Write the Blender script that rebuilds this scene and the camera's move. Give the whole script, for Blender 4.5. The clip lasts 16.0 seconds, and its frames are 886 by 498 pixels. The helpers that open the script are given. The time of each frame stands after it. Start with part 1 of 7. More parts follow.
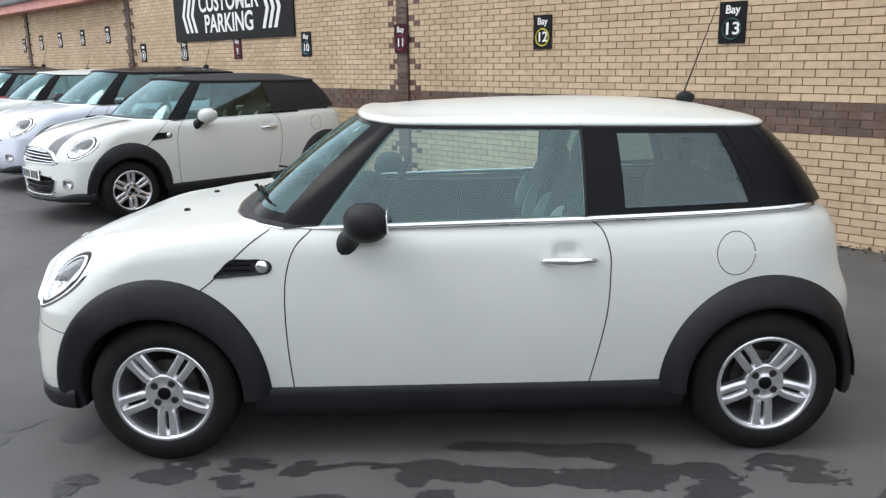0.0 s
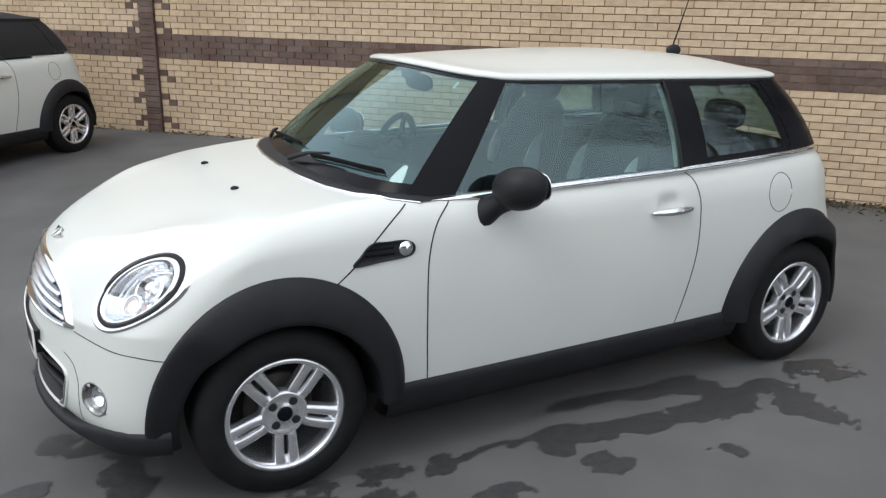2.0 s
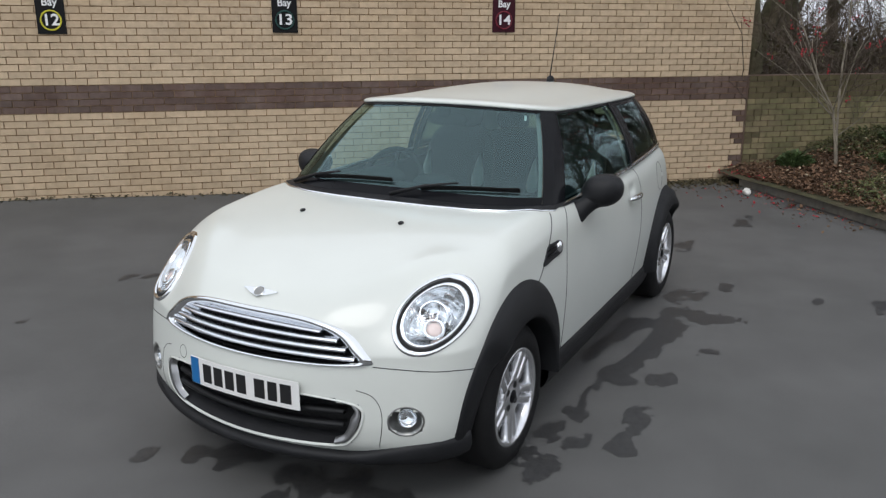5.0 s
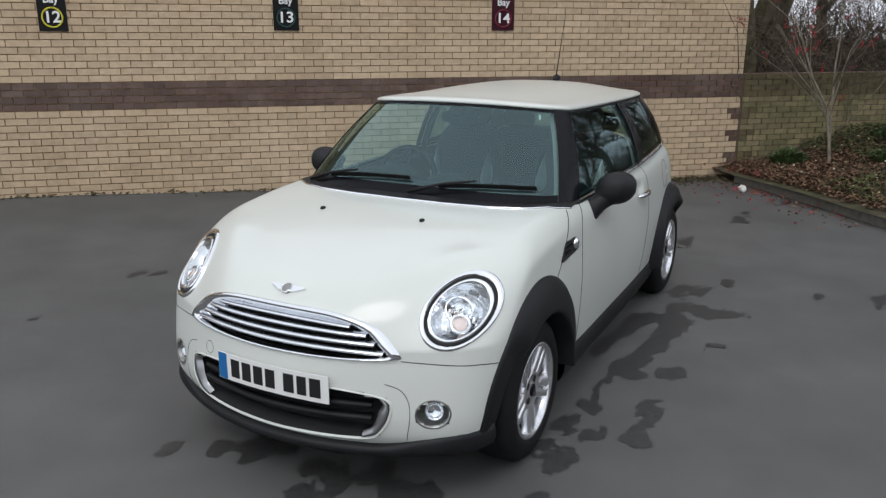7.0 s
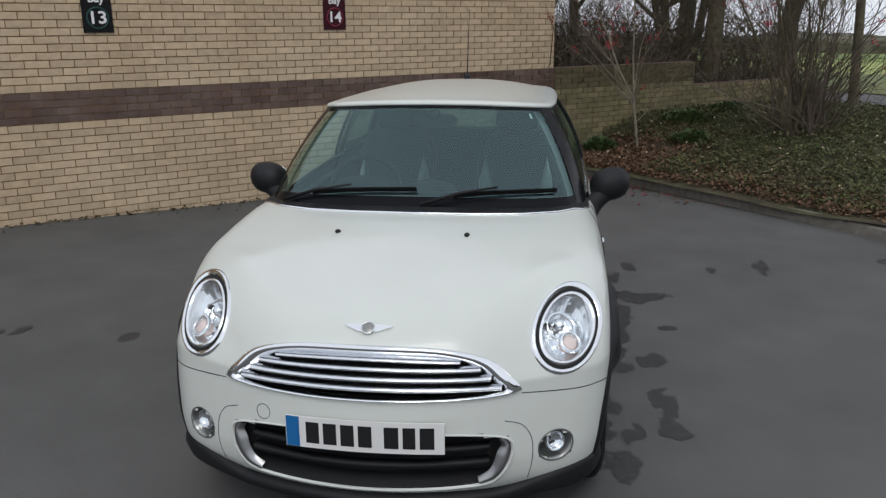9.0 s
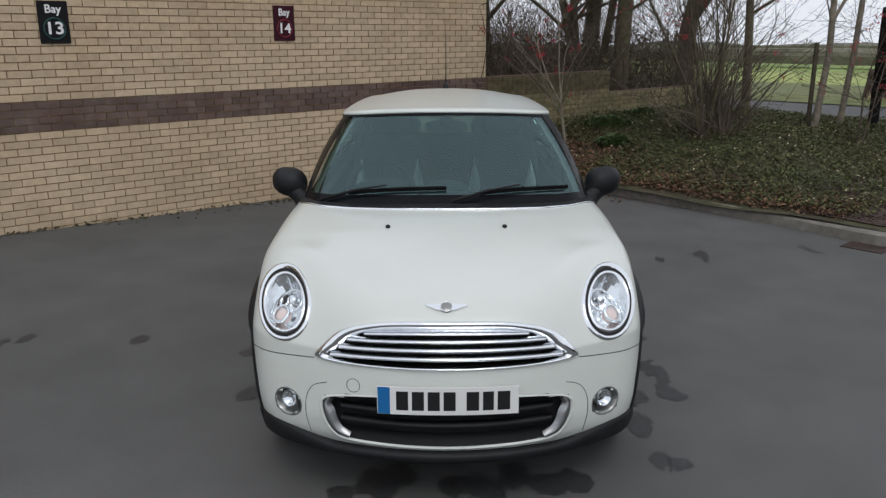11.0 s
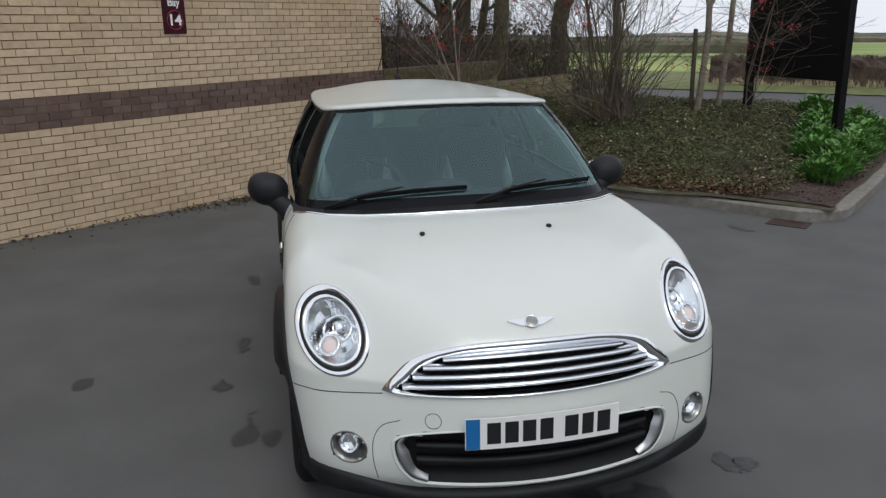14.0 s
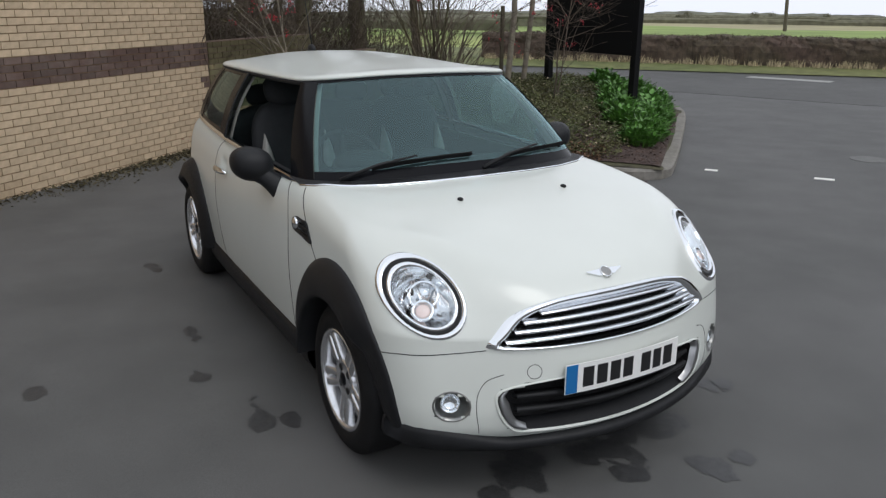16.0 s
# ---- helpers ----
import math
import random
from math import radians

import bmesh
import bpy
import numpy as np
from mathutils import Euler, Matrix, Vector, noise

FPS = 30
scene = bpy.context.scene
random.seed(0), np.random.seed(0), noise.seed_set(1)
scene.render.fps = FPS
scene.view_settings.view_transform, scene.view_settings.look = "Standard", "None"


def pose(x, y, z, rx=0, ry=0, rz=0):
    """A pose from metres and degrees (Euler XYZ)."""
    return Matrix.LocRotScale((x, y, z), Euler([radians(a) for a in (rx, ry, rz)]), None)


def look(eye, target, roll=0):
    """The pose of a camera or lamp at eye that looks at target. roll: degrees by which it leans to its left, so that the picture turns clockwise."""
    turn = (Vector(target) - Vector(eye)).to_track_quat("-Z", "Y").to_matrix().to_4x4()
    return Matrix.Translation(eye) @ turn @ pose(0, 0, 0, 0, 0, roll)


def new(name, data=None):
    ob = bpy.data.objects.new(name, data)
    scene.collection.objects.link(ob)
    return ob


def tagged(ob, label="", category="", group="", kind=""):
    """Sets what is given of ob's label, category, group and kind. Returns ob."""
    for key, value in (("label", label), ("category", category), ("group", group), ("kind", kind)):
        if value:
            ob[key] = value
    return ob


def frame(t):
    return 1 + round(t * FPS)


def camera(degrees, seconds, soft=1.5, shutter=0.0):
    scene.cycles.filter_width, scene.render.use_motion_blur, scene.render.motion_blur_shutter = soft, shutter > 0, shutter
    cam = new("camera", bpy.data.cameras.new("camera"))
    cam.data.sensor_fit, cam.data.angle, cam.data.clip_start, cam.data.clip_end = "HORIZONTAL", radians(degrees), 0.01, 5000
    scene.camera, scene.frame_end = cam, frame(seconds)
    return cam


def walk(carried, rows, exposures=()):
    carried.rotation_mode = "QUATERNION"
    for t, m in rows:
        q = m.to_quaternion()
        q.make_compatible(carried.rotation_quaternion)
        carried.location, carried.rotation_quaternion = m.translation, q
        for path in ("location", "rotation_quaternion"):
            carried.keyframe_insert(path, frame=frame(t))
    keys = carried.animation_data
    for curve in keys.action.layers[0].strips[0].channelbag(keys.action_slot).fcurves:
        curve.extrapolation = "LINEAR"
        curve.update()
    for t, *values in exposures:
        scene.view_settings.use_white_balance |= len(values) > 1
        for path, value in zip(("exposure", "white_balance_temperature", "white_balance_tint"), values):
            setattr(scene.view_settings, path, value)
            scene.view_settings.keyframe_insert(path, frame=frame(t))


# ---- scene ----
cam = camera(58.3, 16.0, soft=1.35)
PATH = [
    (0, (-0.115, -3.815, 1.617), (-0.096, -1.87, 1.152), -0.8),
    (0.5, (-0.467, -3.654, 1.646), (-0.267, -1.722, 1.169), -0.2),
    (1, (-0.939, -3.522, 1.652), (-0.462, -1.644, 1.155), 0.3),
    (1.5, (-1.384, -3.376, 1.651), (-0.683, -1.584, 1.105), 1.0),
    (2, (-1.904, -3.124, 1.634), (-1.0, -1.441, 1.041), 1.2),
    (2.5, (-2.349, -2.943, 1.676), (-1.22, -1.4, 1.088), 1.6),
    (3, (-2.765, -2.656, 1.683), (-1.407, -1.302, 1.114), 0.4),
    (3.5, (-3.099, -2.374, 1.716), (-1.602, -1.184, 1.128), 0.1),
    (4, (-3.528, -2.142, 1.732), (-1.917, -1.101, 1.169), 0.0),
    (4.2, (-3.669, -2.087, 1.733), (-2.033, -1.077, 1.181), -0.0),
    (6.5, (-4.086, -1.873, 1.758), (-2.364, -1.01, 1.222), 0.1),
    (7, (-4.092, -1.852, 1.759), (-2.386, -0.959, 1.22), 0.2),
    (7.5, (-4.156, -1.665, 1.74), (-2.398, -0.877, 1.201), 1.8),
    (8, (-4.193, -1.336, 1.737), (-2.372, -0.711, 1.195), 2.2),
    (8.5, (-4.134, -0.972, 1.739), (-2.272, -0.485, 1.195), 0.4),
    (9, (-4.184, -0.586, 1.742), (-2.277, -0.312, 1.203), -0.5),
    (9.2, (-4.244, -0.457, 1.729), (-2.329, -0.219, 1.201), -0.9),
    (11.3, (-4.634, 0.003, 1.785), (-2.702, -0.006, 1.266), -0.2),
    (11.5, (-4.631, 0.003, 1.784), (-2.699, -0.013, 1.27), -0.3),
    (12, (-4.632, 0.004, 1.782), (-2.696, -0.024, 1.283), -0.4),
    (12.5, (-4.631, 0.029, 1.78), (-2.693, -0.009, 1.286), -0.4),
    (13, (-4.567, 0.212, 1.769), (-2.634, 0.123, 1.264), -0.1),
    (13.5, (-4.382, 0.452, 1.74), (-2.454, 0.293, 1.233), -1.3),
    (14, (-4.172, 0.753, 1.736), (-2.281, 0.381, 1.199), -1.0),
    (14.5, (-4.061, 1.122, 1.756), (-2.252, 0.481, 1.193), -2.7),
    (15, (-4.04, 1.449, 1.742), (-2.268, 0.715, 1.175), -1.1),
    (15.5, (-3.993, 1.658, 1.729), (-2.27, 0.827, 1.144), 0.9),
    (16, (-3.884, 1.83, 1.722), (-2.222, 0.891, 1.126), 0.4),
]
walk(cam, [(t, look(eye, target, roll)) for t, eye, target, roll in PATH], [(0, 0.56), (2, 0.42), (3, 0.22), (4, 0.10), (7, -0.06), (8, -0.12), (9, -0.32), (12.5, -0.29), (14, -0.28), (16, -0.14)])

import functools

# ---- light ----
world = bpy.data.worlds.new("sky")
scene.world = world
world.use_nodes = True
wn, wl = world.node_tree.nodes, world.node_tree.links
wn.clear()
w_out = wn.new("ShaderNodeOutputWorld")
w_bg = wn.new("ShaderNodeBackground")
w_sky = wn.new("ShaderNodeTexSky")
w_sky.sky_type = "NISHITA"
w_sky.sun_disc = False
w_sky.sun_elevation, w_sky.sun_rotation = radians(55), radians(260)
w_sky.air_density, w_sky.dust_density = 1.0, 4.0
w_hsv = wn.new("ShaderNodeHueSaturation")
w_hsv.inputs["Saturation"].default_value = 0.12
w_mix = wn.new("ShaderNodeMix")
w_mix.data_type = "RGBA"
w_mix.inputs[0].default_value = 0.90
w_mix.inputs[7].default_value = (7.25, 7.6, 8.35, 1)
wl.new(w_sky.outputs[0], w_hsv.inputs["Color"])
wl.new(w_hsv.outputs[0], w_mix.inputs[6])
wl.new(w_mix.outputs[2], w_bg.inputs[0])
w_bg.inputs[1].default_value = 0.15
wl.new(w_bg.outputs[0], w_out.inputs[0])
sun = new("sun", bpy.data.lights.new("sun", "SUN"))
sun.data.energy, sun.data.angle, sun.data.color = 0.8, radians(25), (1.0, 0.98, 0.95)
sun.matrix_world = look((-9, -1.5, 13), (0, 0, 0))

# ---- materials ----


def material(name, color, rough=0.5, metal=0.0, vary=0.0, scale=8.0, bump=0.0, bump_scale=60.0, coat=0.0, island=0.0, second=None, second_scale=0.6, second_mix=0.5, spec=0.5):
    m = bpy.data.materials.new(name)
    m.use_nodes = True
    nt = m.node_tree
    nd, lk = nt.nodes, nt.links
    b = nd["Principled BSDF"]
    b.inputs["Base Color"].default_value = (*color, 1)
    b.inputs["Roughness"].default_value = rough
    b.inputs["Metallic"].default_value = metal
    b.inputs["Coat Weight"].default_value = coat
    b.inputs["Coat Roughness"].default_value = 0.08
    b.inputs["Specular IOR Level"].default_value = spec
    tc = nd.new("ShaderNodeTexCoord")
    col = None
    if vary or second or island:
        rgb = nd.new("ShaderNodeRGB")
        rgb.outputs[0].default_value = (*color, 1)
        col = rgb.outputs[0]
    if second:
        nz = nd.new("ShaderNodeTexNoise")
        nz.inputs["Scale"].default_value, nz.inputs["Detail"].default_value = second_scale, 6
        rp = nd.new("ShaderNodeValToRGB")
        rp.color_ramp.elements[0].position, rp.color_ramp.elements[1].position = 0.5 - 0.12, 0.5 + 0.12
        rp.color_ramp.elements[0].color, rp.color_ramp.elements[1].color = (0, 0, 0, 1), (second_mix,) * 3 + (1,)
        lk.new(tc.outputs["Object"], nz.inputs["Vector"])
        lk.new(nz.outputs["Fac"], rp.inputs[0])
        mx = nd.new("ShaderNodeMix")
        mx.data_type = "RGBA"
        mx.inputs[7].default_value = (*second, 1)
        lk.new(rp.outputs[0], mx.inputs[0])
        lk.new(col, mx.inputs[6])
        col = mx.outputs[2]
    if vary:
        nz = nd.new("ShaderNodeTexNoise")
        nz.inputs["Scale"].default_value, nz.inputs["Detail"].default_value = scale, 8
        lk.new(tc.outputs["Object"], nz.inputs["Vector"])
        mr = nd.new("ShaderNodeMapRange")
        mr.inputs["From Min"].default_value, mr.inputs["From Max"].default_value = 0.3, 0.7
        mr.inputs["To Min"].default_value, mr.inputs["To Max"].default_value = 1 - vary, 1 + vary
        lk.new(nz.outputs["Fac"], mr.inputs[0])
        mu = nd.new("ShaderNodeVectorMath")
        mu.operation = "SCALE"
        lk.new(col, mu.inputs[0])
        lk.new(mr.outputs[0], mu.inputs["Scale"])
        col = mu.outputs[0]
    if island:
        ge = nd.new("ShaderNodeNewGeometry")
        oi = nd.new("ShaderNodeObjectInfo")
        ad = nd.new("ShaderNodeMath")
        ad.operation = "ADD"
        fr = nd.new("ShaderNodeMath")
        fr.operation = "FRACT"
        lk.new(ge.outputs["Random Per Island"], ad.inputs[0])
        lk.new(oi.outputs["Random"], ad.inputs[1])
        lk.new(ad.outputs[0], fr.inputs[0])
        mr = nd.new("ShaderNodeMapRange")
        mr.inputs["To Min"].default_value, mr.inputs["To Max"].default_value = 1 - island, 1 + island
        lk.new(fr.outputs[0], mr.inputs[0])
        mu = nd.new("ShaderNodeVectorMath")
        mu.operation = "SCALE"
        lk.new(col, mu.inputs[0])
        lk.new(mr.outputs[0], mu.inputs["Scale"])
        col = mu.outputs[0]
    if col:
        lk.new(col, b.inputs["Base Color"])
    if bump:
        nz = nd.new("ShaderNodeTexNoise")
        nz.inputs["Scale"].default_value, nz.inputs["Detail"].default_value = bump_scale, 4
        lk.new(tc.outputs["Object"], nz.inputs["Vector"])
        bp = nd.new("ShaderNodeBump")
        bp.inputs["Strength"].default_value = bump
        bp.inputs["Distance"].default_value = 0.01
        lk.new(nz.outputs["Fac"], bp.inputs["Height"])
        lk.new(bp.outputs[0], b.inputs["Normal"])
    return m


def glass_material(name, tint, ior=1.5, sheen=(1, 1, 1)):
    m = bpy.data.materials.new(name)
    m.use_nodes = True
    nd, lk = m.node_tree.nodes, m.node_tree.links
    nd.clear()
    out = nd.new("ShaderNodeOutputMaterial")
    tr = nd.new("ShaderNodeBsdfTransparent")
    tr.inputs[0].default_value = (*tint, 1)
    gl = nd.new("ShaderNodeBsdfGlossy")
    gl.inputs["Color"].default_value = (*sheen, 1)
    gl.inputs["Roughness"].default_value = 0.01
    # a thin pane mirrors alike from both sides
    f0 = ((ior - 1) / (ior + 1)) ** 2
    lw = nd.new("ShaderNodeLayerWeight")
    lw.inputs["Blend"].default_value = 0.5
    pw5 = nd.new("ShaderNodeMath")
    pw5.operation = "POWER"
    pw5.inputs[1].default_value = 5.0
    sc = nd.new("ShaderNodeMath")
    sc.operation = "MULTIPLY_ADD"
    sc.inputs[1].default_value, sc.inputs[2].default_value = 1 - f0, f0
    lk.new(lw.outputs["Facing"], pw5.inputs[0])
    lk.new(pw5.outputs[0], sc.inputs[0])
    mx = nd.new("ShaderNodeMixShader")
    lk.new(sc.outputs[0], mx.inputs[0])
    lk.new(tr.outputs[0], mx.inputs[1])
    lk.new(gl.outputs[0], mx.inputs[2])
    lk.new(mx.outputs[0], out.inputs[0])
    return m


M = {}
M["white_paint"] = material("white_paint", (0.615, 0.64, 0.60), 0.32, 0, vary=0.02, scale=3, coat=0.5)
M["silver_paint"] = material("silver_paint", (0.62, 0.67, 0.75), 0.35, 0.15, vary=0.03, scale=3, coat=0.8)
M["red_paint"] = material("red_paint", (0.28, 0.02, 0.035), 0.3, 0, vary=0.03, scale=3, coat=0.8)
M["teal_paint"] = material("teal_paint", (0.03, 0.07, 0.09), 0.3, 0, vary=0.03, scale=3, coat=0.8)
M["grey_paint"] = material("grey_paint", (0.10, 0.10, 0.11), 0.35, 0.2, vary=0.03, scale=3, coat=0.5)
M["black_gloss"] = material("black_gloss", (0.006, 0.0065, 0.008), 0.22, 0, vary=0.1, scale=5, spec=0.10)
M["black_plastic"] = material("black_plastic", (0.0105, 0.011, 0.0125), 0.5, 0, vary=0.2, scale=12, bump=0.15, bump_scale=700, spec=0.28)
M["rubber"] = material("rubber", (0.0075, 0.0075, 0.008), 0.7, 0, vary=0.25, scale=20, bump=0.2, bump_scale=300, spec=0.25)
M["soft_top"] = material("soft_top", (0.012, 0.012, 0.013), 0.9, 0, vary=0.2, scale=30, bump=0.3, bump_scale=900)
M["chrome"] = material("chrome", (0.82, 0.84, 0.86), 0.06, 1.0, vary=0.03, scale=6)
M["reflector"] = material("reflector", (0.84, 0.86, 0.88), 0.14, 1.0, vary=0.05, scale=30)
M["dark_chrome"] = material("dark_chrome", (0.30, 0.30, 0.29), 0.28, 0.9, vary=0.1, scale=40)
M["satin"] = material("satin", (0.34, 0.345, 0.35), 0.3, 0.85, vary=0.06, scale=25)
M["alloy"] = material("alloy", (0.74, 0.75, 0.77), 0.24, 0.9, vary=0.06, scale=25)
M["dark_metal"] = material("dark_metal", (0.05, 0.045, 0.04), 0.6, 0.6, vary=0.4, scale=25)
M["gap"] = material("gap", (0.008, 0.008, 0.009), 0.8)
M["mesh_black"] = material("mesh_black", (0.010, 0.010, 0.011), 0.6, bump=0.8, bump_scale=250)
M["cabin_dark"] = material("cabin_dark", (0.014, 0.015, 0.017), 0.75, vary=0.2, scale=30, bump=0.2, bump_scale=400)
M["seat_light"] = material("seat_light", (0.42, 0.41, 0.38), 0.85, vary=0.1, scale=40, bump=0.3, bump_scale=300)
M["headliner"] = material("headliner", (0.40, 0.40, 0.37), 0.9, vary=0.05, scale=30)
M["bright_trim"] = material("bright_trim", (0.74, 0.76, 0.79), 0.2, 1.0, vary=0.04, scale=10)
M["amber"] = material("amber", (0.84, 0.68, 0.63), 0.2)
M["plate_white"] = material("plate_white", (0.78, 0.78, 0.76), 0.35, vary=0.02)
M["plate_blue"] = material("plate_blue", (0.01, 0.14, 0.38), 0.35)
M["plate_ink"] = material("plate_ink", (0.012, 0.012, 0.013), 0.4)
M["glass"] = glass_material("glass", (0.56, 0.76, 0.74), 1.95, (0.70, 0.94, 0.96))
M["screen_glass"] = glass_material("screen_glass", (0.40, 0.60, 0.60), 1.95, (0.66, 0.92, 0.95))
M["dark_glass"] = glass_material("dark_glass", (0.38, 0.50, 0.49), 1.85, (0.75, 0.95, 0.97))
M["clear_glass"] = glass_material("clear_glass", (0.94, 0.96, 0.97), 1.45)
M["brick"] = material("brick", (0.56, 0.435, 0.295), 0.88, vary=0.10, scale=14, bump=0.5, bump_scale=120, island=0.10, second=(0.42, 0.30, 0.18), second_scale=1.2, second_mix=0.45)
M["dark_brick"] = material("dark_brick", (0.105, 0.062, 0.048), 0.75, vary=0.2, scale=14, bump=0.4, bump_scale=120, island=0.22, second=(0.17, 0.13, 0.11), second_scale=3, second_mix=0.5)
M["mortar"] = material("mortar", (0.27, 0.175, 0.095), 0.95, vary=0.2, scale=10, bump=0.5, bump_scale=150)
M["dark_mortar"] = material("dark_mortar", (0.13, 0.085, 0.065), 0.95, vary=0.2, scale=10, bump=0.5, bump_scale=150)
M["old_brick"] = material("old_brick", (0.25, 0.205, 0.115), 0.9, vary=0.2, scale=10, bump=0.5, bump_scale=120, island=0.2, second=(0.16, 0.16, 0.07), second_scale=2, second_mix=0.7)
M["old_dark_brick"] = material("old_dark_brick", (0.12, 0.10, 0.05), 0.9, vary=0.25, scale=10, bump=0.5, bump_scale=120, island=0.2)
M["sign_black"] = material("sign_black", (0.007, 0.007, 0.0075), 0.6, spec=0.2)
M["sign_maroon"] = material("sign_maroon", (0.040, 0.006, 0.012), 0.6, spec=0.2)
M["sign_white"] = material("sign_white", (0.80, 0.80, 0.80), 0.5)
M["sign_yellow"] = material("sign_yellow", (0.55, 0.50, 0.03), 0.5)
M["sign_green"] = material("sign_green", (0.006, 0.050, 0.042), 0.5)
M["sign_red"] = material("sign_red", (0.16, 0.008, 0.022), 0.5)
M["sign_teal"] = material("sign_teal", (0.03, 0.15, 0.20), 0.5)
M["fascia_red"] = material("fascia_red", (0.60, 0.27, 0.23), 0.6, vary=0.1, scale=4)
M["roof_slate"] = material("roof_slate", (0.09, 0.09, 0.095), 0.7, vary=0.2, scale=4)
M["kerb_stone"] = material("kerb_stone", (0.205, 0.192, 0.172), 0.9, vary=0.2, scale=14, bump=0.5, bump_scale=80, second=(0.15, 0.14, 0.11), second_scale=2.5)
M["soil"] = material("soil", (0.060, 0.048, 0.030), 0.95, vary=0.4, scale=6, bump=1.0, bump_scale=30, second=(0.05, 0.065, 0.02), second_scale=1.0)
M["mulch"] = material("mulch", (0.055, 0.035, 0.028), 0.95, vary=0.4, scale=30, bump=1.0, bump_scale=60)
M["chip"] = material("chip", (0.075, 0.048, 0.038), 0.95, island=0.5, vary=0.1)
M["ivy"] = material("ivy", (0.080, 0.098, 0.031), 0.7, island=0.5, vary=0.15, scale=2.0, second=(0.108, 0.082, 0.038), second_scale=1.4, second_mix=0.5)
M["pale_leaf"] = material("pale_leaf", (0.34, 0.29, 0.20), 0.85, island=0.5)
M["straw"] = material("straw", (0.42, 0.35, 0.22), 0.9, island=0.5)
M["bramble"] = material("bramble", (0.075, 0.062, 0.030), 0.8, island=0.6)
M["green_leaf"] = material("green_leaf", (0.085, 0.205, 0.036), 0.5, island=0.5)
M["low_leaf"] = material("low_leaf", (0.072, 0.115, 0.038), 0.6, island=0.5)
M["dead_leaf"] = material("dead_leaf", (0.135, 0.078, 0.045), 0.85, island=0.65)
M["bark"] = material("bark", (0.125, 0.10, 0.065), 0.95, vary=0.35, scale=12, bump=1.0, bump_scale=40, second=(0.07, 0.085, 0.035), second_scale=2.0, second_mix=0.6)
M["pale_bark"] = material("pale_bark", (0.23, 0.20, 0.155), 0.9, vary=0.3, scale=10, bump=0.8, bump_scale=40)
M["twig"] = material("twig", (0.105, 0.082, 0.062), 0.95, vary=0.3, scale=3)
M["berry"] = material("berry", (0.38, 0.010, 0.025), 0.4, island=0.3)
M["board"] = material("board", (0.006, 0.006, 0.0066), 0.6, vary=0.1, scale=2, spec=0.15)
M["grass"] = material("grass", (0.10, 0.125, 0.040), 0.9, vary=0.25, scale=3, bump=0.8, bump_scale=20, second=(0.16, 0.15, 0.06), second_scale=0.15)
M["hedge"] = material("hedge", (0.085, 0.058, 0.045), 0.95, vary=0.4, scale=6, bump=1.0, bump_scale=30, island=0.4, second=(0.06, 0.055, 0.03), second_scale=0.8)
# distance haze is mixed into these paler hedge, crown and wood colours
M["hazed_growth"] = material("hazed_growth", (0.13, 0.125, 0.085), 0.95, vary=0.3, scale=1)
M["hazed_wood"] = material("hazed_wood", (0.20, 0.20, 0.17), 0.95, vary=0.3, scale=0.08)
M["litter"] = material("litter", (0.75, 0.74, 0.70), 0.6)
M["road_paint"] = material("road_paint", (0.30, 0.30, 0.285), 0.7, vary=0.2, scale=20)
M["cover"] = material("cover", (0.125, 0.125, 0.12), 0.7, 0.2, vary=0.4, scale=40, bump=0.6, bump_scale=90)
M["rust"] = material("rust", (0.055, 0.036, 0.030), 0.85, 0.3, vary=0.4, scale=30)
M["pole"] = material("pole", (0.09, 0.075, 0.05), 0.85, vary=0.3, scale=10)


def asphalt_material(name, k):
    m = material(name, (0.082 * k, 0.082 * k, 0.080 * k), 0.82, vary=0.13, scale=2.2, bump=0.16, bump_scale=420, second=(0.101 * k, 0.100 * k, 0.098 * k), second_scale=0.45, second_mix=0.8)
    nd, lk = m.node_tree.nodes, m.node_tree.links
    b = nd["Principled BSDF"]
    src = b.inputs["Base Color"].links[0].from_socket
    tc = nd.new("ShaderNodeTexCoord")
    gr = nd.new("ShaderNodeTexNoise")
    gr.inputs["Scale"].default_value, gr.inputs["Detail"].default_value = 240, 4
    mr = nd.new("ShaderNodeMapRange")
    mr.inputs["From Min"].default_value, mr.inputs["From Max"].default_value = 0.3, 0.7
    mr.inputs["To Min"].default_value, mr.inputs["To Max"].default_value = 0.80, 1.20
    mu = nd.new("ShaderNodeVectorMath")
    mu.operation = "SCALE"
    lk.new(tc.outputs["Object"], gr.inputs["Vector"])
    lk.new(gr.outputs["Fac"], mr.inputs[0])
    lk.new(src, mu.inputs[0])
    lk.new(mr.outputs[0], mu.inputs["Scale"])
    lk.new(mu.outputs[0], b.inputs["Base Color"])
    return m


M["asphalt"] = asphalt_material("asphalt", 1.0)
M["road_asphalt"] = asphalt_material("road_asphalt", 0.78)


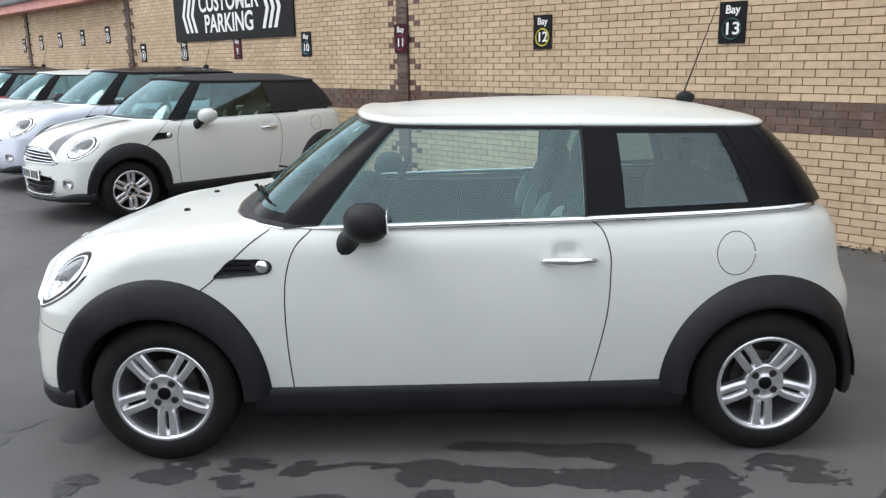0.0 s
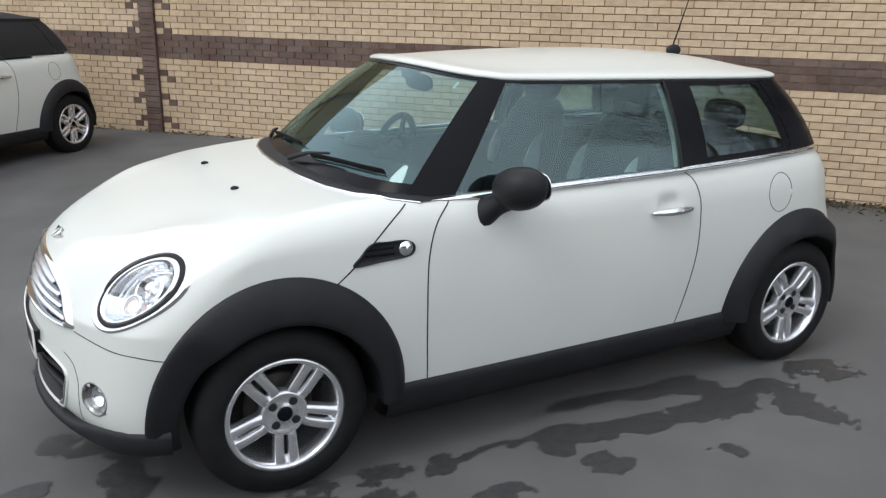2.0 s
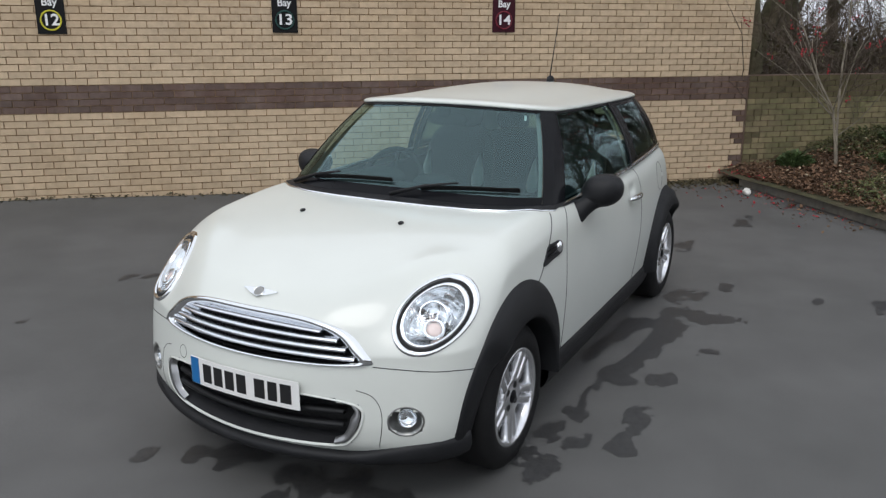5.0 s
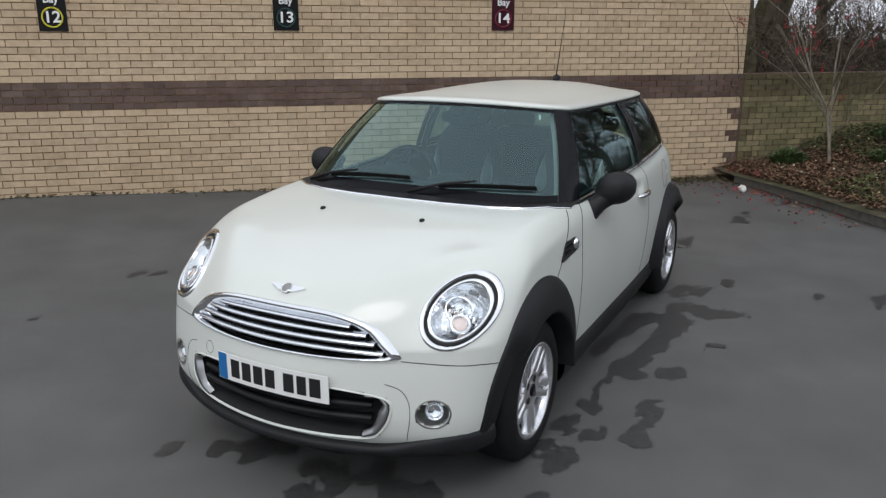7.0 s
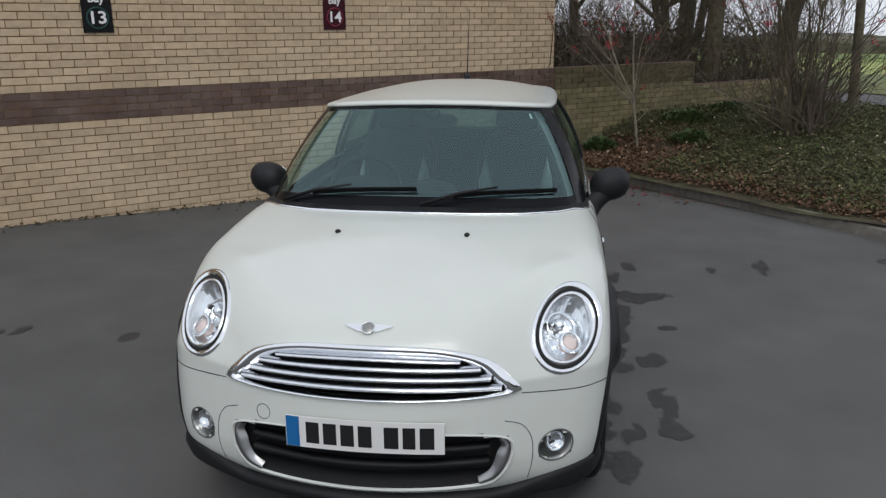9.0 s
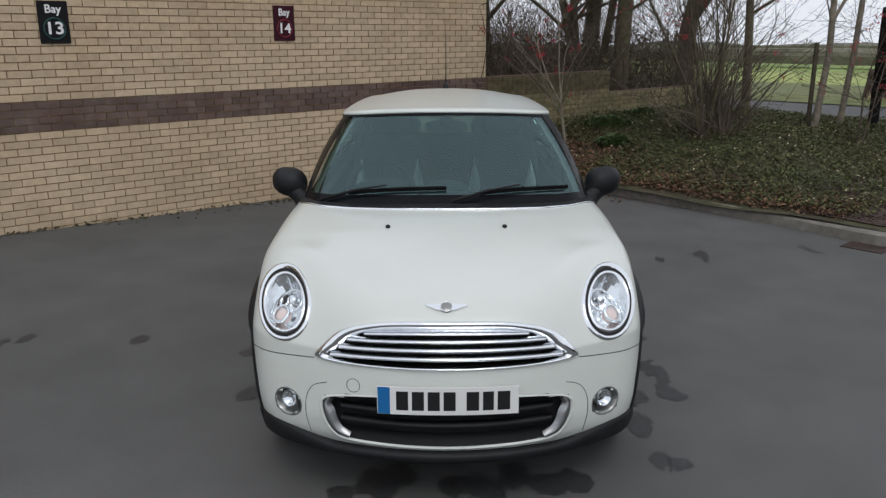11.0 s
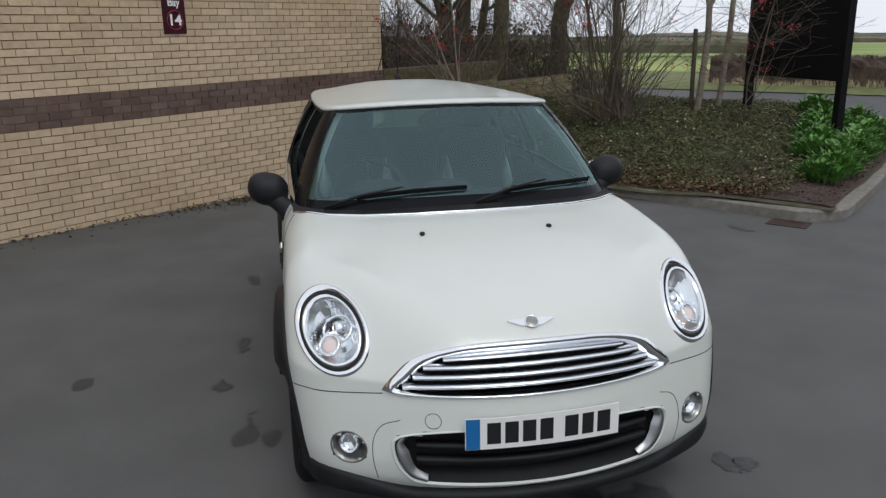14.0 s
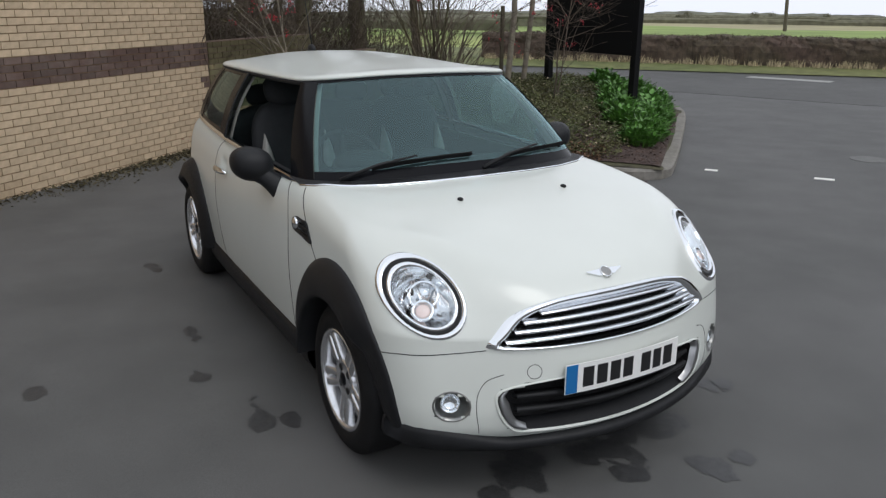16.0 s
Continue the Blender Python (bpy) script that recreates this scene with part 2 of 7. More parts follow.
def field_material():
    """Farmland in plots of pasture, winter crop, stubble and plough."""
    m = material("field", (0.2, 0.25, 0.07), 0.95)
    nd, lk = m.node_tree.nodes, m.node_tree.links
    tc = nd.new("ShaderNodeTexCoord")
    wob = nd.new("ShaderNodeTexNoise")
    wob.inputs["Scale"].default_value, wob.inputs["Detail"].default_value = 0.02, 3
    add = nd.new("ShaderNodeVectorMath")
    add.operation = "MULTIPLY_ADD"
    add.inputs[1].default_value = (14, 14, 0)
    lk.new(tc.outputs["Object"], wob.inputs["Vector"])
    lk.new(wob.outputs["Color"], add.inputs[0])
    lk.new(tc.outputs["Object"], add.inputs[2])
    vo = nd.new("ShaderNodeTexVoronoi")
    vo.inputs["Scale"].default_value, vo.inputs["Randomness"].default_value = 0.0125, 0.85
    lk.new(add.outputs[0], vo.inputs["Vector"])
    sp = nd.new("ShaderNodeSeparateColor")
    lk.new(vo.outputs["Color"], sp.inputs[0])
    rp = nd.new("ShaderNodeValToRGB")
    rp.color_ramp.interpolation = "CONSTANT"
    el = rp.color_ramp.elements
    el[0].position, el[0].color = 0.0, (0.185, 0.25, 0.06, 1)
    el[1].position, el[1].color = 0.30, (0.25, 0.29, 0.085, 1)
    for at_, c in ((0.52, (0.15, 0.20, 0.06, 1)), (0.70, (0.20, 0.16, 0.10, 1)), (0.84, (0.30, 0.27, 0.15, 1))):
        el.new(at_).color = c
    lk.new(sp.outputs[0], rp.inputs[0])
    nz = nd.new("ShaderNodeTexNoise")
    nz.inputs["Scale"].default_value, nz.inputs["Detail"].default_value = 0.12, 6
    lk.new(tc.outputs["Object"], nz.inputs["Vector"])
    mr = nd.new("ShaderNodeMapRange")
    mr.inputs["From Min"].default_value, mr.inputs["From Max"].default_value = 0.3, 0.7
    mr.inputs["To Min"].default_value, mr.inputs["To Max"].default_value = 0.72, 1.25
    lk.new(nz.outputs["Fac"], mr.inputs[0])
    mu = nd.new("ShaderNodeVectorMath")
    mu.operation = "SCALE"
    lk.new(rp.outputs[0], mu.inputs[0])
    lk.new(mr.outputs[0], mu.inputs["Scale"])
    lk.new(mu.outputs[0], nd["Principled BSDF"].inputs["Base Color"])
    return m


M["field"] = field_material()
M["wet"] = material("wet_asphalt", (0.038, 0.038, 0.039), 0.5, vary=0.25, scale=30, bump=0.3, bump_scale=220)

# ---- mesh helpers ----


def mesh_data(name, verts, faces, mat=None, smooth=False, normals=None):
    me = bpy.data.meshes.new(name)
    me.from_pydata([tuple(map(float, v)) for v in verts], [], [tuple(int(i) for i in f) for f in faces])
    me.update()
    if mat:
        me.materials.append(mat)
    if smooth or normals is not None:
        me.polygons.foreach_set("use_smooth", [True] * len(me.polygons))
    if normals is not None:
        me.normals_split_custom_set_from_vertices([tuple(map(float, n)) for n in normals])
    return me


def piece(name, verts, faces, mat, parent=None, label="", smooth=False, normals=None):
    ob = new(name, mesh_data(name, verts, faces, mat, smooth, normals))
    if parent is not None:
        ob.parent = parent
    if label:
        tagged(ob, label)
    return ob


def part(name, bm, mat, parent=None, label="", smooth=False):
    me = bpy.data.meshes.new(name)
    bm.to_mesh(me)
    bm.free()
    me.materials.append(mat)
    if smooth:
        me.polygons.foreach_set("use_smooth", [True] * len(me.polygons))
    ob = new(name, me)
    if parent is not None:
        ob.parent = parent
    if label:
        tagged(ob, label)
    return ob


def empty(name, m=None):
    ob = new(name)
    if m is not None:
        ob.matrix_world = m
    return ob


def box_geo(x0, x1, y0, y1, z0, z1):
    v = [(x, y, z) for z in (z0, z1) for y in (y0, y1) for x in (x0, x1)]
    f = [(0, 2, 3, 1), (4, 5, 7, 6), (0, 1, 5, 4), (2, 6, 7, 3), (0, 4, 6, 2), (1, 3, 7, 5)]
    return v, f


def box(name, x0, x1, y0, y1, z0, z1, mat, parent=None, label="", bevel=0.0):
    bm = bmesh.new()
    v, f = box_geo(x0, x1, y0, y1, z0, z1)
    vs = [bm.verts.new(p) for p in v]
    for q in f:
        bm.faces.new([vs[i] for i in q])
    if bevel:
        bmesh.ops.bevel(bm, geom=list(bm.edges), offset=bevel, segments=3, profile=0.5, affect="EDGES")
    return part(name, bm, mat, parent, label, smooth=False)


def grid_faces(rows, cols, close_u=False, close_v=False):
    f = []
    for i in range(rows if close_u else rows - 1):
        for j in range(cols if close_v else cols - 1):
            a, b = i * cols + j, i * cols + (j + 1) % cols
            c, d = ((i + 1) % rows) * cols + (j + 1) % cols, ((i + 1) % rows) * cols + j
            f.append((a, b, c, d))
    return f


def tube_geo(points, radii, sides=6, cap=True):
    pts = [Vector(p) for p in points]
    if not hasattr(radii, "__len__"):
        radii = [radii] * len(pts)
    v, f = [], []
    up = Vector((0.3, 0.2, 1)).normalized()
    for i, p in enumerate(pts):
        d = (pts[min(i + 1, len(pts) - 1)] - pts[max(i - 1, 0)])
        if d.length < 1e-9:
            d = Vector((0, 0, 1))
        d.normalize()
        a = d.cross(up)
        if a.length < 1e-3:
            a = d.cross(Vector((1, 0, 0)))
        a.normalize()
        b = d.cross(a)
        for k in range(sides):
            t = 2 * math.pi * k / sides
            v.append(p + (a * math.cos(t) + b * math.sin(t)) * radii[i])
    f = grid_faces(len(pts), sides, close_v=True)
    if cap:
        f.append(tuple(range(sides))[::-1])
        f.append(tuple((len(pts) - 1) * sides + k for k in range(sides)))
    return v, f


def join_geo(*geos):
    v, f = [], []
    for gv, gf in geos:
        o = len(v)
        v += list(gv)
        f += [tuple(i + o for i in q) for q in gf]
    return v, f


def lathe_geo(profile, axis_origin, n=48, a0=0.0, a1=2 * math.pi):
    """profile: (radius, along) round the y axis."""
    ox, oy, oz = axis_origin
    full = abs(a1 - a0 - 2 * math.pi) < 1e-6
    m = n if full else n + 1
    v = []
    for i in range(m):
        t = a0 + (a1 - a0) * i / n
        for r, y in profile:
            v.append((ox + r * math.cos(t), oy + y, oz + r * math.sin(t)))
    return v, grid_faces(m, len(profile), close_u=full)


def ellipsoid_geo(c, r, nu=24, nv=14, power=1.0):
    v = []
    for i in range(nv + 1):
        ph = -math.pi / 2 + math.pi * i / nv
        for j in range(nu):
            t = 2 * math.pi * j / nu
            q = Vector((math.cos(ph) * math.cos(t), math.cos(ph) * math.sin(t), math.sin(ph)))
            q = Vector([math.copysign(abs(k) ** power, k) for k in q])
            v.append((c[0] + r[0] * q.x, c[1] + r[1] * q.y, c[2] + r[2] * q.z))
    return v, grid_faces(nv + 1, nu, close_v=True)


def sweep_geo(path, outs, profile, ups=None, closed=False):
    """profile points (out, up) swept along a path with an outward direction at each point."""
    v = []
    for i, (p, o) in enumerate(zip(path, outs)):
        u = Vector(ups[i]) if ups is not None else Vector((0, 0, 1))
        for a, b in profile:
            v.append(Vector(p) + Vector(o) * a + u * b)
    return v, grid_faces(len(path), len(profile), close_u=closed, close_v=True)


def ground_z(x, y):
    """The car park rises gently towards the building."""
    d = max(0.0, y - 0.9)
    k = 0.35 + 0.65 * min(1.0, max(0.0, (x + 1.5) / 2.5))
    return 0.032 * k * min(d, 9.0) * min(1.0, d / 1.2)

# ---- the hatchback's shape: front at -x, ground at z = 0, origin between the axles ----


def smax(a, b, k):
    h = np.maximum(k - np.abs(a - b), 0) / k
    return np.maximum(a, b) + h * h * k * 0.25


def sstep(a, b, x):
    t = np.clip((x - a) / (b - a), 0, 1)
    return t * t * (3 - 2 * t)


SLOPES = {}


def curve(x, xs, ys):
    """Smooth interpolation by cubic Hermite with finite-difference slopes."""
    key = (id(xs), id(ys))
    if key not in SLOPES:
        a_, b_ = np.asarray(xs, float), np.asarray(ys, float)
        SLOPES[key] = (a_, b_, np.gradient(b_, a_), xs, ys)
    xs, ys, s = SLOPES[key][:3]
    x = np.clip(x, xs[0], xs[-1])
    i = np.clip(np.searchsorted(xs, x) - 1, 0, len(xs) - 2)
    h = xs[i + 1] - xs[i]
    t = (x - xs[i]) / h
    return (2 * t**3 - 3 * t**2 + 1) * ys[i] + (t**3 - 2 * t**2 + t) * h * s[i] + (-2 * t**3 + 3 * t**2) * ys[i + 1] + (t**3 - t**2) * h * s[i + 1]


TOP_X = (-2.05, -1.95, -1.90, -1.83, -1.72, -1.55, -1.35, -1.15, -0.95, -0.75, -0.5, 0.5, 1.3, 1.5, 1.65, 1.75)
TOP_Z = (0.66, 0.735, 0.772, 0.805, 0.85, 0.905, 0.950, 0.978, 0.995, 0.997, 0.992, 1.008, 1.028, 1.02, 0.98, 0.9)
SIDE_Z = (0.15, 0.25, 0.35, 0.50, 0.65, 0.80, 0.90, 0.97, 1.03, 1.12)
SIDE_Y = (0.742, 0.765, 0.782, 0.797, 0.802, 0.792, 0.776, 0.752, 0.722, 0.66)
SIDE_X = (-2.0, -1.7, -1.4, -1.1, -0.8, 0.0, 0.6, 1.1, 1.4, 1.6, 1.8)
SIDE_K = (0.956, 0.984, 1.000, 1.004, 1.005, 1.0, 0.99, 0.968, 0.94, 0.91, 0.86)
NOSE_Z = (0.15, 0.25, 0.30, 0.36, 0.45, 0.55, 0.60, 0.66, 0.72, 0.80, 0.90, 1.05)
NOSE_X = (-1.86, -1.922, -1.956, -1.970, -1.965, -1.951, -1.942, -1.932, -1.910, -1.870, -1.81, -1.72)
TAIL_Z = (0.15, 0.3, 0.5, 0.62, 0.75, 0.9, 1.05)
TAIL_X = (1.58, 1.66, 1.72, 1.72, 1.67, 1.64, 1.58)


def body_field(x, y, z):
    a = np.abs(y)
    crown = 0.018 * (a / 0.7) ** 2 * sstep(-0.6, -1.2, x) + 0.030 * (a / 0.75) ** 4 * sstep(-1.1, -1.8, x)
    fender = 0.030 * np.exp(-((a - 0.60) / 0.13) ** 2) * sstep(-1.30, -1.62, x) * sstep(-1.95, -1.7, x)
    top = (z - (curve(x, TOP_X, TOP_Z) - crown + fender)) * 0.93
    side = a - curve(z, SIDE_Z, SIDE_Y) * curve(x, SIDE_X, SIDE_K)
    side = side + 0.022 * np.exp(-((x - 0.405) / 0.052) ** 4 - ((z - 0.862) / 0.034) ** 2)
    lean = 0.54 * np.clip(z - 0.64, 0, 1) * sstep(0.25, 0.66, a)
    nose = (curve(z, NOSE_Z, NOSE_X) + 0.43 * a**1.96 + lean - x) * 0.92
    tail = x - (curve(z, TAIL_Z, TAIL_X) - 0.26 * a**2.4)
    floor = 0.19 - z
    f = smax(side, nose, 0.13)
    f = smax(f, tail, 0.22)
    f = smax(f, top, 0.085)
    return smax(f, floor, 0.05)


def solve_ray(field, o, d, far):
    """The outermost place along each ray at which the field is zero, by bisection."""
    lo, hi = np.zeros(len(o)), np.full(len(o), far)
    for _ in range(24):
        m = (lo + hi) / 2
        p = o + d * m[:, None]
        inside = field(p[:, 0], p[:, 1], p[:, 2]) < 0
        lo, hi = np.where(inside, m, lo), np.where(inside, hi, m)
    return o + d * lo[:, None]


def field_normal(field, p):
    e = 1e-3
    g = np.stack([field(p[:, 0] + e * (k == 0), p[:, 1] + e * (k == 1), p[:, 2] + e * (k == 2)) - field(p[:, 0] - e * (k == 0), p[:, 1] - e * (k == 1), p[:, 2] - e * (k == 2)) for k in range(3)], 1)
    return g / np.maximum(np.linalg.norm(g, axis=1, keepdims=True), 1e-9)


FOUND = {}


def remembered(fn):
    """Keeps the places that were worked out once, for the cars that share this body."""
    def ask(a, b, *more):
        a, b = np.atleast_1d(np.asarray(a, float)), np.atleast_1d(np.asarray(b, float))
        key = (id(fn), a.tobytes(), b.tobytes(), more)
        if key not in FOUND:
            FOUND[key] = fn(a, b, *more)
        p, n = FOUND[key]
        return p.copy(), n.copy()
    return ask


@remembered
def on_side(x, z, sign=-1):
    x, z = np.atleast_1d(np.asarray(x, float)), np.atleast_1d(np.asarray(z, float))
    p = solve_ray(body_field, np.stack([x, 0 * x, z], 1), np.tile((0, float(sign), 0), (len(x), 1)), 1.2)
    return p, field_normal(body_field, p)


@remembered
def on_front(y, z):
    y, z = np.atleast_1d(np.asarray(y, float)), np.atleast_1d(np.asarray(z, float))
    p = solve_ray(body_field, np.stack([0 * y - 1.0, y, z], 1), np.tile((-1.0, 0, 0), (len(y), 1)), 1.3)
    return p, field_normal(body_field, p)


@remembered
def on_top(x, y):
    x, y = np.atleast_1d(np.asarray(x, float)), np.atleast_1d(np.asarray(y, float))
    p = solve_ray(body_field, np.stack([x, y, 0 * x + 0.5], 1), np.tile((0, 0, 1.0), (len(x), 1)), 0.9)
    return p, field_normal(body_field, p)


def inside_poly(px, py, poly):
    r = np.zeros(len(px), bool)
    n = len(poly)
    for i in range(n):
        x0, y0 = poly[i]
        x1, y1 = poly[(i + 1) % n]
        c = ((y0 > py) != (y1 > py)) & (px < (x1 - x0) * (py - y0) / (y1 - y0 + 1e-12) + x0)
        r ^= c
    return r


def smooth_line(pts, n=40, closed=False):
    """Points evenly along a Catmull-Rom curve."""
    P = np.asarray(pts, float)
    if closed:
        P = np.vstack([P[-1:], P, P[:2]])
    else:
        P = np.vstack([2 * P[0] - P[1], P, 2 * P[-1] - P[-2]])
    out = []
    for i in range(1, len(P) - 2):
        for t in np.linspace(0, 1, 16, endpoint=False):
            a, b, c, d = P[i - 1], P[i], P[i + 1], P[i + 2]
            out.append(0.5 * (2 * b + (c - a) * t + (2 * a - 5 * b + 4 * c - d) * t * t + (3 * b - a - 3 * c + d) * t**3))
    if not closed:
        out.append(P[-2])
    out = np.array(out)
    if closed:
        out = np.vstack([out, out[:1]])
    L = np.r_[0, np.cumsum(np.linalg.norm(np.diff(out, axis=0), axis=1))]
    q = np.linspace(0, L[-1], n + (1 if closed else 0))
    r = np.stack([np.interp(q, L, out[:, k]) for k in range(out.shape[1])], 1)
    return r[:-1] if closed else r


# outlines on the front, in (y, z), for the half y >= 0
GRILLE_OUT = [(0, 0.774), (0.20, 0.770), (0.32, 0.753), (0.405, 0.722), (0.465, 0.672), (0.503, 0.624), (0.46, 0.612), (0.36, 0.607), (0.2, 0.605), (0, 0.605)]
GRILLE_IN = [(0, 0.756), (0.20, 0.752), (0.30, 0.737), (0.368, 0.710), (0.415, 0.668), (0.448, 0.632), (0.41, 0.624), (0.33, 0.620), (0.2, 0.619), (0, 0.619)]
INTAKE_OUT = [(0, 0.505), (0.2, 0.503), (0.36, 0.492), (0.45, 0.476), (0.484, 0.448), (0.472, 0.378), (0.430, 0.320), (0.39, 0.302), (0.25, 0.294), (0, 0.291)]
GRILLE_OUT = [(y * 1.008, z - 0.011) for y, z in GRILLE_OUT]
GRILLE_IN = [(y * 1.0, z - 0.011 - (0.006 if z > 0.65 else 0.0)) for y, z in GRILLE_IN]
INTAKE_OUT = [(y, z - 0.008) for y, z in INTAKE_OUT]
INTAKE = [(y * 0.972, 0.392 + (z - 0.392) * 0.925) for y, z in INTAKE_OUT]


def full_loop(half, n=96):
    h = np.array(half)
    other = h[1:-1][::-1] * [-1, 1]
    return smooth_line(np.vstack([h, other]), n, closed=True)


HEAD = (0.6425, 0.760, 0.118, 0.117)
WHEELS = ((-1.2335, 0.300), (1.2335, 0.300))
ARCH_R = 0.415


@functools.lru_cache(None)
def body_grid(res):
    """Rays from a spine inside the body: across along the sides, in a fan round the nose and the tail."""
    na, nx, nf = int(108 * res), int(130 * res), int(96 * res)
    al = np.concatenate([np.linspace(-62, -20, max(6, na // 6), endpoint=False), np.linspace(-20, 40, na // 2, endpoint=False), np.linspace(40, 90, na // 3)])
    al = np.radians(al)
    st = []
    for f in np.linspace(90, 0, nf, endpoint=False):
        st.append((-1.15, -math.sin(radians(f)), math.cos(radians(f))))
    for x in np.linspace(-1.15, 1.2, nx):
        st.append((x, 0.0, 1.0))
    for f in np.linspace(0, 90, max(10, nf // 2))[1:]:
        st.append((1.2, math.sin(radians(f)), math.cos(radians(f))))
    o, d = [], []
    for x, dx, dy in st:
        for a in al:
            o.append((x, 0, 0.55))
            d.append((dx * math.cos(a), -dy * math.cos(a), math.sin(a)))
    o, d = np.array(o, float), np.array(d, float)
    p = solve_ray(body_field, o, d, 2.2)
    n = field_normal(body_field, p)
    f = np.array(grid_faces(len(st), len(al)))
    return p, n, f


COWL = [(-0.985, 0.0), (-0.975, 0.25), (-0.945, 0.45), (-0.89, 0.60), (-0.80, 0.705), (-0.70, 0.735)]


def cowl_x(y):
    c = np.array(COWL)
    return np.interp(np.abs(y), c[:, 1], c[:, 0])


def strip_on(points, normals, width, height, inset=0.002):
    """A raised bead along a line on the body."""
    P = [Vector(p) for p in points]
    N = [Vector(n) for n in normals]
    v = []
    prof = [(-0.5, -inset), (-0.5, height * 0.6), (-0.25, height), (0.25, height), (0.5, height * 0.6), (0.5, -inset)]
    for i, p in enumerate(P):
        t = (P[min(i + 1, len(P) - 1)] - P[max(i - 1, 0)]).normalized()
        s = t.cross(N[i]).normalized()
        for a, b in prof:
            v.append(p + s * (a * width) + N[i] * b)
    return v, grid_faces(len(P), len(prof))


def ring_on(outer, inner, project, heights):
    """A moulded ring between two loops, lifted from the body by heights from outside to inside."""
    v = []
    k = len(heights)
    for a, b in zip(outer, inner):
        for j in range(k):
            v.append(a + (b - a) * j / (k - 1))
    v = np.array(v)
    p, n = project(v[:, 0], v[:, 1])
    h = np.tile(heights, len(outer))
    return [tuple(q) for q in p + n * h[:, None]], grid_faces(len(outer), k, close_u=True)


def make_wheel(parent, cx, side, spokes=5, res=1.0, rim=0.204, tyre_r=0.302):
    """side -1: on the car's left. The wheel faces outwards."""
    s = side
    n = int(64 * res)
    out = 0.788
    wheel = new("wheel")
    wheel.parent = parent
    wheel.location = (cx, s * out, 0.302)
    w = 0.185
    tyre_prof = [(rim - 0.004, 0.0), (rim + 0.008, 0.010), (rim + 0.03, 0.014), (rim + 0.055, 0.009), (tyre_r - 0.016, -0.006), (tyre_r - 0.005, -0.018), (tyre_r, -0.035), (tyre_r, -w + 0.03), (tyre_r - 0.012, -w + 0.01), (rim + 0.04, -w - 0.005), (rim, -w + 0.01)]
    v, f = lathe_geo([(r, a * s) for r, a in tyre_prof], (0, 0, 0), n)
    piece("tyre", v, f, M["rubber"], wheel, smooth=True)
    rim_prof = [(rim + 0.002, -0.002), (rim + 0.004, 0.006), (rim - 0.010, 0.008), (rim - 0.017, 0.001), (rim - 0.023, -0.025), (rim - 0.026, -0.06), (rim - 0.03, -0.15)]
    v, f = lathe_geo([(r, a * s) for r, a in rim_prof], (0, 0, 0), n)
    piece("rim", v, f, M["alloy"], wheel, smooth=True)
    # broad spokes, each with a narrow slot through it
    cross = [(-1.02, -0.034), (-1, -0.007), (-0.90, -0.001), (-0.30, 0.000), (-0.20, -0.004), (-0.17, -0.030), (0.17, -0.030), (0.20, -0.004), (0.30, 0.000), (0.90, -0.001), (1, -0.007), (1.02, -0.034)]
    rows = [(0.060, 0.034, -0.014, 0), (0.076, 0.037, -0.011, 0), (0.084, 0.038, -0.009, 0.25), (0.092, 0.039, -0.008, 1), (0.125, 0.041, -0.006, 1), (0.152, 0.042, -0.004, 1), (0.166, 0.043, -0.003, 1), (0.175, 0.0435, -0.003, 0.3), (rim - 0.006, 0.045, -0.002, 0)]
    for i in range(spokes):
        a = 2 * math.pi * i / spokes - math.pi / 2
        er, et = Vector((math.cos(a), 0, math.sin(a))), Vector((-math.sin(a), 0, math.cos(a)))
        v = []
        for r, hw, y, slot in rows:
            for c, dy in cross:
                if abs(c) < 0.34:
                    dy = -0.001 + (dy + 0.001) * slot
                v.append(er * r + et * (hw * c) + Vector((0, s * (y + dy), 0)))
        f = [ff for q, ff in enumerate(grid_faces(len(rows), len(cross))) if not (q % (len(cross) - 1) == 5 and 3 <= q // (len(cross) - 1) <= 5)]
        piece("spoke", v, f, M["alloy"], wheel, smooth=True)
    v, f = lathe_geo([(r, a * s) for r, a in [(0.001, -0.010), (0.030, -0.010), (0.036, -0.014), (0.062, -0.015), (0.070, -0.010), (0.076, -0.011), (0.083, -0.018), (0.085, -0.05)]], (0, 0, 0), 40)
    piece("hub", v, f, M["alloy"], wheel, smooth=True)
    v, f = lathe_geo([(r, a * s) for r, a in [(0.0005, -0.002), (0.02, -0.003), (0.026, -0.006), (0.028, -0.014)]], (0, 0, 0), 24)
    piece("centre_cap", v, f, M["black_gloss"], wheel, smooth=True)
    for i in range(4):
        a = 2 * math.pi * i / 4 + 0.9
        v, f = lathe_geo([(r, q * s) for r, q in [(0.0005, -0.0112), (0.0105, -0.0108), (0.0150, -0.0125), (0.0160, -0.018)]], (0.050 * math.cos(a), 0, 0.050 * math.sin(a)), 10)
        piece("bolt", v, f, M["gap"], wheel)
    v, f = lathe_geo([(r, q * s) for r, q in [(0.0005, -0.085), (0.115, -0.085), (0.12, -0.09), (0.12, -0.1)]], (0, 0, 0), 32)
    piece("brake_disc", v, f, M["dark_metal"], wheel, smooth=True)
    v, f = lathe_geo([(r, q * s) for r, q in [(0.0005, -0.155), (rim - 0.02, -0.155), (rim - 0.02, -0.12)]], (0, 0, 0), 24)
    piece("wheel_back", v, f, M["gap"], wheel)
    return wheel


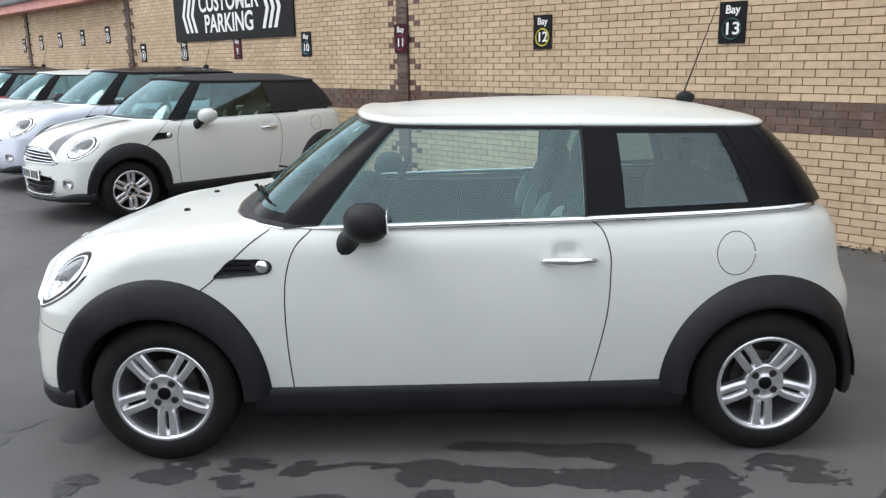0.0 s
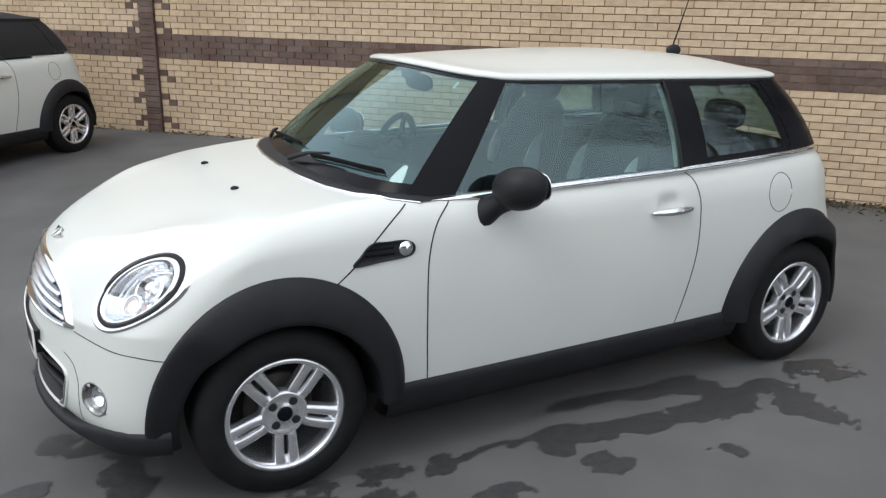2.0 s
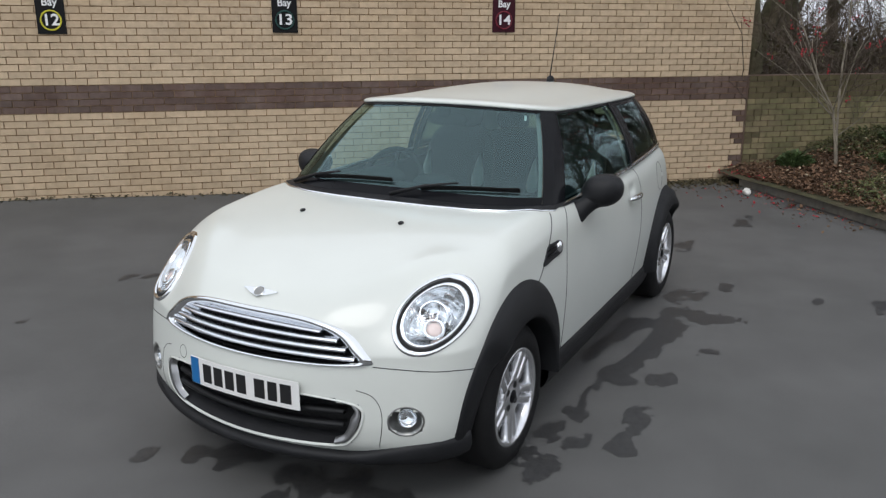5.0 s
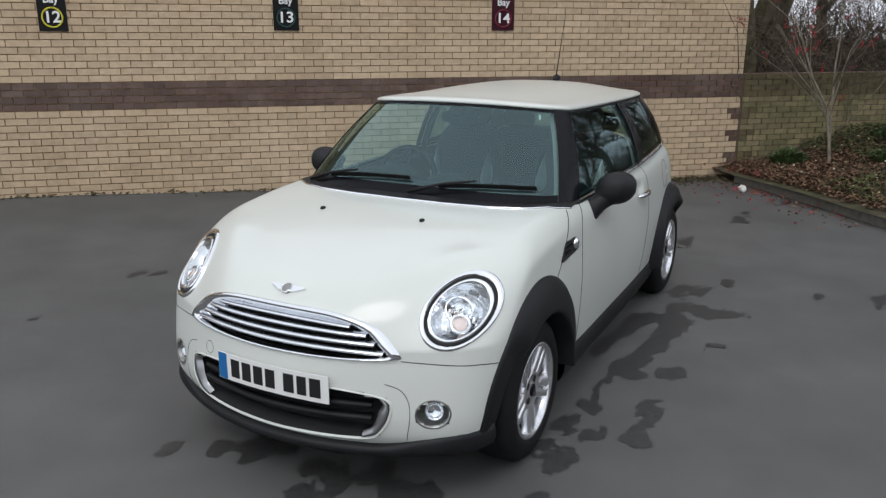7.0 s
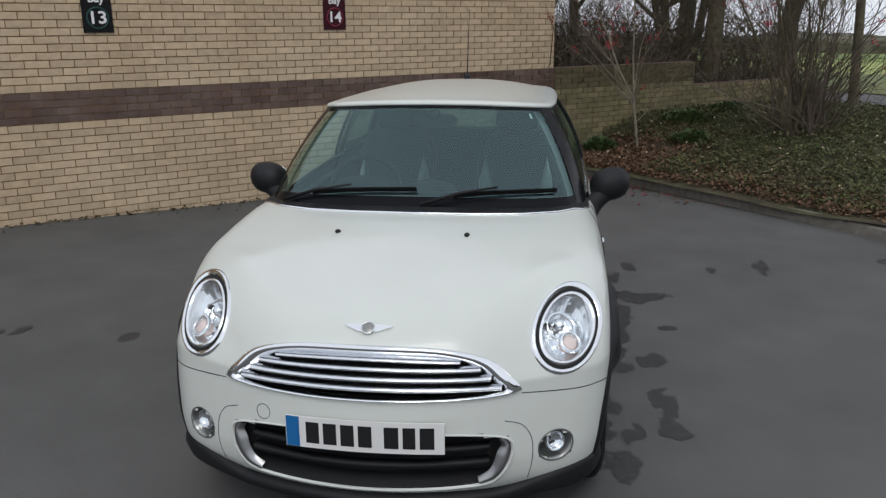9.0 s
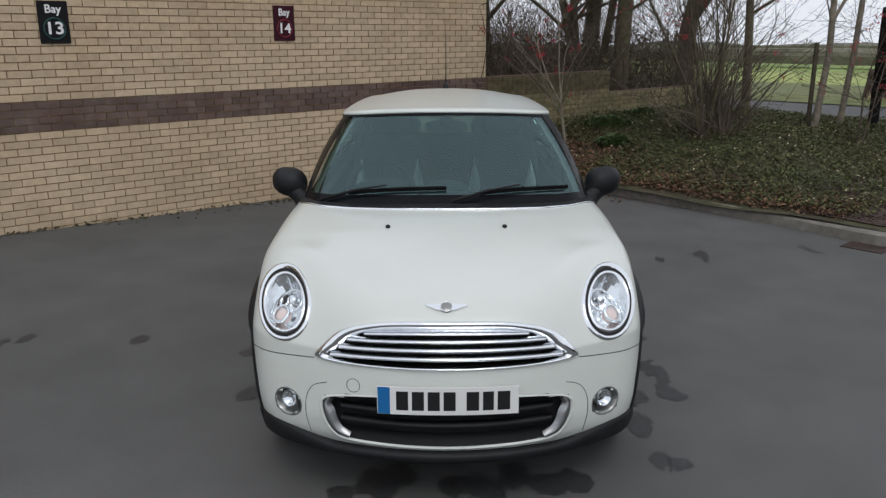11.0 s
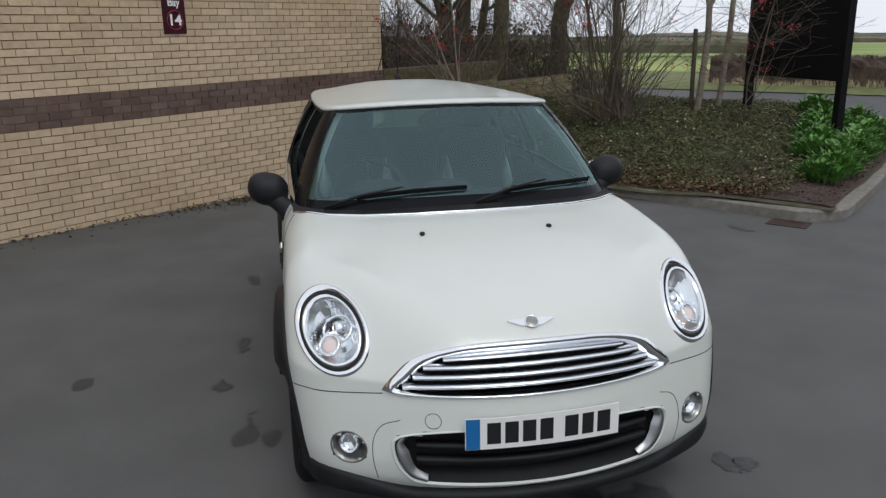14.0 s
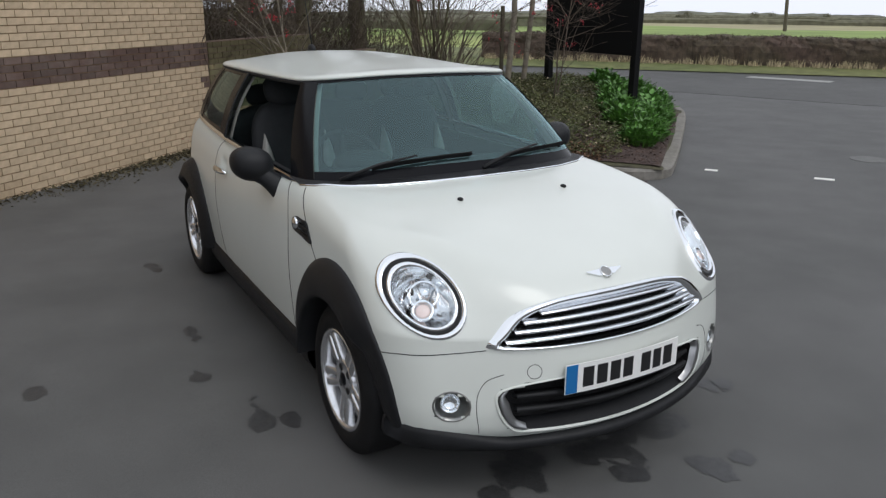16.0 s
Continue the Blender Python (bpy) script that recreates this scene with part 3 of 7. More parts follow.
# greenhouse: matching points at the belt and under the roof, (x, y, z), for the half y <= 0, from the screen's middle to the tail's
BELT = [(-0.945, 0.0, 1.005), (-0.935, -0.25, 1.003), (-0.900, -0.45, 0.998), (-0.835, -0.605, 0.992), (-0.735, -0.690, 0.986), (-0.575, -0.727, 0.980), (-0.05, -0.738, 0.992), (0.482, -0.735, 1.002), (0.535, -0.734, 1.004), (0.95, -0.715, 1.014), (1.20, -0.692, 1.021), (1.345, -0.668, 1.026), (1.46, -0.60, 1.028), (1.54, -0.40, 1.03), (1.565, 0.0, 1.03)]
RAIL = [(-0.445, 0.0, 1.392), (-0.440, -0.190, 1.390), (-0.420, -0.342, 1.384), (-0.385, -0.446, 1.377), (-0.340, -0.503, 1.371), (-0.262, -0.546, 1.364), (0.10, -0.568, 1.356), (0.478, -0.570, 1.350), (0.530, -0.570, 1.349), (0.88, -0.560, 1.343), (1.06, -0.548, 1.340), (1.175, -0.532, 1.338), (1.25, -0.465, 1.338), (1.295, -0.285, 1.338), (1.305, 0.0, 1.338)]
CUTS = {"screen": (0, 3.9), "a_pillar": (3.9, 5), "door_glass": (5, 7), "b_pillar": (7, 8), "quarter_glass": (8, 10), "rear_pillar": (10, 13), "rear_screen": (13, 14)}


BELT_C = [tuple(p[k] for p in BELT) for k in range(3)]
RAIL_C = [tuple(p[k] for p in RAIL) for k in range(3)]


def eased(s, ys):
    """Monotone cubic through points at 0, 1, 2 ..., so that close neighbours make no ripple."""
    y = np.asarray(ys, float)
    d = np.diff(y)
    m = np.zeros(len(y))
    for i in range(1, len(y) - 1):
        if d[i - 1] * d[i] > 0:
            m[i] = 2 * d[i - 1] * d[i] / (d[i - 1] + d[i])
    i = min(int(s), len(y) - 2)
    t = s - i
    return (2 * t**3 - 3 * t**2 + 1) * y[i] + (t**3 - 2 * t**2 + t) * m[i] + (-2 * t**3 + 3 * t**2) * y[i + 1] + (t**3 - t**2) * m[i + 1]


@functools.lru_cache(None)
def rail_ends(s):
    b = np.array([eased(s, BELT_C[k]) for k in range(3)])
    r = np.array([eased(s, RAIL_C[k]) for k in range(3)])
    s1, s0 = min(s + 0.1, 14.0), max(s - 0.1, 0.0)
    tang = np.array([eased(s1, BELT_C[k]) - eased(s0, BELT_C[k]) for k in range(3)])
    return b, r, tang


def rail_point(s, v, side, off=0.0):
    """A point of the greenhouse: s along the outline, v from belt to roof."""
    b, r, tang = rail_ends(round(float(s), 5))
    p = b + (r - b) * v
    nn = np.cross(tang, r - b)
    nn = nn / np.linalg.norm(nn)
    if nn[1] > 0 or (abs(nn[1]) < 1e-6 and nn[0] * (-1 if s < 5 else 1) < 0):
        nn = -nn
    bulge = 0.020 * 4 * v * (1 - v)
    p = p + nn * (bulge + off)
    p[1] *= -side
    nn[1] *= -side
    return p, nn


def green_patch(s0, s1, v0, v1, side, ns, nv, off=0.0):
    v = []
    for s in np.linspace(s0, s1, ns):
        for q in np.linspace(v0, v1, nv):
            v.append(rail_point(s, q, side, off)[0])
    f = grid_faces(ns, nv)
    return v, f


ROOF_X = (-0.46, -0.3, 0.0, 0.35, 0.7, 1.0, 1.2, 1.32)
ROOF_Z = (1.401, 1.417, 1.432, 1.439, 1.435, 1.417, 1.395, 1.377)


def make_car(pose_m, style):
    """A small three-door hatchback or its open relations; the greenhouse and roof follow style."""
    res = style.get("res", 1.0)
    near = res >= 0.9
    paint = M[style["paint"]]
    car = empty(style["name"], pose_m)
    tagged(car, style["label"], "car", style.get("group", ""))
    p, n, f = body_grid(res)
    c = p[f].mean(1)
    cn = n[f].mean(1)
    x, y, z = c.T
    keep = np.ones(len(f), bool)
    for wx, wz in WHEELS:
        keep &= ~((np.hypot(x - wx, z - wz) < ARCH_R) & (np.abs(y) > 0.45))
    plan = [(q[0], -q[1] - 0.012) for q in BELT]
    keep &= ~(inside_poly(x, np.abs(y), plan[:1] + plan + [(1.54, -0.1), (-0.90, -0.1)]) & (z > 0.9))
    keep &= (z > 0.2) & ~((z < 0.312) & (x > -1.0) & (x < 1.0))
    front = (x < -1.5) & (cn[:, 0] < -0.15)
    a = np.abs(y)
    grille_mid = full_loop([tuple((np.array(o) + np.array(i)) / 2) for o, i in zip(GRILLE_OUT, GRILLE_IN)], 80)
    keep &= ~(front & inside_poly(y, z, grille_mid))
    keep &= ~(front & inside_poly(y, z, full_loop([tuple((np.array(o) + np.array(i)) / 2) for o, i in zip(INTAKE_OUT, INTAKE)], 80)))
    keep &= ~((x < -1.4) & (np.hypot((a - HEAD[0]) / (HEAD[2] - 0.010), (z - HEAD[1]) / (HEAD[3] - 0.010)) < 1))
    keep &= ~(front & (np.hypot((a - 0.615) / 0.054, (z - 0.408) / 0.053) < 1))
    # panels by region
    door_poly = [(-0.700, 0.315), (-0.712, 0.50), (-0.712, 0.733), (-0.690, 0.86), (-0.630, 0.94), (-0.56, 1.05), (0.482, 1.05), (0.555, 0.93), (0.575, 0.823), (0.560, 0.60), (0.508, 0.318)]
    # bonnet: above the seam and ahead of the scuttle
    seam_z = 0.604 - 0.08 * np.clip(a - 0.49, 0, 1)
    region = np.full(len(f), 3)
    region[(x < -0.78) & (z > seam_z)] = 0
    region[(x < -1.2) & (z <= seam_z)] = 1
    wing = (x > -0.99 + (0.785 - z) * -1.15) & (x < -0.4) & (region == 0) & (a > 0.7)
    region[wing] = 3
    region[inside_poly(x, z, door_poly)] = 2
    region[x > 1.45] = 4
    region[(region == 3) & (x < 0)] = 5
    names = {0: "bonnet", 1: "front_bumper", 2: "door", 3: "rear_wing", 4: "rear_panel", 5: "front_wing"}
    for half in (-1, 1):
        pp = p * [1, -half, 1]
        nn = n * [1, -half, 1]
        for r in range(6):
            if r in (0, 1, 4) and half == 1:
                continue
            sel = f[keep & (region == r)]
            if not len(sel):
                continue
            used, inv = np.unique(sel, return_inverse=True)
            q = inv.reshape(sel.shape)
            V, N = pp[used], nn[used]
            F = q[:, ::-1] if half == -1 else q
            if r in (0, 1, 4):
                m = len(used)
                V = np.vstack([V, V * [1, -1, 1]])
                N = np.vstack([N, N * [1, -1, 1]])
                F = np.vstack([F, F[:, ::-1] + m])
            piece(names[r], V, F, paint, car, normals=N)
    if near:
        car_details(car)
    else:
        car_details_far(car, style)
    for wx, _ in WHEELS:
        for s in (-1, 1):
            make_wheel(car, wx, s, style.get("spokes", 5), 1.0 if near else 0.6)
    arches(car, near)
    skirts(car)
    greenhouse(car, style, near)
    lights(car, near)
    return car


def arches(car, near):
    k = 40 if near else 20
    for s in (-1, 1):
        for wi, (wx, wz) in enumerate(WHEELS):
            a0, a1 = (radians(-2), radians(190)) if wi == 0 else (radians(-10), radians(180 + 3))
            v = []
            cols = 8
            ts = np.linspace(a0, a1, k)
            ros = 0.440 + 0.048 * np.maximum(0, np.sin(ts)) ** 2 if wi == 0 else 0.435 + 0.022 * np.maximum(0, np.sin(ts)) ** 2
            edge_q, _ = on_side(wx + np.cos(ts) * ros, np.maximum(0.22, wz + np.sin(ts) * ros), s)
            near_q, _ = on_side(wx + np.cos(ts) * 0.405, np.maximum(0.22, wz + np.sin(ts) * 0.405), s)
            for t, q, q2 in zip(ts, edge_q, near_q):
                ct, st = math.cos(t), math.sin(t)
                ro = 0.440 + 0.048 * max(0, st) ** 2 if wi == 0 else 0.435 + 0.022 * max(0, st) ** 2
                rin = 0.338
                yo = abs(q[1])
                yo = max(yo, 0.60)
                yn = max(yo, abs(q2[1]))
                flare = 0.845 if wi == 0 else 0.835
                if wi == 0 and ct < 0:
                    flare -= 0.10 * sstep(0.55, 1.0, np.array(-ct)) 
                if wi == 1 and ct > 0:
                    flare -= 0.085 * sstep(0.45, 1.0, np.array(ct))
                flare = max(float(flare), yn + 0.008)
                prof = [(ro + 0.004, yo - 0.02), (ro + 0.002, yo + 0.004), (ro - 0.006, yo + 0.012), (ro - 0.028, max(yo * 0.45 + flare * 0.55 + 0.006, yn + 0.007)), (rin + 0.02, flare), (rin + 0.004, flare - 0.002), (rin, flare - 0.012), (rin + 0.004, 0.62)]
                for r, yy in prof:
                    v.append((wx + ct * r, s * yy, wz + st * r))
            piece("arch_trim", v, grid_faces(k, cols), M["black_plastic"], car, "matt black plastic wheel arch trim", smooth=True)
            v = []
            for t in np.linspace(radians(0), radians(184), 20):
                for yy in (0.80, 0.42):
                    v.append((wx + math.cos(t) * 0.40, s * yy * (1 if yy < 0.7 else 0.9), wz + math.sin(t) * 0.40))
            v += [(wx, s * 0.42, wz)]
            ff = grid_faces(20, 2) + [(2 * i + 1, 2 * i + 3, 40) for i in range(19)]
            piece("wheel_well", v, ff, M["gap"], car)


def skirts(car):
    for s in (-1, 1):
        xs = np.linspace(-0.86, 0.90, 12)
        pts, _ = on_side(xs, 0 * xs + 0.30, s)
        v, f = sweep_geo([(q[0], q[1], 0.0) for q in pts], [(0, s, 0)] * 12, [(-0.03, 0.328), (0.004, 0.322), (0.012, 0.314), (0.014, 0.288), (0.010, 0.235), (-0.012, 0.186), (-0.12, 0.172)])
        piece("sill_trim", v, f, M["black_plastic"], car, "matt black plastic sill", smooth=True)
    ys = np.linspace(-0.73, 0.73, 41)
    pts, _ = on_front(ys, 0 * ys + 0.30)
    outs = []
    for i in range(len(pts)):
        t = pts[min(i + 1, 40)] - pts[max(i - 1, 0)]
        o = np.array([-t[1], t[0], 0])
        o = o / np.linalg.norm(o)
        outs.append(o if o[0] < 0 else -o)
    for sg in (-1, 1):
        wrap_x = np.linspace(float(pts[0][0]) + 0.012, -1.60, 6)
        q, _ = on_side(wrap_x, 0 * wrap_x + 0.30, sg)
        if sg < 0:
            pts, outs, ys = np.vstack([q[::-1], pts]), [np.array([0, -1.0, 0])] * 6 + outs, np.r_[[-0.73] * 6, ys]
        else:
            pts, outs, ys = np.vstack([pts, q]), outs + [np.array([0, 1.0, 0])] * 6, np.r_[ys, [0.73] * 6]
    zt = [0.268 + 0.055 * float(sstep(0.40, 0.70, np.array(abs(v_)))) for v_ in ys]
    v = []
    prof = [(-0.03, 0.0), (0.006, -0.002), (0.012, -0.012), (0.014, -0.026), (0.004, -0.040), (-0.03, -0.048), (-0.25, -0.050)]
    for q, o, zz in zip(pts, outs, zt):
        tall = 1 + (zz - 0.268) / 0.055 * 1.1
        for a_, b_ in prof:
            v.append((q[0] + o[0] * a_, q[1] + o[1] * a_, zz + b_ * tall))
    piece("front_lip", v, grid_faces(53, len(prof)), M["black_plastic"], car, "matt black plastic lower lip", smooth=True)
    piece("underbody", *box_geo(-1.35, 1.5, -0.55, 0.55, 0.18, 0.24), M["gap"], car)


def greenhouse(car, style, near):
    roofed = style.get("roof", "hard")
    ns = 14 if near else 6
    soft = roofed == "soft"
    for s in (-1, 1):
        for nm, (s0, s1) in CUTS.items():
            if nm in ("screen", "rear_screen"):
                continue
            dark = nm in ("a_pillar", "b_pillar", "rear_pillar")
            m = M["black_gloss"] if dark else M["glass"] if nm == "door_glass" else M["dark_glass"]
            if soft and nm in ("rear_pillar", "b_pillar", "quarter_glass"):
                m = M["soft_top"]
            if near and nm == "door_glass" and s > 0:
                continue  # the driver's window is wound down
            v, f = green_patch(s0, s1, 0.0, 1.0, s, ns, 7, 0.004 if dark else 0.0)
            if s > 0:
                f = [q[::-1] for q in f]
            ob = piece(nm, v, f, m, car, smooth=True)
            if not dark:
                ob.visible_shadow = False
            if dark and near:
                v2, f2 = green_patch(s0, s1, 0.0, 1.0, s, ns, 7, -0.035)
                piece("pillar_lining", v2, f2, M["headliner"], car, smooth=True)
        if near:
            # dark ceramic border of the quarter glass
            for (a0, a1, b0, b1) in ((8, 8.35, 0, 1), (9.75, 10, 0, 1), (8.3, 9.8, 0, 0.07), (8.3, 9.8, 0.90, 1)):
                v, f = green_patch(a0, a1, b0, b1, s, 8, 6, 0.0015)
                piece("glass_border", v, f, M["black_gloss"], car, smooth=True)
            # thin seal and chrome line on the belt
            line = [rail_point(q, 0.0, s, 0.0)[0] for q in np.linspace(3.6, 11.6, 60)]
            v, f = sweep_geo(line, [(0, s, 0)] * 60, [(-0.02, -0.016), (0.012, -0.016), (0.015, -0.010), (0.013, -0.002), (0.0, 0.004), (-0.02, 0.004)])
            piece("belt_strip", v, f, M["chrome"], car, "bright chrome waist strip", smooth=True)
            line = [rail_point(7.02, q, s, 0.006)[0] for q in np.linspace(0, 1, 12)]
            v, f = tube_geo(line, 0.006, 6)
            piece("door_seal", v, f, M["gap"], car)
    # windscreen as one sheet over both halves
    for nm, (s0, s1), m in (("windscreen", CUTS["screen"], M["screen_glass"]), ("rear_window", CUTS["rear_screen"], M["dark_glass"])):
        v = []
        cols = 7
        seq = [(q, -1) for q in np.linspace(s1, s0, ns)] + [(q, 1) for q in np.linspace(s0, s1, ns)[1:]] if nm == "windscreen" else [(q, -1) for q in np.linspace(s0, s1, ns)] + [(q, 1) for q in np.linspace(s1, s0, ns)[1:]]
        for q, sd in seq:
            for t in np.linspace(0.0, 1.0, cols):
                v.append(rail_point(q, t, sd)[0])
        ob = piece(nm, v, grid_faces(len(seq), cols), M["soft_top"] if soft and nm == "rear_window" else m, car, smooth=True)
        ob.visible_shadow = False
        if nm == "windscreen" and near:
            for (t0, t1) in ((0.0, 0.085), (0.955, 1.0)):
                v = []
                for q, sd in seq:
                    for t in np.linspace(t0, t1, 3):
                        v.append(rail_point(q, t, sd, 0.0015)[0])
                piece("screen_border", v, grid_faces(len(seq), 3), M["black_gloss"], car, smooth=True)
    # roof shell: loops from the gutter inwards
    seq = [(q, -1) for q in np.linspace(0, 14, 57)] + [(q, 1) for q in np.linspace(14, 0, 57)[1:-1]]
    edge = np.array([rail_point(q, 1.0, sd)[0] for q, sd in seq])
    outn = np.array([rail_point(q, 1.0, sd)[1] for q, sd in seq])
    outn[:, 2] = 0
    outn /= np.linalg.norm(outn, axis=1, keepdims=True)
    v = []
    levels = [(0.004, -0.006), (0.013, -0.003), (0.015, 0.003), (0.011, 0.010), (0.0, 0.016)]
    for off, dz in levels:
        for e, o in zip(edge, outn):
            v.append((e[0] + o[0] * off, e[1] + o[1] * off, e[2] + dz))
    for k in np.linspace(0.95, 0.0, 12):
        for e in edge:
            mid = 0.45 + (e[0] - 0.45) * 0.55
            px, py = mid + (e[0] - mid) * k, e[1] * k
            if k < 0.01:
                py = 0.0
            spine = float(curve(np.array([px]), ROOF_X, ROOF_Z)[0])
            full = spine - 0.046 * (abs(py) / 0.57) ** 2.4
            w = 1 - k**3.4
            v.append((px, py, full * w + (e[2] + 0.022) * (1 - w)))
    m = len(edge)
    f = [(i * m + j, i * m + (j + 1) % m, (i + 1) * m + (j + 1) % m, (i + 1) * m + j) for i in range(len(levels) + 11) for j in range(m)]
    piece("roof", v, f, M["soft_top"] if soft else M[style.get("roof_paint", style["paint"])], car, style.get("roof_label", ""), smooth=True)
    v, f = sweep_geo(edge, outn, [(-0.02, -0.024), (0.007, -0.024), (0.014, -0.014), (0.012, -0.004), (-0.02, -0.002)], closed=True)
    piece("gutter", v, f, M["gap"], car, smooth=True)
    v = [(e[0] * 0.99, e[1] * 0.985, e[2] - 0.012) for e in edge]
    cen = len(v)
    v.append((0.45, 0, 1.40))
    piece("headlining", v, [(j, (j + 1) % m, cen) for j in range(m)], M["headliner"], car, smooth=True)
    # aerial
    if not soft:
        v, f = join_geo(ellipsoid_geo((1.08, 0, 1.425), (0.045, 0.022, 0.03), 14, 8), tube_geo([(1.07, 0, 1.44), (1.13, 0, 1.62), (1.21, 0, 1.85)], [0.004, 0.0028, 0.0016], 6))
        piece("aerial", v, f, M["black_plastic"], car, smooth=True)
    cabin(car, near)


def cabin(car, near):
    dk = M["cabin_dark"]
    piece("cabin_floor", *box_geo(-1.0, 1.5, -0.64, 0.64, 0.24, 0.30), dk, car)
    for s in (-1, 1):
        piece("door_card", *box_geo(-0.85, 1.35, s * 0.66 - 0.02, s * 0.66 + 0.02, 0.28, 0.955), dk, car)
    # dashboard: rounded slab under the screen
    v = []
    prof = [(-0.93, 0.95), (-0.80, 0.985), (-0.62, 1.000), (-0.50, 0.985), (-0.44, 0.93), (-0.46, 0.80), (-0.50, 0.60)]
    ys = np.linspace(-0.66, 0.66, 13)
    for yv in ys:
        for px, pz in prof:
            v.append((px + 0.10 * (yv / 0.66) ** 2 * (px < -0.7), yv, pz - 0.012 * (yv / 0.66) ** 2))
    piece("dashboard", v, grid_faces(13, len(prof)), dk, car, smooth=True)
    piece("binnacle", *ellipsoid_geo((-0.47, 0.34, 1.0), (0.10, 0.14, 0.05), 18, 10), dk, car, smooth=True)
    piece("centre_dial", *ellipsoid_geo((-0.49, 0.0, 0.98), (0.07, 0.13, 0.06), 18, 10), dk, car, smooth=True)
    # steering wheel on the car's right
    st = new("steering_wheel")
    st.parent = car
    st.matrix_local = pose(-0.33, 0.36, 0.94, 0, -66, 0)
    ring = [(0.185 * math.cos(t), 0.185 * math.sin(t), 0) for t in np.linspace(0, 2 * math.pi, 33)]
    piece("grip", *tube_geo(ring, 0.016, 8), dk, st, smooth=True)
    piece("boss", *ellipsoid_geo((0, 0, -0.02), (0.075, 0.075, 0.035), 18, 10), dk, st, smooth=True)
    for a_ in (0, 180, 270):
        e = (0.18 * math.cos(radians(a_)), 0.18 * math.sin(radians(a_)), 0)
        piece("wheel_spoke", *tube_geo([(0, 0, -0.02), e], 0.013, 6), dk, st, smooth=True)
    # seats: base, back with light side bolsters, head restraint
    for yc in (-0.36, 0.36):
        seat = new("front_seat")
        seat.parent = car
        seat.location = (0.18, yc, 0)
        piece("seat_base", *ellipsoid_geo((0, 0, 0.52), (0.30, 0.25, 0.13), 20, 12, 0.6), dk, seat, smooth=True)
        shear = [((x_ * 0.35 + (z_ - 0.55) * 0.32 + 0.16), y_, z_) for x_, y_, z_ in ellipsoid_geo((0, 0, 0.84), (0.22, 0.235, 0.34), 22, 16, 0.62)[0]]
        piece("seat_back", shear, ellipsoid_geo((0, 0, 0), (1, 1, 1), 22, 16)[1], dk, seat, smooth=True)
        for sg in (-1, 1):
            bol = [((x_ * 0.6 + (z_ - 0.55) * 0.32 + 0.10), sg * 0.178 + (y_ - sg * 0.178) * (1.15 - 1.1 * (z_ - 0.805) / 0.21), z_) for x_, y_, z_ in ellipsoid_geo((0, sg * 0.178, 0.91), (0.09, 0.046, 0.105), 14, 12, 0.9)[0]]
            piece("side_bolster", bol, ellipsoid_geo((0, 0, 0), (1, 1, 1), 14, 12)[1], M["seat_light"], seat, "pale fabric side bolster", smooth=True)
        hd = [((x_ + (z_ - 0.55) * 0.30 + 0.16), y_, z_) for x_, y_, z_ in ellipsoid_geo((0, 0, 1.235), (0.05, 0.13, 0.085), 18, 12, 0.7)[0]]
        piece("head_restraint", hd, ellipsoid_geo((0, 0, 0), (1, 1, 1), 18, 12)[1], dk, seat, smooth=True)
    if near:
        rb = new("rear_bench")
        rb.parent = car
        piece("bench_base", *ellipsoid_geo((0.85, 0, 0.52), (0.26, 0.56, 0.12), 20, 12, 0.5), dk, rb, smooth=True)
        piece("bench_back", *ellipsoid_geo((1.12, 0, 0.80), (0.10, 0.56, 0.30), 20, 12, 0.5), dk, rb, smooth=True)
        for yc in (-0.3, 0.3):
            piece("rear_head_restraint", *ellipsoid_geo((1.17, yc, 1.14), (0.045, 0.12, 0.07), 16, 10, 0.7), dk, rb, smooth=True)
        piece("interior_mirror", *ellipsoid_geo((-0.36, 0.0, 1.305), (0.022, 0.115, 0.035), 18, 10, 0.7), dk, car, smooth=True)
        piece("mirror_mount", *ellipsoid_geo((-0.40, 0.0, 1.345), (0.04, 0.035, 0.03), 14, 8, 0.8), dk, car, smooth=True)


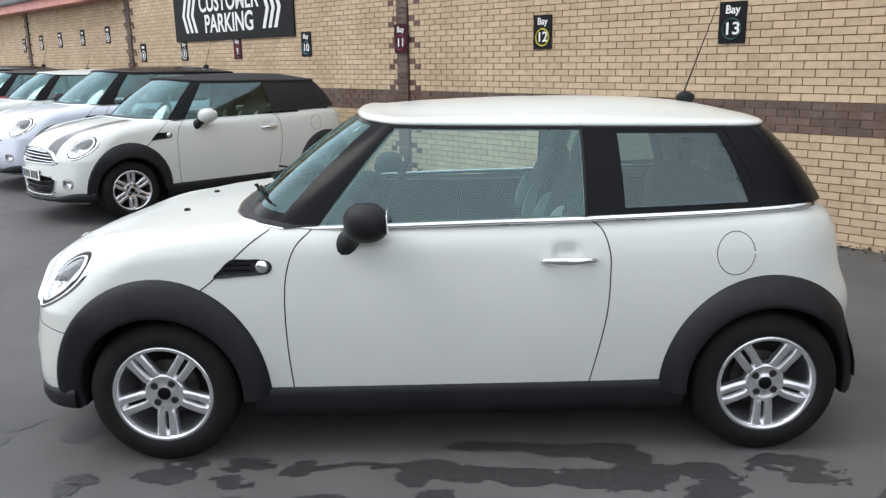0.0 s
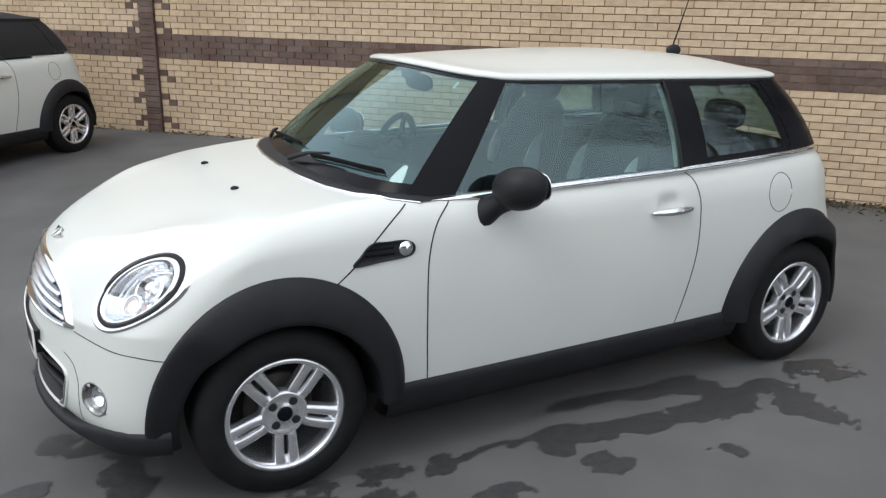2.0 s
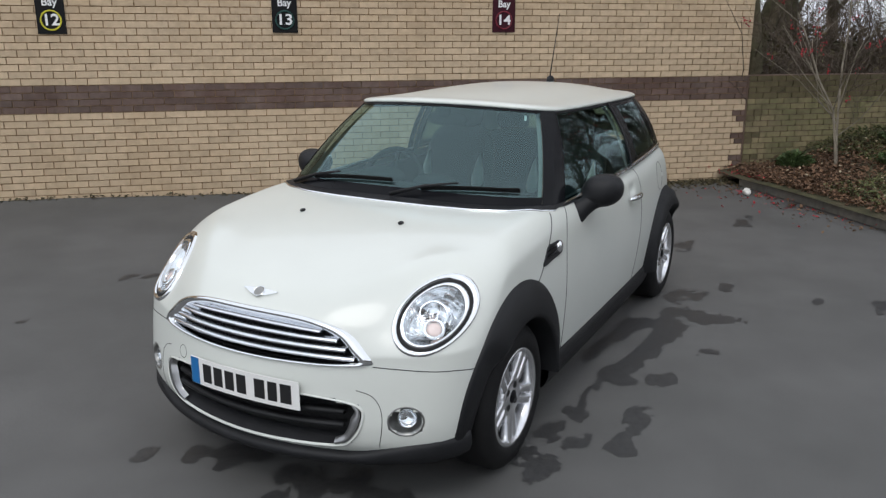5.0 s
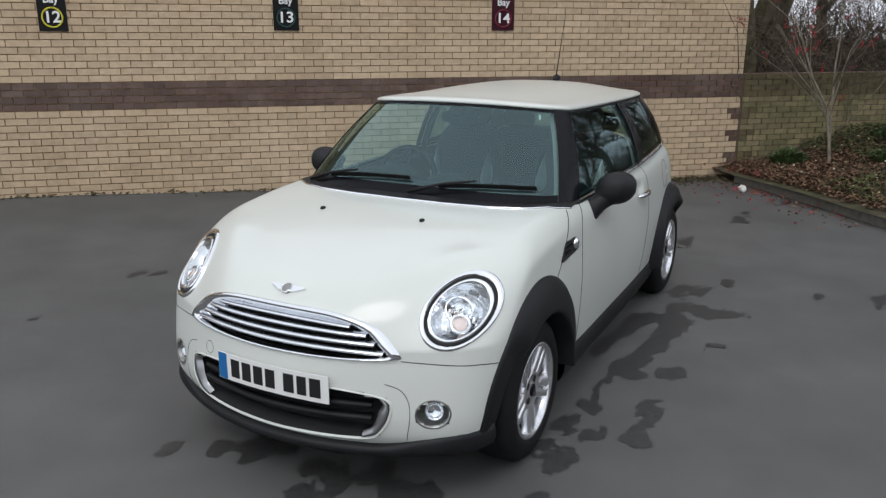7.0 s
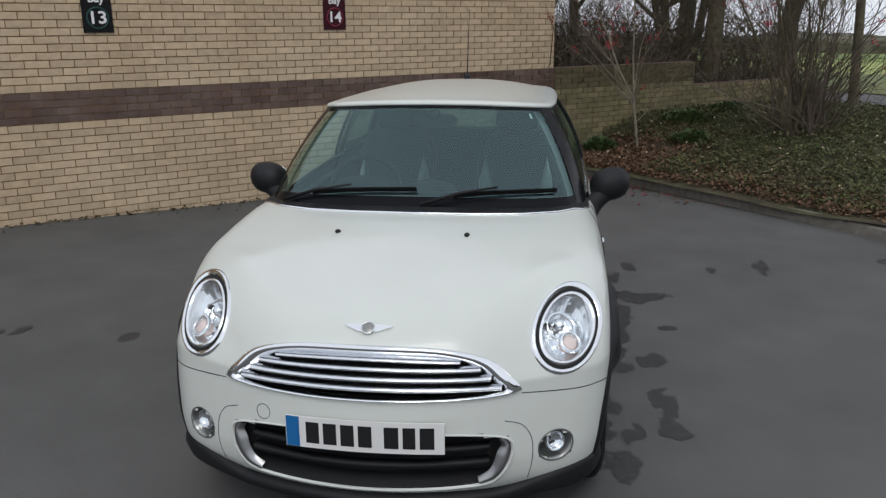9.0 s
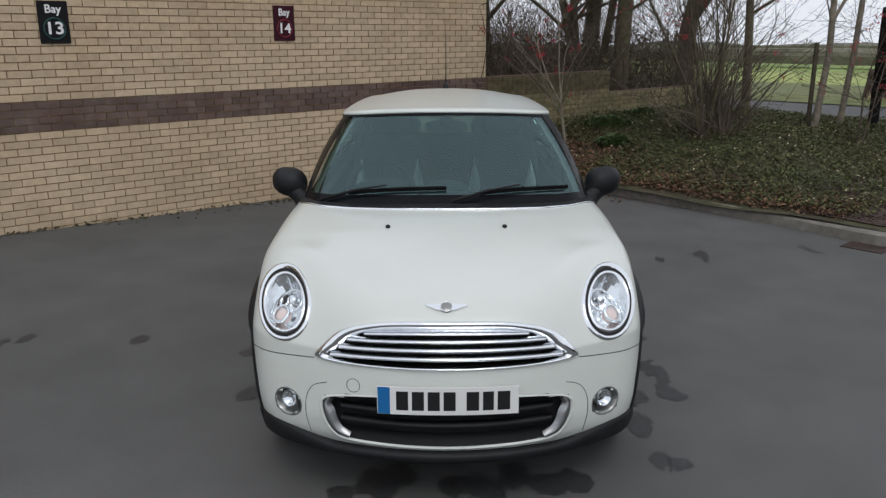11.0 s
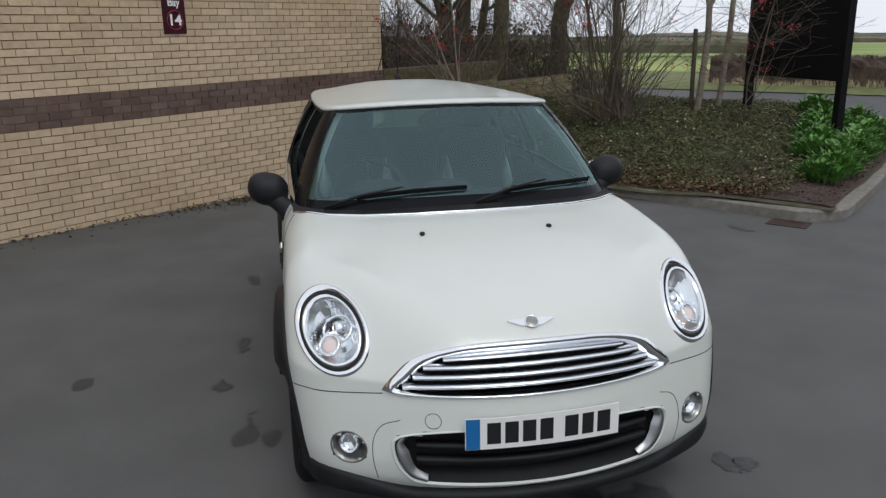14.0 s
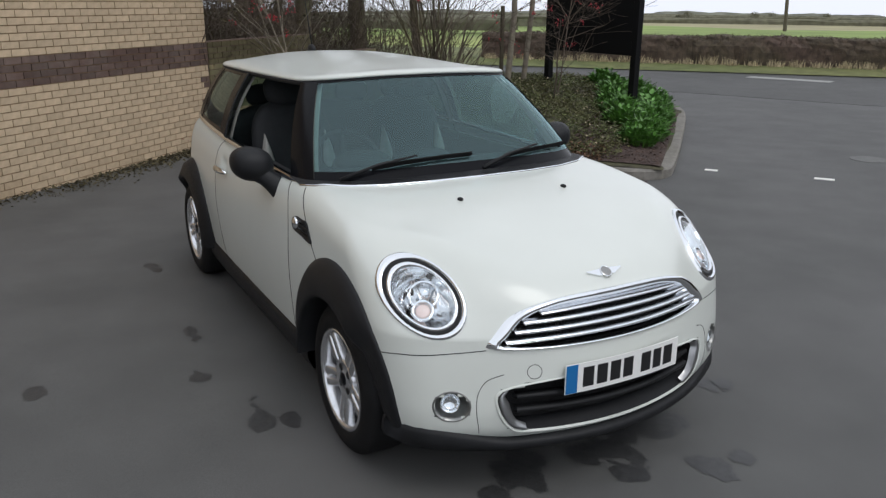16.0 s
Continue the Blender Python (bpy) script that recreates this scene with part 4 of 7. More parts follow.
def lights(car, near):
    k = 40 if near else 20
    for s in (-1, 1):
        lamp = new("headlight")
        lamp.parent = car
        hy, hz, hw, hh = HEAD
        t = np.linspace(0, 2 * math.pi, k, endpoint=False)
        loop = lambda g: np.stack([s * (hy + np.cos(t) * (hw - g)), hz + np.sin(t) * (hh - g)], 1)
        o, i = (loop(-0.004), loop(0.017))
        if s < 0:
            o, i = o[::-1], i[::-1]
        v, f = ring_on(o, i, on_front, [-0.004, 0.006, 0.010, 0.008, 0.004, -0.004])
        piece("chrome_ring", v, f, M["chrome"], lamp, smooth=True)
        o, i = (loop(0.014), loop(0.024))
        if s < 0:
            o, i = o[::-1], i[::-1]
        v, f = ring_on(o, i, on_front, [0.003, 0.0045, 0.0045, 0.002])
        piece("black_seal", v, f, M["gap"], lamp, smooth=True)
        o, i = (loop(0.022), loop(0.037))
        if s < 0:
            o, i = o[::-1], i[::-1]
        v, f = ring_on(o, i, on_front, [0.001, 0.0065, 0.008, 0.004, -0.014])
        piece("inner_ring", v, f, M["chrome"], lamp, smooth=True)
        cen, cn_ = on_front([s * hy], [hz])
        cen, cn_ = cen[0], cn_[0]
        # lens dome and reflector bowl share the loop
        e, _ = on_front(loop(0.035)[:, 0], loop(0.035)[:, 1])
        dome, bowl = [], []
        steps = [1.0, 0.85, 0.65, 0.45, 0.22, 0.0]
        for q in steps:
            for pt in e:
                base = cen * (1 - q) + pt * q
                dome.append(base + cn_ * (0.022 * (1 - q * q)) + cn_ * 0.001)
                bowl.append(base - cn_ * (0.085 * (1 - q**2.2)) - cn_ * 0.006)
        ff = grid_faces(len(steps), k, close_v=True)
        piece("reflector", bowl, ff, M["reflector"], lamp, smooth=not near)
        ob = piece("lens", dome, ff, M["clear_glass"], lamp, smooth=True)
        ob.visible_shadow = False
        if near:
            side_v = np.cross(cn_, (0, 0, 1))
            side_v /= np.linalg.norm(side_v)
            up_v = np.cross(side_v, cn_)
            if up_v[2] < 0:
                up_v = -up_v

            def disc(cx_, cz_, r_, d0, d1, mat, nm, dome_=0.0):
                vv = []
                c0 = cen + side_v * cx_ + up_v * cz_
                for rr, dd in ((r_, d0), (r_, d1), (r_ * 0.8, d1 + dome_ * 0.4), (r_ * 0.5, d1 + dome_ * 0.8), (0.001, d1 + dome_)):
                    for a_ in np.linspace(0, 2 * math.pi, 24, endpoint=False):
                        vv.append(c0 + side_v * rr * math.cos(a_) + up_v * rr * math.sin(a_) + cn_ * dd)
                piece(nm, vv, grid_faces(5, 24, close_v=True), mat, lamp, smooth=True)

            def rim_ring(cx_, cz_, r_, d_, th, mat, nm):
                c0 = cen + side_v * cx_ + up_v * cz_
                pts = [c0 + side_v * r_ * math.cos(a_) + up_v * r_ * math.sin(a_) + cn_ * d_ for a_ in np.linspace(0, 2 * math.pi, 29)]
                vv, fv = tube_geo(pts, th, 6, cap=False)
                piece(nm, vv, fv, mat, lamp, smooth=True)

            rim_ring(0, 0.022, 0.050, -0.040, 0.006, M["reflector"], "lamp_bezel")
            disc(0, 0.030, 0.021, -0.07, -0.034, M["chrome"], "bulb_shield", 0.010)
            disc(0, -0.046, 0.026, -0.05, -0.016, M["amber"], "indicator_bulb", 0.006)
            rim_ring(0, -0.046, 0.034, -0.012, 0.007, M["reflector"], "indicator_bezel")
            disc(0.045, 0.035, 0.010, -0.06, -0.035, M["dark_metal"], "side_bulb", 0.0)
        # fog lamp
        fog = new("fog_lamp")
        fog.parent = car
        loop2 = lambda ry, rz: np.stack([s * (0.615 + np.cos(t) * ry), 0.408 + np.sin(t) * rz], 1)
        o, i = loop2(0.061, 0.060), loop2(0.048, 0.046)
        if s < 0:
            o, i = o[::-1], i[::-1]
        v, f = ring_on(o, i, on_front, [-0.003, 0.001, 0.001, -0.002, -0.014])
        piece("bezel", v, f, M["dark_chrome"], fog, smooth=True)
        e, _ = on_front(loop2(0.049, 0.047)[:, 0], loop2(0.049, 0.047)[:, 1])
        fc, fn = on_front([s * 0.615], [0.408])
        vv = []
        for q in (1.0, 0.7, 0.35, 0.0):
            for pt in e:
                vv.append(fc[0] * (1 - q) + pt * q - fn[0] * (0.050 * (1 - q * q) + 0.012))
        piece("lamp_bowl", vv, grid_faces(4, k, close_v=True), M["dark_chrome"], fog, smooth=True)
        up_f = np.array([0, 0, 1.0]) - fn[0] * fn[0][2]
        sd_f = np.cross(up_f, fn[0]) * (1 if s > 0 else -1)
        c_f = fc[0] + up_f * 0.008 - sd_f * 0.006
        vv = []
        for rr, dd in ((0.036, -0.045), (0.036, -0.014), (0.033, -0.012), (0.031, -0.026), (0.016, -0.034), (0.001, -0.036)):
            for a_ in np.linspace(0, 2 * math.pi, 24, endpoint=False):
                vv.append(c_f + sd_f * rr * math.cos(a_) + up_f * rr * math.sin(a_) + fn[0] * dd)
        piece("reflector", vv, grid_faces(6, 24, close_v=True), M["reflector"], fog, smooth=True)
        vv = []
        for q in (1.0, 0.7, 0.35, 0.0):
            for pt in e:
                vv.append(fc[0] * (1 - q) + pt * q + fn[0] * (0.006 * (1 - q * q) - 0.008))
        ob = piece("lens", vv, grid_faces(4, k, close_v=True), M["clear_glass"], fog, smooth=True)
        ob.visible_shadow = False


def front_face(car):
    # grille
    grille = new("grille")
    grille.parent = car
    o, i = full_loop(GRILLE_OUT, 96), full_loop(GRILLE_IN, 96)
    v, f = ring_on(o, i, on_front, [-0.004, 0.006, 0.012, 0.012, 0.006, -0.03])
    piece("surround", v, f, M["chrome"], grille, "polished chrome grille surround", smooth=True)
    e, _ = on_front(i[:, 0], i[:, 1])
    back = [q + np.array([0.045, 0, 0]) for q in e]
    back.append(np.mean(back, axis=0))
    piece("grille_back", back, [(j, (j + 1) % 96, 96) for j in range(96)], M["mesh_black"], grille)

    def half_width(zv):
        best = 0
        for (y0, z0), (y1, z1) in zip(GRILLE_IN[:-1], GRILLE_IN[1:]):
            if (z0 - zv) * (z1 - zv) <= 0 and z0 != z1:
                best = max(best, y0 + (y1 - y0) * (zv - z0) / (z1 - z0))
        return best

    for zc, th in ((0.717, 0.0050), (0.690, 0.0068), (0.660, 0.0078), (0.629, 0.0078)):
        w = half_width(min(zc, 0.75)) - 0.002
        ys = np.linspace(-w, w, 33)
        sag = 0.010 * (1 - (ys / w) ** 2)
        q, _ = on_front(ys, zc - 0.006 + sag)
        v = []
        for pt in q:
            for a_, b_ in ((0.03, -th), (0.004, -th), (-0.006, -th * 0.4), (-0.006, th * 0.4), (0.004, th), (0.03, th)):
                v.append((pt[0] + a_ + 0.004, pt[1], pt[2] + b_))
        piece("bar", v, grid_faces(33, 6), M["bright_trim"], grille, smooth=True)
    # lower intake
    intake = new("lower_intake")
    intake.parent = car
    o, i = full_loop(INTAKE_OUT, 96), full_loop(INTAKE, 96)
    v, f = ring_on(o, i, on_front, [-0.002, 0.005, 0.006, 0.005, -0.008])
    piece("intake_rim", v, f, M[car_paint_of(car)], intake, smooth=True)
    v, f = ring_on(i, i * [0.985, 1.0] + [0, 0.0], on_front, [-0.003, -0.03, -0.06])
    piece("intake_lining", v, f, M["black_plastic"], intake, smooth=True)
    e, _ = on_front(i[:, 0], i[:, 1])
    back = [q + np.array([0.05, 0, 0]) for q in e]
    back.append(np.mean(back, axis=0))
    piece("intake_mesh", back, [(j, (j + 1) % 96, 96) for j in range(96)], M["mesh_black"], intake)
    for zc in (0.425, 0.375):
        ys = np.linspace(-0.40, 0.40, 21)
        q, _ = on_front(ys, 0 * ys + zc)
        v, f = sweep_geo([(p_[0] + 0.028, p_[1], p_[2]) for p_ in q], [(-1, 0, 0)] * 21, [(-0.02, -0.01), (0.008, -0.008), (0.010, 0.0), (0.006, 0.008), (-0.02, 0.01)])
        piece("cross_bar", v, f, M["black_plastic"], intake, smooth=True)
    for s in (-1, 1):
        line = smooth_line([(0.440, 0.460), (0.462, 0.432), (0.452, 0.377), (0.42, 0.327), (0.37, 0.308)], 20)
        q, nn = on_front(s * line[:, 0], line[:, 1])
        w = np.interp(np.linspace(0, 1, 20), [0, 0.35, 0.7, 1], [0.008, 0.030, 0.020, 0.004])
        v = []
        for j in range(20):
            t_ = q[min(j + 1, 19)] - q[max(j - 1, 0)]
            sd = np.cross(t_, nn[j])
            sd /= np.linalg.norm(sd)
            if sd[1] * s > 0:
                sd = -sd
            for a_, b_ in ((0.006, -0.004), (0.004, 0.004), (-w[j] * 0.5, -0.002), (-w[j], -0.022)):
                v.append(q[j] - sd * a_ * -1 * -1 + sd * 0 + nn[j] * b_ if a_ > 0 else q[j] + sd * -a_ + nn[j] * b_)
        piece("intake_trim", v, grid_faces(20, 4), M["satin"], intake, "small satin metal corner trim", smooth=True)


PAINT_OF = {}


def car_paint_of(car):
    return PAINT_OF.get(car.name, "white_paint")


def bent_box(name, y0, y1, z0, z1, x0, x1, mat, parent):
    """A thin slab that follows the bumper's curve across the car."""
    ys = np.linspace(y0, y1, max(2, int((y1 - y0) / 0.04) + 1))
    v = [(x + 0.26 * y * y, y, z) for y in ys for x, z in ((x0, z0), (x0, z1), (x1, z1), (x1, z0))]
    f = grid_faces(len(ys), 4, close_v=True)
    n = 4 * (len(ys) - 1)
    return piece(name, v, f + [(3, 2, 1, 0), (n, n + 1, n + 2, n + 3)], mat, parent)


def number_plate(car, bars=True):
    plate = new("number_plate")
    plate.parent = car
    q, _ = on_front([0.0], [0.49])
    xf = q[0][0] - 0.006
    bent_box("plate_face", -0.265, 0.255, 0.432, 0.541, xf - 0.004, xf, M["plate_white"], plate)
    bent_box("plate_mount", -0.245, 0.235, 0.446, 0.526, xf + 0.0005, xf + 0.04, M["black_plastic"], plate)
    bent_box("country_band", 0.208, 0.253, 0.4335, 0.5395, xf - 0.0052, xf - 0.0041, M["plate_blue"], plate)
    if bars:
        x = 0.185
        for w, gap in [(0.044, 0.014), (0.044, 0.014), (0.044, 0.014), (0.044, 0.040), (0.046, 0.014), (0.040, 0.014), (0.046, 0)]:
            bent_box("ink_bar", x - w, x, 0.450, 0.524, xf - 0.0052, xf - 0.0041, M["plate_ink"], plate)
            x -= w + gap


def car_details_far(car, style):
    front_face(car)
    number_plate(car)
    mirrors(car, M[style.get("mirror", "black_plastic")])
    cowl(car)
    if style.get("stripes"):
        for s in (-1, 1):
            xs = np.linspace(-1.86, -1.02, 24)
            v = []
            q, nn = on_top(np.repeat(xs, 3), np.tile([s * 0.30, s * 0.37, s * 0.44], 24))
            for a_, b_ in zip(q, nn):
                v.append(a_ + b_ * 0.0025)
            piece("bonnet_stripe", v, grid_faces(24, 3), M["grey_paint"], car, smooth=True)
    for s in (-1, 1):
        side_marks(car, s)


def mirrors(car, mat):
    for s in (-1, 1):
        mir = new("wing_mirror")
        mir.parent = car
        ymid = 0.845
        v, f = ellipsoid_geo((-0.378, s * ymid, 1.014), (0.088, 0.095, 0.078), 26, 16, 0.88)
        v = [(x_ + 0.10 * (abs(y_) - ymid), y_, z_ + 0.10 * (abs(y_) - ymid) ) for x_, y_, z_ in v]
        piece("mirror_housing", v, f, mat, mir, smooth=True)
        g = []
        for q in np.linspace(0, 1, 9):
            r_ = 0.056 - 0.012 * math.sin(math.pi * q)
            cx_, cy_, cz_ = -0.470 + 0.070 * q, 0.752 + 0.080 * q, 0.916 + 0.075 * q
            for a_ in np.linspace(0, 2 * math.pi, 14, endpoint=False):
                g.append((cx_ + math.cos(a_) * r_ * 0.95, s * (cy_ + math.sin(a_) * r_ * 0.62), cz_ + math.sin(a_) * r_ * -0.75))
        piece("mirror_foot", g, grid_faces(9, 14, close_v=True), M["black_plastic"], mir, smooth=True)
        v, f = ellipsoid_geo((-0.296, s * (ymid + 0.005), 1.016), (0.006, 0.072, 0.052), 20, 10, 0.85)
        piece("mirror_glass", v, f, M["chrome"], mir, smooth=True)


def cowl(car):
    """The black panel at the foot of the screen."""
    ys = np.linspace(-0.735, 0.735, 49)
    v = []
    qa, na_ = on_top(cowl_x(ys) - 0.010, ys)
    qb, nb_ = on_top(cowl_x(ys) + 0.002, ys)
    for j, yv in enumerate(ys):
        cx_ = float(cowl_x(yv)) - 0.010
        q, nn = (qa[j], qb[j]), (na_[j], nb_[j])
        gx = np.interp(abs(yv), [-p_[1] for p_ in BELT[:6]], [p_[0] for p_ in BELT[:6]])
        gz = np.interp(abs(yv), [-p_[1] for p_ in BELT[:6]], [p_[2] for p_ in BELT[:6]])
        v += [tuple(q[0] + nn[0] * -0.004), tuple(q[0] + nn[0] * 0.005), tuple(q[1] + nn[1] * 0.006), (max(gx, cx_ + 0.014) + 0.01, yv, max(gz + 0.006, q[1][2] + 0.004))]
    piece("scuttle_panel", v, grid_faces(49, 4), M["black_plastic"], car, smooth=True)
    line, nrm = on_top(cowl_x(ys) - 0.014, ys)
    v, f = strip_on(line, nrm, 0.009, 0.006)
    piece("bonnet_edge_strip", v, f, M["chrome"], car, smooth=True)


def side_marks(car, s):
    """Shut lines, side grille, handle and filler flap on one side."""
    def gapline(pts, n_=40, w=0.005):
        l_ = smooth_line(pts, n_)
        q, nn = on_side(l_[:, 0], l_[:, 1], s)
        v, f = strip_on(q, nn, w, 0.0012)
        piece("shut_line", v, f, M["gap"], car)

    gapline([(-0.700, 0.322), (-0.712, 0.50), (-0.714, 0.70), (-0.700, 0.82), (-0.665, 0.91), (-0.60, 0.972)])
    gapline([(0.490, 0.995), (0.545, 0.955), (0.575, 0.87), (0.578, 0.78), (0.565, 0.60), (0.508, 0.322)])
    gapline([(-1.055, 0.735), (-0.985, 0.79), (-0.905, 0.868), (-0.84, 0.925), (-0.770, 0.972)], 30)
    # scuttle side grille
    sg = new("side_grille")
    sg.parent = car
    loop = smooth_line([(-0.985, 0.792), (-0.96, 0.825), (-0.918, 0.862), (-0.86, 0.863), (-0.80, 0.862), (-0.768, 0.850), (-0.760, 0.832), (-0.770, 0.812), (-0.80, 0.803), (-0.88, 0.798)], 50, closed=True)
    cen = loop.mean(0)
    v = []
    ks = [1.03, 1.0, 0.93, 0.85, 0.5, 0.0]
    hs = [-0.002, 0.006, 0.006, -0.002, -0.002, -0.002]
    for k_, h_ in zip(ks, hs):
        l_ = cen + (loop - cen) * k_
        q, nn = on_side(l_[:, 0], l_[:, 1], s)
        for a_, b_ in zip(q, nn):
            v.append(a_ + b_ * max(h_, 0.0015) if k_ < 0.9 else a_ + b_ * h_)
    piece("bezel", v, grid_faces(6, 50, close_v=True), M["black_plastic"], sg, smooth=True)
    for zc in (0.842, 0.822):
        l_ = np.stack([np.linspace(-0.945, -0.84, 8), 0 * np.linspace(0, 1, 8) + zc], 1)
        q, nn = on_side(l_[:, 0], l_[:, 1], s)
        piece("slat", *strip_on(q, nn, 0.007, 0.007), M["black_gloss"], sg)
    rp, rn = on_side([-0.797], [0.833], s)
    v = []
    for rr, h_ in ((0.027, 0.0), (0.0265, 0.007), (0.023, 0.010), (0.018, 0.0135), (0.001, 0.016)):
        for a_ in np.linspace(0, 2 * math.pi, 24, endpoint=False):
            v.append(rp[0] + np.array([math.cos(a_) * rr, 0, math.sin(a_) * rr]) + rn[0] * h_)
    piece("side_repeater", v, grid_faces(5, 24, close_v=True), M["reflector"], sg, smooth=True)
    # handle
    h = new("door_handle")
    h.parent = car
    ends_, en_ = on_side([0.298, 0.526], [0.838, 0.838], s)
    hp = [ends_[0] + (ends_[1] - ends_[0]) * i / 14 for i in range(15)]
    hn = [en_[0]] * 15
    rad = [0.005 + 0.0130 * math.sin(math.pi * i / 14) ** 0.5 for i in range(15)]
    v, f = tube_geo([a_ + b_ * (0.012 + 0.018 * math.sin(math.pi * i / 14)) for i, (a_, b_) in enumerate(zip(hp, hn))], rad, 10)
    piece("grip", v, f, M["chrome"], h, "chrome door handle grip", smooth=True)
    # filler flap
    if s < 0:
        a_ = np.linspace(0, 2 * math.pi, 49)
        q, nn = on_side(1.082 + 0.077 * np.cos(a_), 0.850 + 0.086 * np.sin(a_), s)
        piece("filler_flap_line", *strip_on(q, nn, 0.0032, 0.0009), M["gap"], car)
        q, nn = on_side([1.160], [0.845], s)
        piece("flap_catch", *ellipsoid_geo(tuple(q[0]), (0.007, 0.005, 0.012), 10, 8), M[car_paint_of(car)], car, smooth=True)


def car_details(car):
    front_face(car)
    number_plate(car)
    mirrors(car, M["black_plastic"])
    cowl(car)
    for s in (-1, 1):
        side_marks(car, s)
    # bonnet seam along the nose
    ys = np.concatenate([np.linspace(-0.745, -0.500, 16)])
    for s in (-1, 1):
        line = np.stack([s * ys, 0.604 - 0.08 * np.clip(np.abs(ys) - 0.49, 0, 1)], 1)
        q, nn = on_front(line[:, 0], line[:, 1])
        piece("bonnet_seam", *strip_on(q, nn, 0.0032, 0.0010), M["gap"], car)
        xs = np.linspace(float(q[0][0]), -1.59, 14)
        q, nn = on_side(xs, np.linspace(float(q[0][2]), 0.568, 14), s)
        piece("wing_seam", *strip_on(q, nn, 0.0032, 0.0010), M["gap"], car)
        line = smooth_line([(0.525, 0.300), (0.540, 0.38), (0.535, 0.45), (0.505, 0.498), (0.45, 0.518)], 24)
        q, nn = on_front(s * line[:, 0], line[:, 1])
        piece("bumper_line", *strip_on(q, nn, 0.0024, 0.0010), M["gap"], car)
    a_ = np.linspace(0, 2 * math.pi, 33)
    q, nn = on_front(0.348 + 0.025 * np.cos(a_), 0.520 + 0.025 * np.sin(a_))
    piece("towing_cap_line", *strip_on(q, nn, 0.0022, 0.0008), M["gap"], car)
    # washer jets
    for s in (-1, 1):
        q, nn = on_top([-1.236], [s * 0.256])
        piece("washer_jet", *ellipsoid_geo((q[0][0], q[0][1], q[0][2] + 0.004), (0.016, 0.011, 0.008), 12, 8), M["gap"], car, smooth=True)
    # wing badge
    badge = new("bonnet_badge")
    badge.parent = car
    bc, bn = on_top([-1.826], [0.0])
    bc, bn = bc[0], bn[0]
    e1 = np.array([0, 1.0, 0])
    e2 = np.cross(e1, bn)
    e2 = e2 / np.linalg.norm(e2)
    if e2[2] < 0:
        e2 = -e2
    v = []
    for rr, h_ in ((0.022, 0.0), (0.022, 0.007), (0.018, 0.009), (0.001, 0.009)):
        for t in np.linspace(0, 2 * math.pi, 24, endpoint=False):
            v.append(bc + e1 * rr * math.cos(t) + e2 * rr * math.sin(t) + bn * h_)
    piece("badge_disc", v, grid_faces(4, 24, close_v=True), M["dark_chrome"], badge, smooth=True)
    v, f = tube_geo([bc + e1 * 0.022 * math.cos(t) + e2 * 0.022 * math.sin(t) + bn * 0.008 for t in np.linspace(0, 2 * math.pi, 25)], 0.0025, 6, cap=False)
    piece("badge_ring", v, f, M["chrome"], badge, smooth=True)
    for s in (-1, 1):
        v = []
        for q, top_, bot_ in ((0.018, 0.016, -0.014), (0.035, 0.015, -0.012), (0.055, 0.014, -0.002), (0.078, 0.013, 0.009)):
            for h_ in (0.001, 0.007):
                wx_, _ = on_top([bc[0]], [s * q])
                v.append(np.array([bc[0], s * q, wx_[0][2]]) + e2 * top_ + bn * h_)
                v.append(np.array([bc[0], s * q, wx_[0][2]]) + e2 * bot_ + bn * h_)
        f = []
        for j in range(3):
            b0, b1 = j * 4, j * 4 + 4
            f += [(b0 + 2, b0 + 3, b1 + 3, b1 + 2), (b0, b0 + 2, b1 + 2, b1), (b0 + 1, b1 + 1, b1 + 3, b0 + 3)]
        piece("badge_wing", v, f, M["chrome"], badge)
    # small paper disc inside the screen
    st_v = [rail_point(a_, b_, -1, -0.004)[0] for a_, b_ in ((2.95, 0.86), (3.07, 0.86), (3.07, 0.92), (2.95, 0.92))]
    st_v += [p_ + np.array([0.0015, 0, 0]) for p_ in st_v]
    piece("screen_sticker", st_v, [(0, 1, 2, 3), (7, 6, 5, 4), (0, 4, 5, 1), (2, 6, 7, 3)], M["plate_white"], car, "small white paper disc inside the screen")
    # wipers: right-hand drive pair
    for y0, y1 in ((0.60, 0.02), (-0.06, -0.58)):
        wp = new("wiper")
        wp.parent = car
        def on_glass(yv, t, off):
            s_ = np.interp(abs(yv), [-p_[1] for p_ in BELT[:5]], range(5))
            return rail_point(min(s_, 4.0), t, -1 if yv < 0 else 1, off)[0]
        piv = on_glass(y0, 0.0, 0.02)
        mid = on_glass((y0 * 0.45 + y1 * 0.55), 0.115, 0.05)
        piece("wiper_arm", *tube_geo([piv, piv * 0.5 + mid * 0.5 + np.array([0, 0, 0.012]), mid], [0.010, 0.007, 0.005], 6), M["black_plastic"], wp, smooth=True)
        bl = [on_glass(y0 + (y1 - y0) * q, 0.055 + 0.075 * q + 0.02 * math.sin(math.pi * q), 0.018) for q in np.linspace(0.22, 1.05, 9)]
        v, f = sweep_geo(bl, [(-0.6, 0, 0.8)] * 9, [(-0.012, -0.004), (0.006, -0.004), (0.009, 0.0), (0.006, 0.004), (-0.012, 0.003)])
        piece("wiper_blade", v, f, M["rubber"], wp)


PAINT_OF["hatchback_car"] = "white_paint"
make_car(pose(0, 0, 0), dict(name="hatchback_car", paint="white_paint", res=1.0, label="cream-white three-door hatchback with black plastic wheel arches"))

